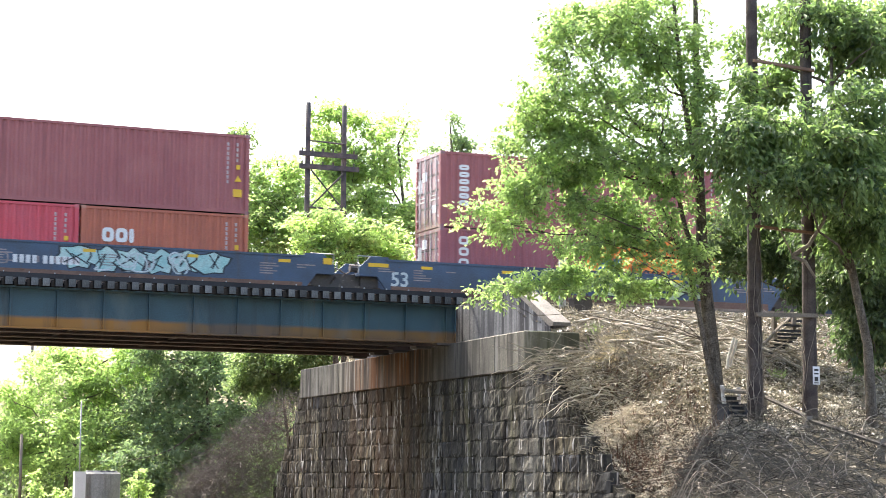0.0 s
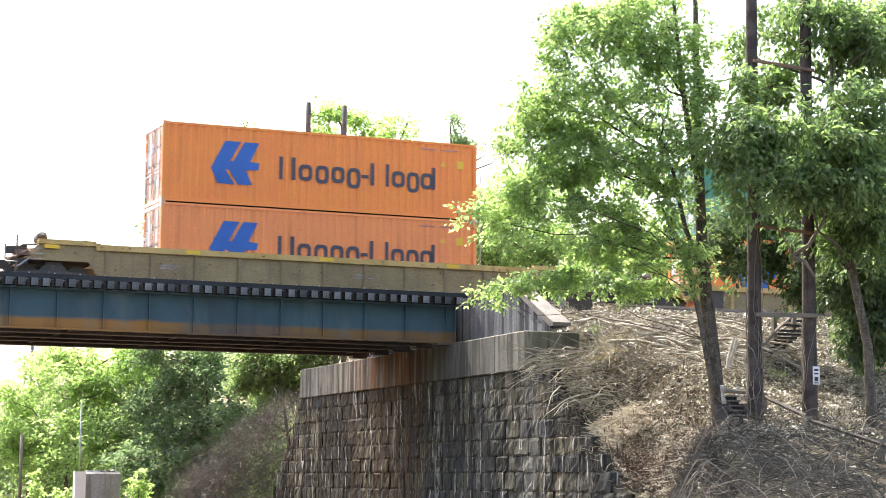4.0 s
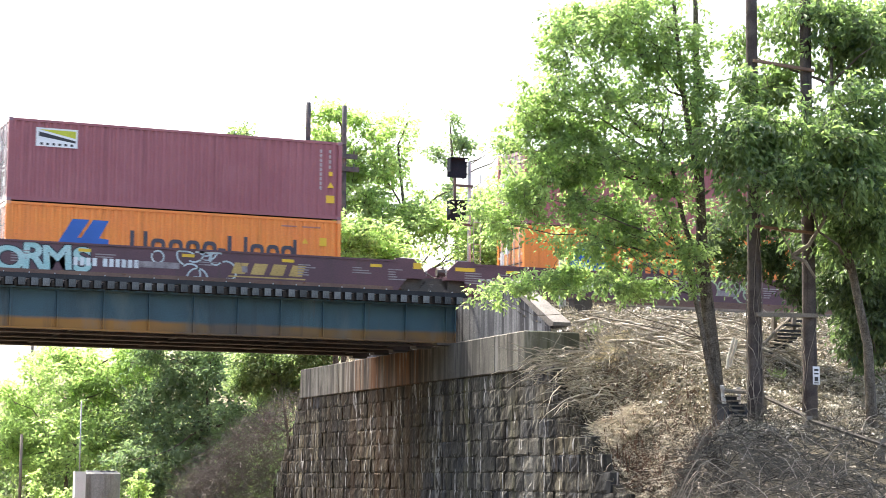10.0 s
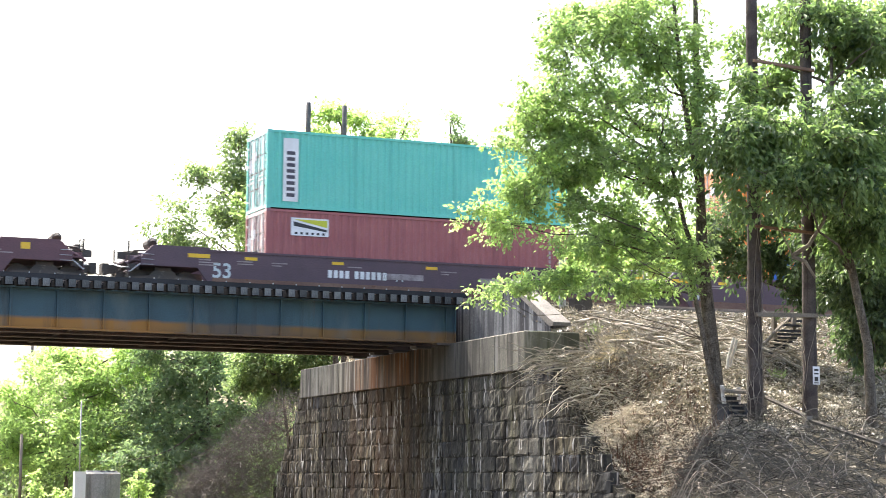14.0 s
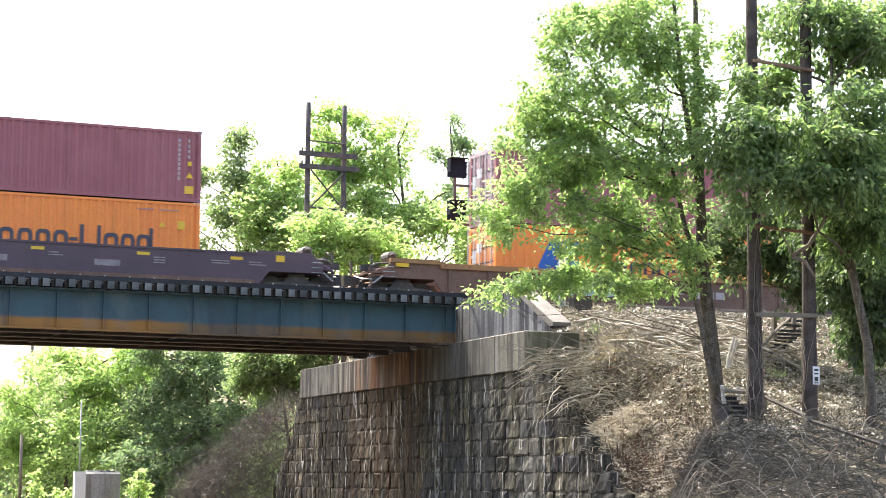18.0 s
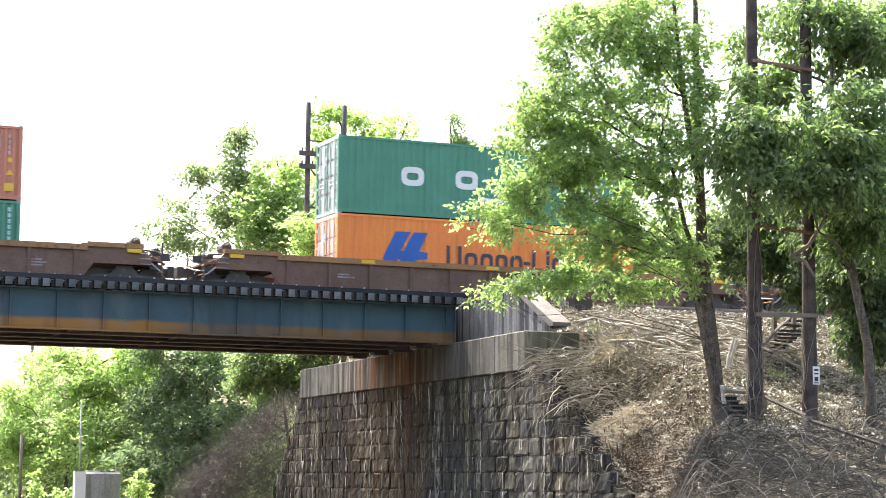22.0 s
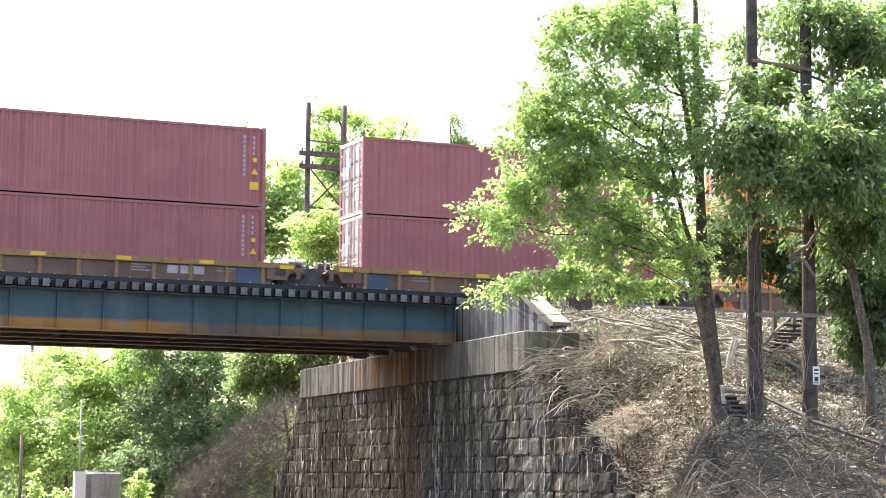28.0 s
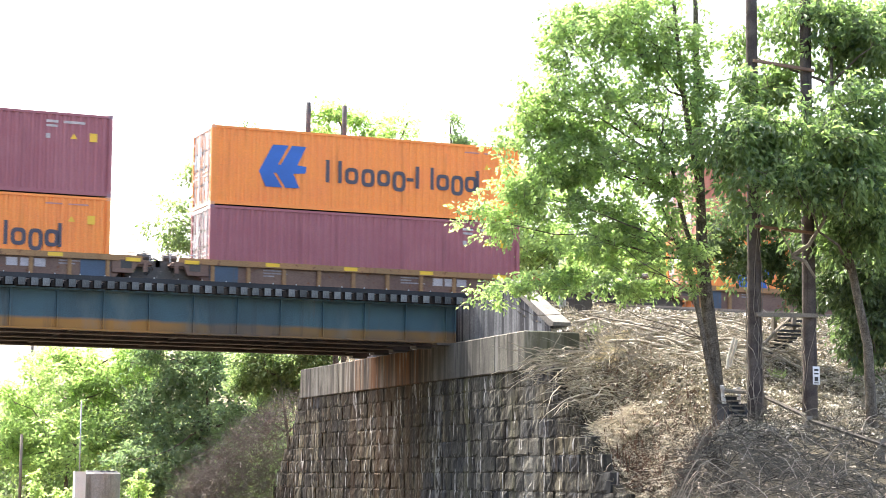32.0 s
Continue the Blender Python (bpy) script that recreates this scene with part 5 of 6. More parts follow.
def crown_tips(rnd, hull, count, gap, grain):
    """Twig ends through the rounded masses of a crown, thicker towards the skin, with gaps left open."""
    weights = [h[3] * h[5] for h in hull]
    out = []
    while len(out) < count:
        x, y, z, rx, ry, rz = rnd.choices(hull, weights)[0]
        d = Vector((rnd.gauss(0, 1), rnd.gauss(0, 1), rnd.gauss(0, 1))).normalized() * (rnd.random() ** 0.42 * (1.05 if rnd.random() < 0.72 else rnd.uniform(1.05, 1.5)))
        p = Vector((x + d.x * rx, y + d.y * ry, z + d.z * rz))
        if noise.noise(p * grain) > gap + 0.25 * rnd.random():
            out.append(p)
    return out


def grow(tree, stems, hull, tips, leaves, size, mat, seed, spray=0.45, droop=0.3, gap=-0.3, grain=0.9, limbs=14, thick=0.05, flat=0.45, width=0.46):
    """Limbs from the stems into the crown, twigs from the limbs, and a spray of leaves along every twig."""
    rnd, rng = random.Random(seed), np.random.default_rng(seed)
    ends = crown_tips(rnd, hull, tips, gap, grain)
    wood = [Vector(p) for s in stems for a, b in zip(s, s[1:]) for p in (Vector(a), Vector(a).lerp(Vector(b), 0.5), Vector(b))]
    leaders, rest = [ends[0]], ends[1:]
    while len(leaders) < limbs:
        best = max(rest[:400], key=lambda p: min((p - q).length for q in leaders))
        leaders.append(best)
        rest.remove(best)
    nodes, owner, meshes = np.zeros((tips * 3 + limbs * 14, 3)), [], [bmesh.new() for _ in range(limbs)]
    for k, e in enumerate(leaders):
        low = [p for p in wood if p.z < e.z - 0.35 * math.hypot(p.x - e.x, p.y - e.y)] or [min(wood, key=lambda p: p.z)]
        s = min(low, key=lambda p: (p - e).length)
        pts = wiggle(s, e, 6, 0.05 * (e - s).length, rnd)
        tube(meshes[k], pts, [thick * (1 - 0.14 * i) for i in range(7)], 5)
        for a, b in zip(pts, pts[1:]):
            for p in (a, a.lerp(b, 0.5)):
                nodes[len(owner)] = p
                owner.append(k)
    far = np.array([tuple(p) for p in rest])
    near = np.min(np.linalg.norm(far[:, None] - nodes[None, :len(owner)], axis=2), axis=1)
    heads, ways = [], []
    for j in np.argsort(near):
        e = rest[j]
        m = len(owner)
        d = np.linalg.norm(nodes[:m] - far[j], axis=1) + 0.6 * np.maximum(0, nodes[:m, 2] - e.z)
        i = int(np.argmin(d))
        s, k = Vector(nodes[i]), owner[i]
        mid = s.lerp(e, 0.55) + Vector((rnd.uniform(-1, 1), rnd.uniform(-1, 1), rnd.uniform(-0.2, 1))) * 0.08 * (e - s).length
        r = 0.14 * thick + 0.003 + 0.008 * min(1, (e - s).length)
        tube(meshes[k], [s, mid, e], [r, 0.75 * r, 0.4 * r], 3, False)
        for p in (mid, e):
            nodes[len(owner)] = p
            owner.append(k)
        heads.append(tuple(e)), ways.append(tuple((e - s).normalized() if (e - s).length > 1e-4 else (0, 0, 1)))
    for bm in meshes:
        part("branch", bm, BARK, tree)
    heads, ways = np.repeat(np.array(heads), leaves, 0), np.array(ways)
    ways = ways + rng.normal(size=ways.shape) * 0.45 + np.array([0, 0, -droop])
    ways = np.repeat(ways / np.linalg.norm(ways, axis=1)[:, None], leaves, 0)
    n = len(heads)
    along = rng.random(n)[:, None]
    off = rng.normal(size=(n, 3)) * spray * np.array([0.26, 0.26, 0.16])
    c = heads + ways * spray * (along - 0.35) + off + np.array([0, 0, -droop * 0.3 * spray]) * along ** 2
    axis = ways * 0.6 + off / spray * 2.2 + rng.normal(size=(n, 3)) * 0.3 + np.array([0, 0, -droop])
    crown = raw_mesh("crown", leaf_blades(rng, c, axis, size, flat, width), leaf_faces(n), mat)
    part("crown", crown, mat, tree)


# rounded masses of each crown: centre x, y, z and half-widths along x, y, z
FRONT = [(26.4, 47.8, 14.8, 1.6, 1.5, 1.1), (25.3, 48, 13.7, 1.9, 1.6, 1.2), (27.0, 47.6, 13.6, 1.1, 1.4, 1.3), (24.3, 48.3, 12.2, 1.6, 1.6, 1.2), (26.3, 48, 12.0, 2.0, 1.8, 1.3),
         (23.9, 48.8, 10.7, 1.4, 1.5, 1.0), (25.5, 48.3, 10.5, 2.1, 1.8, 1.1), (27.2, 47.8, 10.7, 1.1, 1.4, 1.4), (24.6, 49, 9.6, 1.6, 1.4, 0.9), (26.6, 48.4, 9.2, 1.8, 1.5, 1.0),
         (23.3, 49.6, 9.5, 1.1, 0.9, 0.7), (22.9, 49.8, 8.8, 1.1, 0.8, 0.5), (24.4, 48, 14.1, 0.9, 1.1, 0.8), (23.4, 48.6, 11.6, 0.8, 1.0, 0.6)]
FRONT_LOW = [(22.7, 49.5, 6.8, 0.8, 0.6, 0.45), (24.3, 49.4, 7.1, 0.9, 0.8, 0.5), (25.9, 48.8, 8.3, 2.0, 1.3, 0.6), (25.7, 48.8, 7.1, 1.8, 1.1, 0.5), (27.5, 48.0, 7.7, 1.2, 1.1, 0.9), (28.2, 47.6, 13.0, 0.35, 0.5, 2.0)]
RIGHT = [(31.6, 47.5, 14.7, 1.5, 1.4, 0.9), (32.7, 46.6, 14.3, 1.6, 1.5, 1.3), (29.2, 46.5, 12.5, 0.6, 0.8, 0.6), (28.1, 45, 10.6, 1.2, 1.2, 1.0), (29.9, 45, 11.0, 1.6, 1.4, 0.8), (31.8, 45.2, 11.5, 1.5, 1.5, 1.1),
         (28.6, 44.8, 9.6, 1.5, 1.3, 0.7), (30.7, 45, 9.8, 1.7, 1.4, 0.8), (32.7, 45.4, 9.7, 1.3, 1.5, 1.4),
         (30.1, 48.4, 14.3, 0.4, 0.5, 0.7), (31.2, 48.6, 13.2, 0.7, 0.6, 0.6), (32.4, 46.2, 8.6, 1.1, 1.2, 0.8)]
SLOPE = [(36.5, 51.5, 9.0, 1.7, 1.5, 1.4), (36.1, 52, 10.8, 1.9, 1.5, 1.4), (36.5, 51, 6.8, 1.1, 1.0, 0.8), (35.3, 52.5, 9.0, 1.3, 1.2, 1.1), (38.0, 50.6, 11.5, 1.8, 1.5, 2.0), (33.3, 54.5, 9.6, 1.1, 1, 1.1), (35.3, 54.5, 9.9, 1.5, 1.2, 1.4), (36.2, 54, 8.1, 1.2, 1.0, 0.9), (34.4, 55, 8.5, 0.9, 0.8, 0.5),
         (34.2, 48.5, 8.0, 1.3, 1.2, 1.0), (33.4, 48.5, 7.6, 0.8, 1.0, 0.9), (34.6, 48.5, 6.6, 1.0, 0.9, 0.8), (35.0, 49.3, 5.8, 1.1, 0.7, 0.6),
         # two mostly hidden masses, added to cast shade on the bank
         (36.2, 55.8, 12.3, 1.8, 1.3, 1.2), (38.6, 55.0, 11.8, 1.8, 1.3, 1.5)]

tree = thing("tree", pose(0, 0, 0), "leafy green tree with a bare leaning trunk on the bank", "tree")
STEM = [(28.95, 47.8, 2.6), (28.75, 47.8, 4.0), (28.58, 47.8, 5.55), (28.3, 47.8, 7.9), (28.23, 47.8, 10.3), (28.16, 47.8, 12.7), (28.14, 47.8, 15.1), (28.1, 47.8, 16.4)]
LEADER = [(28.25, 47.8, 9.8), (27.85, 47.75, 11.57), (27.56, 47.7, 13.3), (27.35, 47.65, 15.1), (27.2, 47.6, 16.0)]
SIDE = [(28.55, 47.8, 5.7), (28.36, 47.95, 7.4), (27.84, 48, 8.9), (27.5, 48, 10.3), (27.0, 48.1, 11.4)]
LOW = [(28.8, 47.75, 3.6), (28.38, 47.6, 4.75), (28.1, 47.6, 6.16), (27.8, 47.7, 7.56), (27.3, 47.8, 8.65), (26.9, 47.9, 9.7)]
part("trunk", tubes((STEM, [0.25, 0.22, 0.2, 0.17, 0.13, 0.1, 0.07, 0.04]), sides=12), BARK, tree, smooth=True)
part("stem", tubes((LEADER, [0.1, 0.085, 0.07, 0.05, 0.025]), sides=9), BARK, tree, smooth=True)
part("stem", tubes((SIDE, [0.1, 0.08, 0.065, 0.05, 0.025]), sides=8), BARK, tree, smooth=True)
part("stem", tubes((LOW, [0.1, 0.085, 0.07, 0.06, 0.04, 0.02]), sides=8), BARK, tree, smooth=True)
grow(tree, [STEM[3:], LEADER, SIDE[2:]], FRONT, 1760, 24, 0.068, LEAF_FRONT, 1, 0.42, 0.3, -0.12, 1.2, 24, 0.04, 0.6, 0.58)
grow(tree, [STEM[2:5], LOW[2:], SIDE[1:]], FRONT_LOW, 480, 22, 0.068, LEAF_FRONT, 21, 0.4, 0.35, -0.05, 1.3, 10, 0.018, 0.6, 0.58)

tree = thing("tree", pose(0, 0, 0), "dense dark green tree with drooping leaves beside the poles", "tree")
STEM = [(33.05, 46.6, 2.4), (33.0, 46.6, 4.0), (32.93, 46.6, 5.56), (32.63, 46.6, 6.83), (32.31, 46.6, 8.26), (31.94, 46.6, 9.69), (31.87, 46.6, 11.95), (31.85, 46.6, 13.9)]
part("trunk", tubes((STEM, [0.18, 0.155, 0.135, 0.12, 0.11, 0.09, 0.07, 0.04]), sides=12), BARK, tree, smooth=True)
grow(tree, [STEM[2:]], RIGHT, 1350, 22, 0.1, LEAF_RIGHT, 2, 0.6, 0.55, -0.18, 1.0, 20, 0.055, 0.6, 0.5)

tree = thing("tree", pose(0, 0, 0), "green tree with leaves coloured dark as in shade, hanging over the bank below the track", "tree")
STEM = [(38.0, 54.6, 5.2), (37.9, 54.4, 7.6), (37.6, 53.6, 9.5), (37.2, 52.8, 11.5)]
part("trunk", tubes((STEM, [0.24, 0.19, 0.14, 0.06]), sides=10), BARK, tree, smooth=True)
grow(tree, [STEM[1:]], SLOPE, 1750, 26, 0.1, LEAF_DEEP_SHADE, 12, 0.6, 0.55, -0.3, 0.8, 9, 0.05, 0.6, 0.5)

for seed, mat, hull, stem, tips, gap, size, lab in (
        (3, LEAF_FAR, [(26.7, 86, 16.9, 0.7, 0.9, 1.0), (24.8, 86, 15.3, 0.9, 0.9, 0.5), (23.3, 86, 13.8, 0.6, 0.7, 0.4), (22.6, 86, 12.9, 0.6, 0.6, 0.3), (26.3, 86, 15.2, 0.8, 1, 0.9), (25.4, 86, 13.8, 1.2, 1.2, 0.8),
                       (24.3, 86, 12.4, 1.5, 1.2, 0.7), (27.1, 86, 13.3, 1.0, 1.2, 1.4)], [(31.9, 84.5, -0.3), (31.0, 85.2, 8.0), (27.2, 86.0, 11.4), (26.6, 86, 16.6)], 560, -0.12, 0.1, "dark green tree with open ragged branches behind the track"),
        (4, LEAF_BACK, [(27.9, 84, 15.2, 1.2, 1.2, 0.9), (27.3, 84, 13.7, 1.4, 1.3, 1.0), (27.5, 83.5, 12.5, 1.6, 1.3, 1.0), (28.8, 83, 13.0, 1.3, 1.3, 1.2)], [(32.6, 84.4, -0.3), (31.0, 84.2, 9.0), (28.3, 84, 14.8)], 680, -0.3, 0.115, "sunlit yellow-green tree behind the track"),
        (5, LEAF_BACK, [(31.7, 88, 18.7, 0.9, 1, 0.9), (33.1, 88, 19.0, 0.5, 0.7, 0.6), (32.0, 88, 16.4, 1.3, 1.2, 1.3), (31.6, 86, 14.0, 1.6, 1.2, 1.2)], [(32.0, 86.5, -0.3), (32.0, 86.5, 11.0), (32.1, 87.5, 18.4)], 780, -0.22, 0.11, "bright green tree behind the line poles"),
        (6, LEAF_BACK, [(34.5, 87, 18.1, 1.4, 1.2, 0.9), (33.8, 87, 16.4, 1.4, 1.4, 1.2), (34.3, 86, 14.3, 2.0, 1.5, 1.3), (35.5, 84, 13.1, 2.0, 1.4, 1.1), (36.9, 82, 13.5, 1.7, 1.3, 1.5), (39.2, 82, 14.4, 2.0, 1.5, 1.7)],
         [(35.0, 85.5, -0.3), (34.9, 85.5, 11.0), (34.6, 86.5, 17.5)], 1150, -0.22, 0.11, "light green tree with a ragged top behind the signal"),
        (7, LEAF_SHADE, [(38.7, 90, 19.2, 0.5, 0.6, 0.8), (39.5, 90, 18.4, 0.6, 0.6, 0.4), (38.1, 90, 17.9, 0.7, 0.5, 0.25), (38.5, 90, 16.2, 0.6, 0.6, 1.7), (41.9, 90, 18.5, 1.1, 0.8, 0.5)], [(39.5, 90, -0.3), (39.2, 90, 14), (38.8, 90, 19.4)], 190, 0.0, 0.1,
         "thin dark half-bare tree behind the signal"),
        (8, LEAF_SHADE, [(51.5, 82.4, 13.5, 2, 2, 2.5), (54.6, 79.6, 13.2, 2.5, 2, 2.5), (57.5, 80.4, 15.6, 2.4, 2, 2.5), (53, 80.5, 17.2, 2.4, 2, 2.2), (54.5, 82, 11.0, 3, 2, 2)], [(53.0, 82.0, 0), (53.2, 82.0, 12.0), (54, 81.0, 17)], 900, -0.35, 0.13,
         "green trees with shade-coloured leaves behind the bank")):
    tree = thing("tree", pose(0, 0, 0), lab, "tree", "trees behind the track")
    part("trunk", tubes((stem, [0.18, 0.14, 0.1, 0.05] if len(stem) == 4 else [0.17, 0.12, 0.05]), sides=8), BARK, tree, smooth=True)
    grow(tree, [stem[1:]], hull, int(tips * 0.85), 17, size, mat, seed, 0.7, 0.2, gap, 0.9, 9, 0.055, 0.7, 0.55)
# The sunlit and shaded looks here come from different leaf colours.
for seed, mat, hull, stem, tips, lab in (
        (17, LEAF_BACK, [(23.0, 108, 7.5, 1.5, 1.8, 1.5), (21.0, 108, 5.6, 1.7, 1.6, 1.1), (21.5, 107, 3.4, 2.4, 1.8, 1.7), (24.4, 106, 6.7, 2.2, 2, 2.0), (26.5, 105, 7.9, 2.0, 1.6, 1.5), (24.8, 104, 3.6, 2.7, 2, 1.9)],
         [(23.5, 106.5, -0.3), (23.8, 106.5, 3.5), (24.2, 106, 7.5)], 1500, "sunlit green tree beyond the bridge"),
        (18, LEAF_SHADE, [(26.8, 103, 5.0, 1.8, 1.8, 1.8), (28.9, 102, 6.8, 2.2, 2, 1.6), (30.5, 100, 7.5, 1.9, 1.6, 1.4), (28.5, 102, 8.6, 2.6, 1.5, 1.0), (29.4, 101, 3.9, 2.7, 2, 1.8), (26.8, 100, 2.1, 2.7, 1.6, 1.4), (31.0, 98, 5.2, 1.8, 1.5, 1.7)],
         [(29.53, 100, -0.3), (29.57, 100, 4.42), (29.5, 100.5, 7.2)], 1700, "green tree with leaves coloured as in shade, beyond the bridge"),
        (19, LEAF_FAR, [(30.2, 93, 7.6, 1.5, 1.3, 0.9), (31.4, 92, 7.5, 1.5, 1, 0.7), (32.8, 92, 7.8, 1.5, 1.2, 0.7), (30.1, 94, 6.4, 1.2, 1, 1.0), (32.0, 93, 6.2, 1.6, 1, 1.0)], [(32.4, 94.5, -0.3), (32.0, 94.4, 4.0), (31.2, 93.8, 7.6)], 760, "bright green tree behind the stone wall")):
    tree = thing("tree", pose(0, 0, 0), lab, "tree", "trees beyond the bridge")
    part("trunk", tubes((stem, [0.13, 0.09, 0.04]), sides=8), BARK, tree, smooth=True)
    grow(tree, [stem[1:]], hull, int(tips * 1.15), 19, 0.105, mat, seed, 0.75, 0.25, -0.2, 0.8, 10, 0.06, 0.7, 0.55)

for seed, x, hull in ((51, 38.6, [(37.3, 81, 11.9, 2.0, 1.2, 1.0), (40.1, 81, 12.0, 2.0, 1.2, 1.3)]), (52, 44.4, [(43.2, 81, 12.3, 2.3, 1.3, 1.3), (46.3, 81, 12.4, 2.3, 1.3, 1.5)]), (53, 50.0, [(50.1, 81, 12.7, 2.8, 1.4, 1.7)])):
    tree = thing("tree", pose(0, 0, 0), "low sunlit green tree along the far side of the track", "tree", "trees behind the track")
    stem = [(x, 81.4, bank(x, 81.4) - 0.2), (x + 0.1, 81.2, 8.8), (x, 81.0, 12.2)]
    part("trunk", tubes((stem, [0.12, 0.09, 0.04]), sides=8), BARK, tree, smooth=True)
    grow(tree, [stem], hull, 520, 17, 0.11, LEAF_BACK, seed, 0.7, 0.2, -0.3, 0.9, 8, 0.05, 0.7, 0.55)
bush = thing("bush", pose(0, 0, 0), "sunlit bright green bush round the foot of the line poles", "bush", "trees behind the track")
stem = [(28.2, 75.3, 7.4), (28.2, 75.2, 9.0), (28.0, 75.1, 11.0)]
part("trunk", tubes((stem, [0.1, 0.08, 0.04]), sides=8), BARK, bush, smooth=True)
grow(bush, [stem], [(26.9, 75, 11.6, 1.5, 0.8, 0.9), (28.6, 75, 11.4, 1.7, 0.8, 0.8), (27.6, 75, 10.6, 2.2, 0.8, 0.8), (29.9, 75.2, 10.9, 1.2, 0.8, 1.0)], 520, 17, 0.1, LEAF_BACK, 41, 0.6, 0.2, -0.25, 1.0, 8, 0.04, 0.7, 0.55)

# young plants in the sun before the far trees
for seed, x, y, h, n in ((31, 23.05, 89, 2.2, 44), (32, 19.7, 95, 1.9, 34), (33, 20.4, 93, 1.3, 24)):
    plant = thing("young_plant", pose(0, 0, 0), "bright yellow-green young plant in the sun", "plant", "young plants")
    stem = [(x, y, -0.05), (x + 0.05, y, h * 0.5), (x, y, h * 0.9)]
    part("stalk", tubes((stem, [0.03, 0.02, 0.012]), sides=5), BARK, plant)
    grow(plant, [stem], [(x, y, h * 0.62, 0.5, 0.4, h * 0.4)], n, 14, 0.1, LEAF_BACK, seed, 0.3, 0.2, -0.6, 1.0, 4, 0.012)

# a far belt of woods that closes the view below and behind the bridge
rng = np.random.default_rng(30)
belt = [(x, 118 + 6 * math.sin(x * 0.7), z, 2.6) for x in range(16, 62, 3) for z in (0.8, 3.2)]
belt_low = [(lx + random.uniform(-1, 1), ly + random.uniform(-2, 2), lz + random.uniform(-0.5, 0.6), lr) for lx, ly, lz, lr in belt]
v, f = leaf_cloud(rng, belt_low, 260, 0.2)
tagged(new("far_woods", raw_mesh("far_woods", v, f, LEAF_FAR)), "belt of green woods beyond the bridge", "woods", kind="stuff")


# ---- brush and litter on the bank ----
def twig_cloud(rng, n, place, length, r, lean=0.6, mat=TWIG):
    """Many thin three-sided bent sticks in one mesh. place(rng) gives a foot point."""
    verts, faces = [], []
    for _ in range(n):
        p = np.array(place(rng))
        d = rng.normal(size=3) * np.array([1, 1, lean])
        d /= np.linalg.norm(d)
        ln, rr = length * rng.uniform(0.4, 1.5), r * rng.uniform(0.5, 1.5)
        u = np.cross(d, [0.3, 0.2, 1.0])
        u /= np.linalg.norm(u) + 1e-9
        w = np.cross(d, u)
        bend = rng.normal(size=3) * ln * 0.16
        base = len(verts)
        for k, t in enumerate((0.0, 0.35, 0.7, 1.0)):
            c = p + d * ln * t + bend * math.sin(t * 3.0)
            rad = rr * (1 - 0.7 * t)
            for a in (0, 2.094, 4.189):
                verts.append(tuple(c + rad * (math.cos(a) * u + math.sin(a) * w)))
        for k in range(3):
            for a in range(3):
                i, j = base + k * 3 + a, base + k * 3 + (a + 1) % 3
                faces.append((i, j, j + 3, i + 3))
    return verts, faces


def on_bank(x0, x1, y0, y1, lift):
    def place(rng):
        x, y = rng.uniform(x0, x1), rng.uniform(y0, y1)
        return x, y, bank_rough(x, y) + rng.uniform(0, lift)
    return place


rng = np.random.default_rng(41)
def brow_part(y0, y1, in0, in1, lift):
    def place(rng):
        y = rng.uniform(y0, y1)
        x = edge_x(y) + rng.uniform(in0, in1)
        return x, y, bank_rough(x, y) + rng.uniform(0, lift)
    return place


for n, place, ln, r, lean, mat, lab in (
        (800, on_bank(29.5, 33.6, 52, 59.5, 0.25), 0.7, 0.014, 0.25, TWIG, "heap of pale dead branches on the bank"),
        (800, on_bank(29, 42, 46, 61, 0.05), 0.45, 0.012, 0.25, TWIG, "scattered dead twigs on the slope"),
        (350, brow_part(51, 56.9, 0.5, 3.6, 0.2), 0.6, 0.013, 0.35, TWIG, "pale brush spilling over the edge by the wall"),
        (3200, brow_part(51.9, 52.8, -0.3, 1.5, 0.22), 0.32, 0.012, 0.12, THATCH, "pale flattened dry grass on the edge of the wing wall"),
        (1500, brow_part(48.5, 52.0, -0.3, 1.8, 0.12), 0.3, 0.009, 0.5, THATCH, "pale dry grass between the weed stalks"),
        (380, brow_part(49.6, 52.4, -0.3, 1.1, 0.15), 0.42, 0.012, 2.6, WEED, "dry brown weed stalks standing behind the wing wall"),
        (800, brow_part(46, 54.5, 0.6, 2.4, 0.1), 0.38, 0.011, 2.4, WEED, "dry red-brown weed stalks on the edge of the bank"),
        (700, brow_part(52.9, 56.9, 0.0, 2.6, 0.3), 0.7, 0.013, 0.25, TWIG, "pale dead stems thrown down behind the wing wall"),
        (2400, brow_part(40, 51.5, -0.05, 1.9, 0.12), 0.36, 0.01, 0.9, TWIG_SHADED, "tangled brush coloured dark as in shade, hanging over the edge of the bank"),
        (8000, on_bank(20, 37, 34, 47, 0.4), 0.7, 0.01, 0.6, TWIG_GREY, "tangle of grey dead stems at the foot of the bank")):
    vs, fs = twig_cloud(rng, n, place, ln, r, lean)
    tagged(new("dead_brush", raw_mesh("dead_brush", vs, fs, mat)), lab, "brush", kind="stuff")



def spill(rng):
    """Along the falling top of the wing wall, thickest near the bridge seat."""
    y = 56.8 - 8.0 * rng.random() ** 1.2
    return wall_x(y) + rng.uniform(0.0, 1.2), y, wing_top(y) + 0.15 * rng.normal()


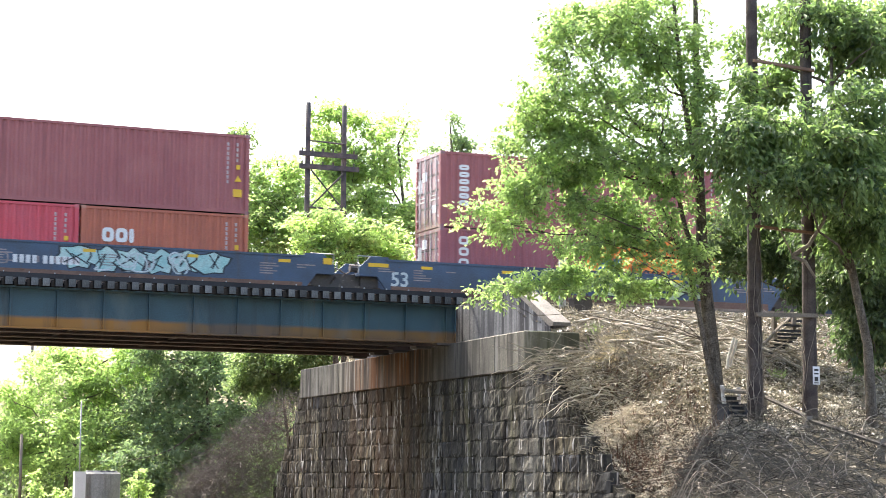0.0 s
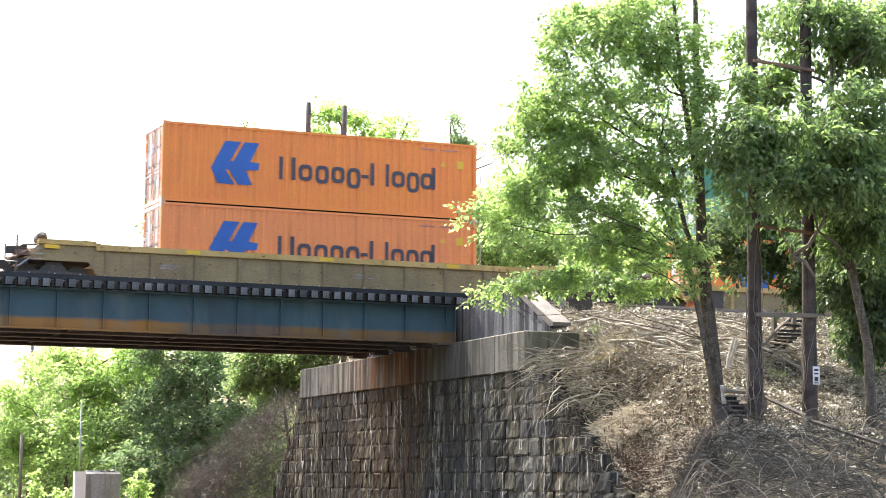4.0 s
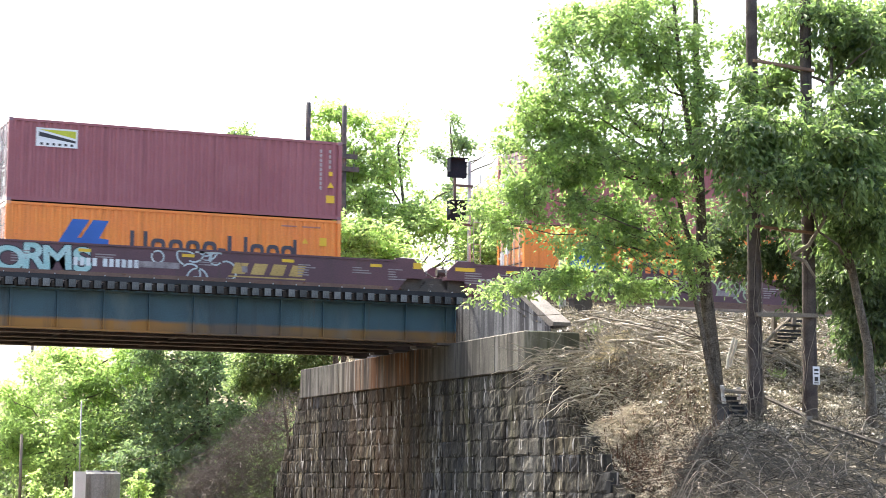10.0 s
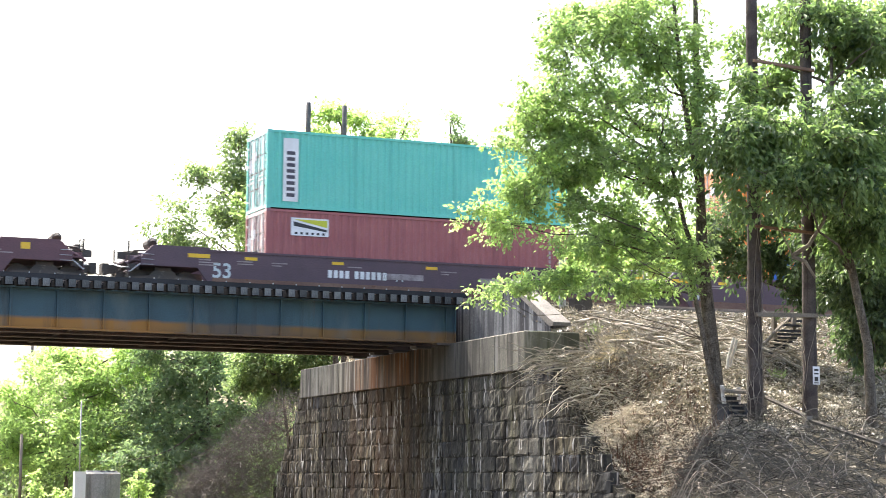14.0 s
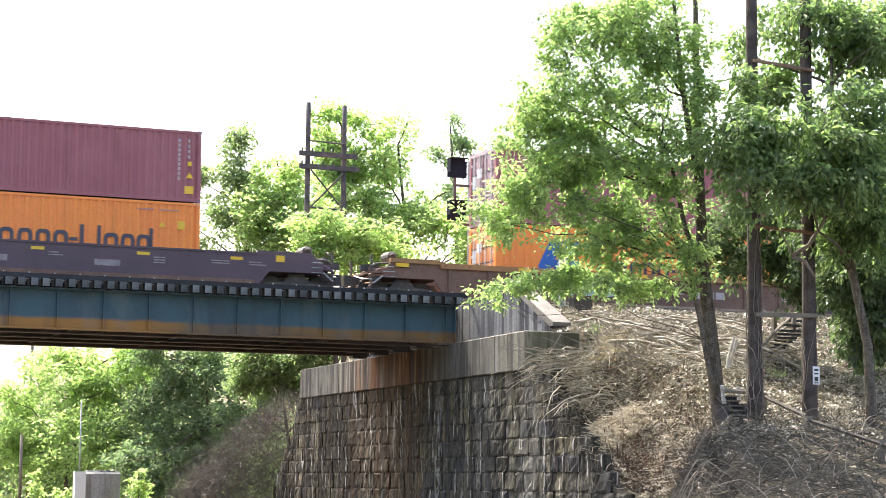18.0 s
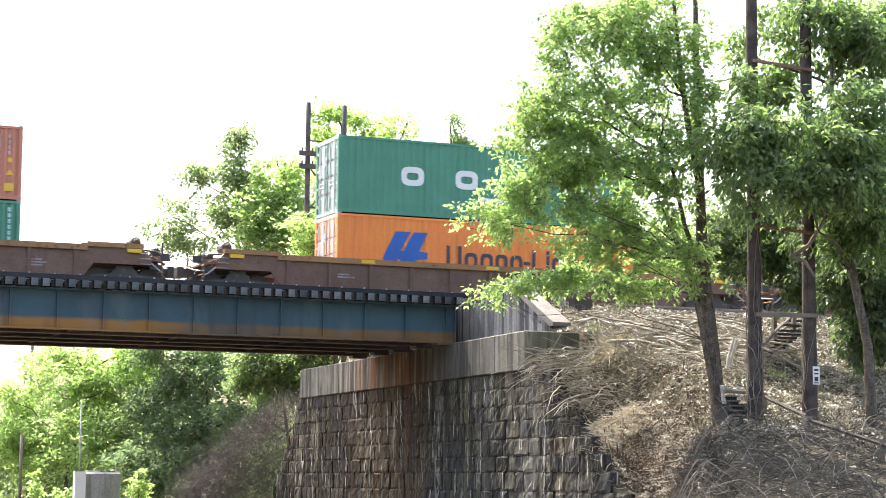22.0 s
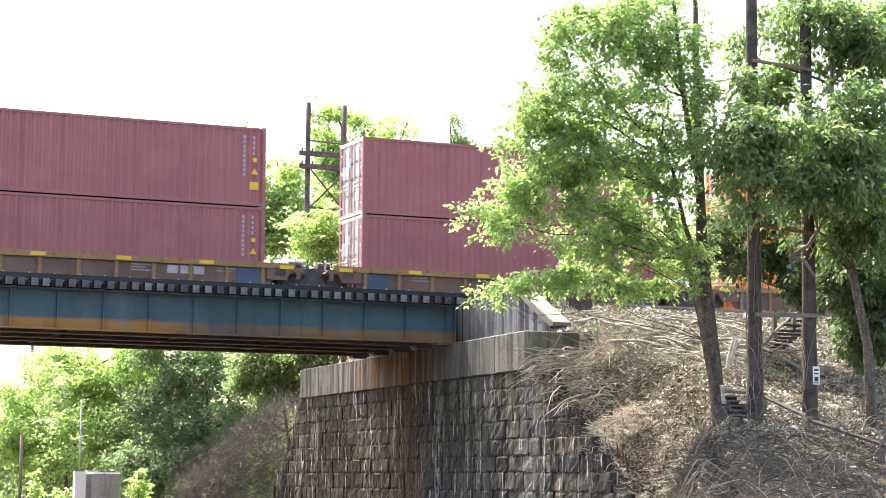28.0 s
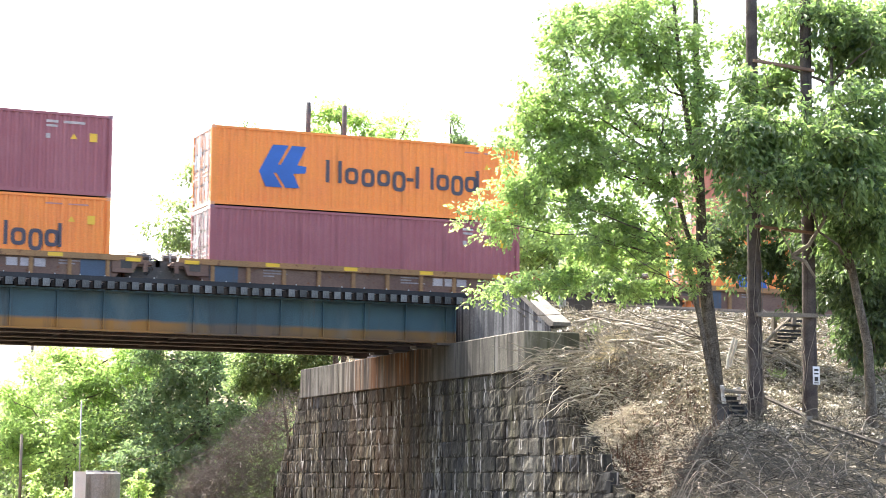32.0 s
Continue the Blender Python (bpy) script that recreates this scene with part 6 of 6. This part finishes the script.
for n, ln, r, lean, mat, lab in ((500, 0.42, 0.01, 0.8, SCRUB, "dark dead brush spilling over the wing wall"), (450, 0.55, 0.011, 0.4, TWIG, "pale dry stems spilling over the wing wall")):
    vs, fs = twig_cloud(rng, n, spill, ln, r, lean)
    tagged(new("spilling_brush", raw_mesh("spilling_brush", vs, fs, mat)), lab, "brush", kind="stuff")

rb = random.Random(63)
for _ in range(70):
    x, y = rb.uniform(29.4, 35.0), rb.uniform(53.5, 59.8)
    a, ln, r = rb.gauss(-0.75, 0.6), rb.uniform(1.4, 4.4), rb.uniform(0.018, 0.055)
    bm, pts = bmesh.new(), []
    for k in range(6):
        px_, py_ = x + ln * k / 5 * math.cos(a), y + ln * k / 5 * math.sin(a)
        pts.append((px_, py_ + rb.uniform(-0.06, 0.06), bank_rough(px_, py_) + 0.2 + 0.12 * math.sin(k) + rb.uniform(0, 0.05)))
    tube(bm, pts, [r, r * 0.9, r * 0.75, r * 0.6, r * 0.45, r * 0.25], 6)
    for _ in range(5):
        p = Vector(rb.choice(pts[1:5]))
        e = p + Vector((rb.uniform(-0.1, 0.7), rb.uniform(-0.7, 0.4), rb.uniform(0.0, 0.35)))
        tube(bm, wiggle(p, e, 3, 0.08, rb), [r * 0.4, r * 0.35, r * 0.25, r * 0.12], 4)
    tagged(new("fallen_bough", mesh_of("fallen_bough", bm, BOUGH)), "pale bare fallen bough lying on the bank", "branch", "fallen boughs")
hang = bmesh.new()
for _ in range(170):
    y = rb.uniform(53.0, 56.7)
    x, z = wall_x(y) + rb.uniform(0.0, 2.8), wing_top(y) + rb.uniform(0.1, 0.9)
    a, pts, ln = rb.choice((rb.gauss(3.3, 0.6), rb.uniform(0, 6.3))), [], rb.uniform(0.08, 0.34)
    dip, r = rb.uniform(-0.06, 0.16), rb.choice((0.01, 0.013, 0.018, 0.03))
    for k in range(8):
        pts.append((x, min(y, 56.75), z))
        x, y, z, a = x + ln * math.cos(a), y + ln * 0.5 * math.sin(a), z - dip * 0.28 * k + rb.uniform(-0.04, 0.06), a + rb.gauss(0, 0.2)
    tube(hang, pts, [r * (1 - 0.1 * k) for k in range(8)], 4)
tagged(new("overhanging_brush", mesh_of("overhanging_brush", hang, BOUGH)), "pale bare boughs hanging over the top of the stone wall", "brush", kind="stuff")
vb = bmesh.new()
for _ in range(150):
    x, y, a = rb.uniform(22, 35), rb.uniform(35, 47), rb.uniform(0, 6.3)
    turn, pts = rb.gauss(0, 0.16), []
    h0 = rb.uniform(0.1, 0.6)
    for k in range(9):
        pts.append((x, y, bank_rough(x, y) + h0 + 0.35 * math.sin(k * 0.4)))
        x, y, a = x + 0.2 * math.cos(a), y + 0.2 * math.sin(a), a + turn + rb.gauss(0, 0.2)
    r = rb.uniform(0.006, 0.016)
    tube(vb, pts, [r * (1 - 0.08 * k) for k in range(9)], 4)
tagged(new("tangled_vines", mesh_of("tangled_vines", vb, VINE)), "long pale dead vines looping over the grey brush", "vines", kind="stuff")
n = 125000
xy = np.stack([rng.uniform(25, 46, n), rng.uniform(45, 61.5, n)], 1)
ctr = np.array([(x, y, bank_rough(x, y) + 0.03) for x, y in xy])
ctr = ctr[(ctr[:, 2] > 0.3) & (ctr[:, 0] > np.array([edge_x(q) for q in ctr[:, 1]]) + rng.uniform(0.0, 0.9, n))]
n = len(ctr)
ax = rng.normal(size=(n, 3)) * np.array([1, 1, 0.6])
ax /= np.linalg.norm(ax, axis=1)[:, None]
up = rng.normal(size=(n, 3)) * 0.8 + np.array([0, 0, 1.0])
sd = np.cross(ax, up)
sd /= np.linalg.norm(sd, axis=1)[:, None]
s = 0.025 + 0.06 * rng.random(n)[:, None] ** 2
lv = np.stack([ctr - ax * s, ctr + sd * s * 0.5, ctr + ax * s, ctr - sd * s * 0.5], 1).reshape(-1, 3)
lf = np.arange(n * 4).reshape(-1, 4)
tagged(new("leaf_litter", raw_mesh("leaf_litter", lv, lf, LITTER)), "dry fallen leaves strewn over the bank", "leaf litter", kind="stuff")


def straw_tuft(name, places, n, size, mat, lab, cat):
    verts, faces = [], []
    for (cx, cy, cz, spread) in places:
        for _ in range(n):
            x, y = cx + rng.normal() * spread, cy + rng.normal() * spread
            z = max(cz - 0.1, bank_rough(x, y)) if cz is None else bank_rough(x, y)
            dx, dy, h = rng.normal() * 0.25 * size, rng.normal() * 0.25 * size, size * rng.uniform(0.5, 1.2)
            b = len(verts)
            verts += [(x - 0.005, y, z), (x + 0.005, y, z), (x + dx * 0.5 + 0.003, y + dy * 0.5, z + h * 0.7), (x + dx * 1.3, y + dy * 1.3, z + h)]
            faces.append((b, b + 1, b + 2, b + 3))
    tagged(new(name, raw_mesh(name, verts, faces, mat)), lab, cat, kind="stuff")


straw_tuft("dry_grass", [(29.9, 56.1, 0, 0.25), (29.4, 55.6, 0, 0.25), (29.0, 55.0, 0, 0.25), (29.4, 55.0, 0, 0.3), (30.3, 56.2, 0, 0.3), (31.5, 60.6, 0, 0.8)], 420, 0.17, STRAW, "pale dry grass on the bank", "dry grass")
straw_tuft("green_grass", [(29.75, 57.0, 0, 0.12), (33.5, 52.2, 0, 0.1), (37.5, 53.0, 0, 0.2), (21.5, 89, 0, 1.5), (24.5, 88, 0, 1.6)], 40, 0.3, LEAF_FAR, "tufts of green grass", "grass")

# bare grey scrub at the far side of the wall
def scrub(rng):
    """A sloping thicket, highest against the end of the wall."""
    u, t = rng.random(), rng.random() ** 0.8
    x = 25.2 + 5.0 * u + rng.normal() * 0.3
    top = 1.2 + 4.6 * u ** 0.8
    return x, 88.6 + 1.3 * rng.normal() - 0.4 * t, 0.1 + top * t


vs, fs = twig_cloud(np.random.default_rng(52), 8000, scrub, 0.75, 0.009, 0.9)
tagged(new("bare_scrub", raw_mesh("bare_scrub", vs, fs, SCRUB)), "bare grey-brown scrub beyond the end of the wall", "scrub", kind="stuff")


# ---- poles, steps, signs, signal ----
def pole_run(x, y, z0, z1, r0, r1, lean=0.0):
    n = 8
    return [(x + lean * i / n, y, z0 + (z1 - z0) * i / n) for i in range(n + 1)], [r0 + (r1 - r0) * i / n for i in range(n + 1)]


pair = thing("pole_frame", pose(0, 0, 0), "two dark timber poles joined by weathered bars", "utility pole")
PX = ((29.45, 46.95), (31.1, 46.75))
for px_, py_ in PX:
    part("pole", tubes(pole_run(px_, py_, bank(px_, py_) - 0.6, 16.5, 0.205, 0.15), sides=14), POLEWOOD, pair, smooth=True)
for z0, z1 in ((13.42, 13.25), (8.75, 8.62), (6.3, 6.32)):
    bm = bmesh.new()
    dx, dy = PX[1][0] - PX[0][0], PX[1][1] - PX[0][1]
    a, b = Vector((PX[0][0] - 0.05 * dx, PX[0][1] - 0.05 * dy - 0.23, z0)), Vector((PX[0][0] + 1.06 * dx, PX[0][1] + 1.06 * dy - 0.23, z1))
    h, t = Vector((0, 0, 0.038 if z0 > 7 else 0.055)), Vector((0, 0.05, 0))
    q = [bm.verts.new(p) for p in (a - h - t, a - h + t, a + h + t, a + h - t, b - h - t, b - h + t, b + h + t, b + h - t)]
    for fc in ((0, 1, 2, 3), (7, 6, 5, 4), (0, 4, 5, 1), (1, 5, 6, 2), (2, 6, 7, 3), (3, 7, 4, 0)):
        bm.faces.new([q[i] for i in fc])
    part("cross_bar", bm, GREYWOOD if z0 < 7 else CAR_RUST, pair)
rnd = random.Random(77)
for k, (px_, py_) in enumerate(PX):
    bm = bmesh.new()
    for j in range(10 if k == 0 else 3):
        a0, top, pts = rnd.uniform(2.6, 6.8), rnd.uniform(5.5, 12), []
        turn = 0.0
        for i in range(30):
            turn = 0.75 * turn + rnd.gauss(0.0, 0.13)
            a0 += turn
            pts.append((px_ + (0.205 + rnd.uniform(0, 0.05)) * math.cos(a0), py_ + (0.205 + rnd.uniform(0, 0.04)) * math.sin(a0), 3.0 + (top - 3.0) * i / 29))
        tube(bm, pts, rnd.uniform(0.007, 0.014), 4)
    tagged(new("climbing_vine", mesh_of("climbing_vine", bm, VINE)), "dry pale vine climbing a timber pole", "vine")
bm = bmesh.new()
tube(bm, [(30.2, 46.2, 7.9), (30.55, 45.9, 8.2), (31.0, 45.8, 8.9), (31.2, 45.8, 9.9), (31.25, 45.8, 10.6)], [0.07, 0.06, 0.045, 0.03, 0.02], 6)
tube(bm, [(30.2, 46.2, 7.9), (30.5, 46.0, 7.75), (30.75, 45.9, 7.3)], [0.06, 0.05, 0.03], 6)
tube(bm, [(31.0, 45.8, 8.9), (30.8, 45.8, 9.6), (30.65, 45.8, 10.3)], [0.03, 0.025, 0.02], 5)
tube(bm, [(30.2, 46.2, 7.95), (29.9, 46.3, 8.6), (29.7, 46.3, 9.4)], [0.025, 0.02, 0.015], 5)
tagged(new("broken_bough", mesh_of("broken_bough", bm, VINE, True)), "pale broken bough caught against the pole", "branch")

notice = thing("notice_sign", pose(31.15, 46.53, 4.66), "white notice with dark bars fixed to a pole", "sign")
part("plate", boxes((-0.11, -0.012, -0.25, 0.11, 0.0, 0.25)), PANEL_WHITE, notice)
part("notice_print", boxes((-0.07, -0.016, 0.12, 0.07, -0.013, 0.18), (-0.07, -0.016, 0.03, 0.07, -0.013, 0.07), (-0.06, -0.016, -0.16, 0.06, -0.013, -0.04), (-0.07, -0.016, -0.22, 0.07, -0.013, -0.19)), MARKBLACK, notice)

steps = thing("timber_steps", pose(0, 0, 0), "weathered timber steps with white handrails on the bank", "steps")
for i in range(6):
    y, z = 46.95 + 0.1 * i, 3.42 + 0.135 * i
    part("tread", boxes((28.68, y, z - 0.04, 29.22, y + 0.12, z)), GREYWOOD, steps)
    part("riser", boxes((28.7, y + 0.07, z - 0.17, 29.2, y + 0.1, z - 0.042)), TIMBER, steps)
for x in (28.62, 29.22):
    part("stringer", boxes((x, 47.05, 3.0, x + 0.05, 47.6, 3.85)), TIMBER, steps)
part("rail", tubes(([(28.6, 47.15, 4.2), (29.25, 47.15, 4.18)], 0.06), sides=6), GREYWOOD, steps)
part("handrail", tubes(([(28.6, 47.3, 4.35), (28.68, 47.35, 3.9), (28.85, 47.35, 3.5), (29.0, 47.3, 3.35)], 0.06), sides=8), RAILWHITE, steps, "peeling white handrail")
part("handrail", tubes(([(29.5, 47.9, 4.35), (29.52, 47.9, 3.75)], 0.055), sides=8), RAILWHITE, steps, "peeling white handrail")
part("handrail", tubes(([(30.4, 50.0, 5.0), (30.45, 50.0, 5.3), (30.62, 49.95, 5.9)], 0.05), sides=8), RAILWHITE, steps, "peeling white handrail")
part("handrail", tubes(([(30.52, 50.05, 5.05), (30.57, 50.0, 5.3), (30.72, 49.95, 5.85)], 0.05), sides=8), RAILWHITE, steps, "peeling white handrail")

stairs = thing("timber_stairs", pose(0, 0, 0), "dark timber stairs with grey posts on the bank", "steps")
for i in range(11):
    x, y = 34.1 + 0.53 * i, 54.0 + 0.57 * i
    z = max(bank(x, y), bank_rough(x, y)) + 0.26
    part("tread", boxes((x - 0.5, y - 0.12, z - 0.1, x + 0.5, y + 0.12, z - 0.04)), TIMBER, stairs)
for x, y, hgt in ((36.2, 56.5, 0.98), (38.4, 58.7, 0.7)):
    z = bank(x, y)
    part("post", boxes((x - 0.07, y - 0.07, z - 0.2, x + 0.07, y + 0.07, z + hgt)), GREYWOOD, stairs)
part("rail", tubes(([(33.3, 52.6, 5.95), (35.5, 55.1, 6.75), (37.8, 57.6, 7.5)], 0.05), sides=6), GREYWOOD, stairs)

fence = thing("timber_fence", pose(0, 0, 0), "grey weathered post and rail fence on the bank", "fence")
for a, b in (((30.3, 48.1, 4.17), (30.32, 45.8, 3.5)), ((30.25, 45.5, 3.38), (30.95, 43.2, 2.71)), ((30.95, 43.2, 2.71), (31.9, 41.6, 2.25))):
    part("rail", tubes(([a, b], 0.06), sides=6), OLDWOOD, fence)
for x, y, top in ((30.28, 47.9, 4.2), (30.25, 45.6, 3.5), (30.98, 43.3, 2.85)):
    z = bank(x, y)
    part("post", boxes((x - 0.09, y - 0.08, z - 0.3, x + 0.09, y + 0.08, top)), GREYWOOD, fence)

marker = thing("marker_post", pose(30.6, 61.2, 7.6), "grey metal marker posts beside the track", "post")
part("post", boxes((-0.07, -0.05, 0, 0.07, 0.05, 1.88)), STEEL_GREY, marker)
part("post", tubes(([(0.2, 0.1, 0), (0.2, 0.1, 2.05)], 0.04)), STEEL_GREY, marker)
tagged(new("rail_stack", mesh_of("rail_stack", boxes((31.6, 61.9, 7.78, 40.5, 62.05, 7.95), (31.2, 62.1, 7.78, 38.0, 62.25, 7.92)), RAIL)), "spare rails lying beside the track", "rail")
cab = thing("relay_box", pose(31.2, 60.9, 7.5), "small dark metal box beside the track", "box")
part("body", boxes((-0.35, -0.2, 0, 0.35, 0.2, 0.42)), STEEL_DARK, cab)
part("lid", boxes((-0.38, -0.23, 0.42, 0.38, 0.23, 0.47)), STEEL_DARK, cab)

far = thing("line_poles", pose(0, 0, 0), "old twin timber line poles with crossarms behind the track", "utility pole")
FP = ((26.5, 76.2), (28.08, 76.2))
for x, y in FP:
    part("pole", tubes(pole_run(x, y, 7.2, 17.1, 0.13, 0.1), sides=10), FARPOLE, far, smooth=True)
for z, x0, x1 in ((14.95, 26.07, 28.6), (14.42, 26.08, 28.68)):
    part("crossarm", boxes((x0, 75.98, z - 0.1, x1, 76.09, z + 0.1)), FARPOLE, far)
part("brace", tubes(([(26.55, 76.08, 15.5), (28.1, 76.08, 15.45)], 0.035), ([(26.55, 76.08, 12.7), (28.1, 76.08, 14.3)], 0.035), ([(28.05, 76.08, 12.7), (26.6, 76.08, 14.3)], 0.035),
                    ([(26.55, 76.08, 12.75), (28.1, 76.08, 12.7)], 0.04), sides=6), FARPOLE, far)
ins = bmesh.new()
for i in range(6):
    for z in (15.06, 14.53):
        tube(ins, [(26.2 + i * 0.45, 76.03, z), (26.2 + i * 0.45, 76.03, z + 0.12)], 0.035, 6)
part("insulators", ins, STEEL_DARK, far)

signal = thing("railway_signal", pose(31.9, 73.4, 7.6), "black hooded railway signal seen from behind on a mast", "signal")
part("mast", tubes(([(0.75, 0.3, 0), (0.75, 0.3, 7.1)], 0.08)), STEEL_GREY, signal)
for z in (6.75, 5.0):
    head = part("signal_head", boxes((-0.36, -0.05, z - 0.4, 0.4, 0.03, z + 0.38)), SIGNALBLACK, signal)
    part("hood", boxes((-0.3, -0.3, z + 0.36, 0.42, 0.0, z + 0.4), (-0.36, -0.3, z - 0.2, -0.32, -0.05, z + 0.36), (0.4, 0.0, z - 0.38, 0.5, 0.3, z + 0.3)), SIGNALBLACK, head)
part("bracket", boxes((-0.05, 0.03, 6.0, 0.8, 0.12, 6.1), (-0.05, 0.03, 4.4, 0.8, 0.12, 4.5), (-0.05, 0.02, 4.4, 0.05, 0.12, 7.1)), STEEL_DARK, signal)
lad = bmesh.new()
for x in (0.95, 1.25):
    tube(lad, [(x, 0.3, 0), (x, 0.3, 6.6)], 0.02, 5)
for i in range(20):
    tube(lad, [(0.95, 0.3, 0.4 + 0.3 * i), (1.25, 0.3, 0.4 + 0.3 * i)], 0.012, 4)
part("ladder", lad, STEEL_GREY, signal)

tank = thing("concrete_tank", pose(21.95, 91.5, 0), "round weathered concrete tank with a pale metal cabinet", "tank")
part("drum", tubes(([(0, 0, 0), (0, 0, 1.88), (0, 0, 1.95)], [0.88, 0.88, 0.82]), sides=28), TANK, tank, smooth=False)
part("lid", tubes(([(0, 0, 1.95), (0, 0, 2.03)], [0.75, 0.7]), sides=24), CONCRETE, tank)
part("cabinet", boxes((-1.4, -0.75, 0, -0.9, -0.35, 1.98)), WHITE, tank, "pale galvanised cabinet")
for x, y, z1, r in ((20.05, 100.8, 3.85, 0.075), (22.75, 99.5, 5.55, 0.035), (22.72, 112.0, 9.6, 0.09)):
    tagged(new("slim_pole", mesh_of("slim_pole", tubes(([(x, y, 0), (x, y, z1)], r)), {0.075: GREYWOOD, 0.035: STEEL_GREY, 0.09: FARPOLE}[r], True)), "slim pole standing among the far trees", "pole")


# ---- the stones of the wall ----
def stone_mesh(seed):
    """A unit block, rough-faced towards -y, with a drafted margin."""
    r = random.Random(seed)
    bm = bmesh.new()
    us, ws = (-0.5, -0.36, -0.1, 0.16, 0.38, 0.5), (-0.5, -0.34, 0.02, 0.36, 0.5)
    tilt = r.uniform(-0.03, 0.03)
    grid = []
    for b, w in enumerate(ws):
        row = []
        for a, u in enumerate(us):
            rim = a in (0, len(us) - 1) or b in (0, len(ws) - 1)
            corner = a in (0, len(us) - 1) and b in (0, len(ws) - 1)
            x, z = u + (0 if a in (0, len(us) - 1) else r.uniform(-0.06, 0.06)), w + (0 if b in (0, len(ws) - 1) else r.uniform(-0.08, 0.08))
            if corner:
                x, z = x * r.uniform(0.93, 1.0), z * r.uniform(0.9, 1.0)
            row.append(bm.verts.new((x, r.uniform(0.0, 0.018) if rim else -r.uniform(-0.012, 0.03) + tilt * w, z)))
        grid.append(row)
    for b in range(len(ws) - 1):
        for a in range(len(us) - 1):
            bm.faces.new((grid[b][a], grid[b][a + 1], grid[b + 1][a + 1], grid[b + 1][a]))
    o = [grid[0][0], grid[0][-1], grid[-1][-1], grid[-1][0]]
    e = [bm.verts.new((v.co.x, 0.3, v.co.z)) for v in o]
    rim = [grid[0], [row[-1] for row in grid], grid[-1][::-1], [row[0] for row in grid][::-1]]
    for k, run in enumerate(rim):
        bm.faces.new([e[k], e[(k + 1) % 4]] + run[::-1])
    return mesh_of("stone", bm, STONE)


def lay_stones():
    kinds = [stone_mesh(s) for s in range(16)]
    r = random.Random(9)
    heights = (0.56, 0.54, 0.6, 0.52, 0.55, 0.58, 0.5, 0.56, 0.52)
    z = 0.27
    for h in heights:
        y = 55.0 - max(0.0, 5.2 - (z + h)) / 0.76 + r.uniform(-0.3, 0.1)
        y_end = 82.35 + 1.05 * max(0.0, 5.1 - z)
        while y < y_end - 0.1:
            w = r.uniform(0.5, 1.25)
            w = min(w, y_end - y)
            if w < 0.3:
                break
            s = part("stone", r.choice(kinds), STONE, abutment)
            s.matrix_basis = Matrix.Translation((wall_x(y + w / 2) + 0.04 + r.uniform(-0.02, 0.025), y + w / 2, z + h / 2)) @ Matrix.Rotation(radians(-90) - math.atan(SKEW) + r.uniform(-0.03, 0.03), 4, "Z") @ Matrix.Rotation(r.uniform(-0.03, 0.03), 4, "X") @ Matrix.Diagonal((w - 0.008, 1, h - r.uniform(0.0, 0.014), 1))
            y += w
        z += h


lay_stones()


# ---- the train rolls by, at very nearly an even speed ----
def travelled(t):
    u = (t - 16) / 16
    return t * (13.479 - 0.0362 * u - 0.0228 * u ** 2 - 0.0165 * u ** 3 + 0.032 * u ** 4)


def motions():
    for ob, place in ROLLING:
        walk(ob, [(t, pose(place.x - travelled(t), place.y, place.z)) for t in (0, 4, 8, 12, 16, 20, 24, 28, 32)])


for ob in bpy.data.objects:
    if ob.parent and ob.name.split(".")[0] in SMALL:
        ob["kind"] = "stuff"
motions()
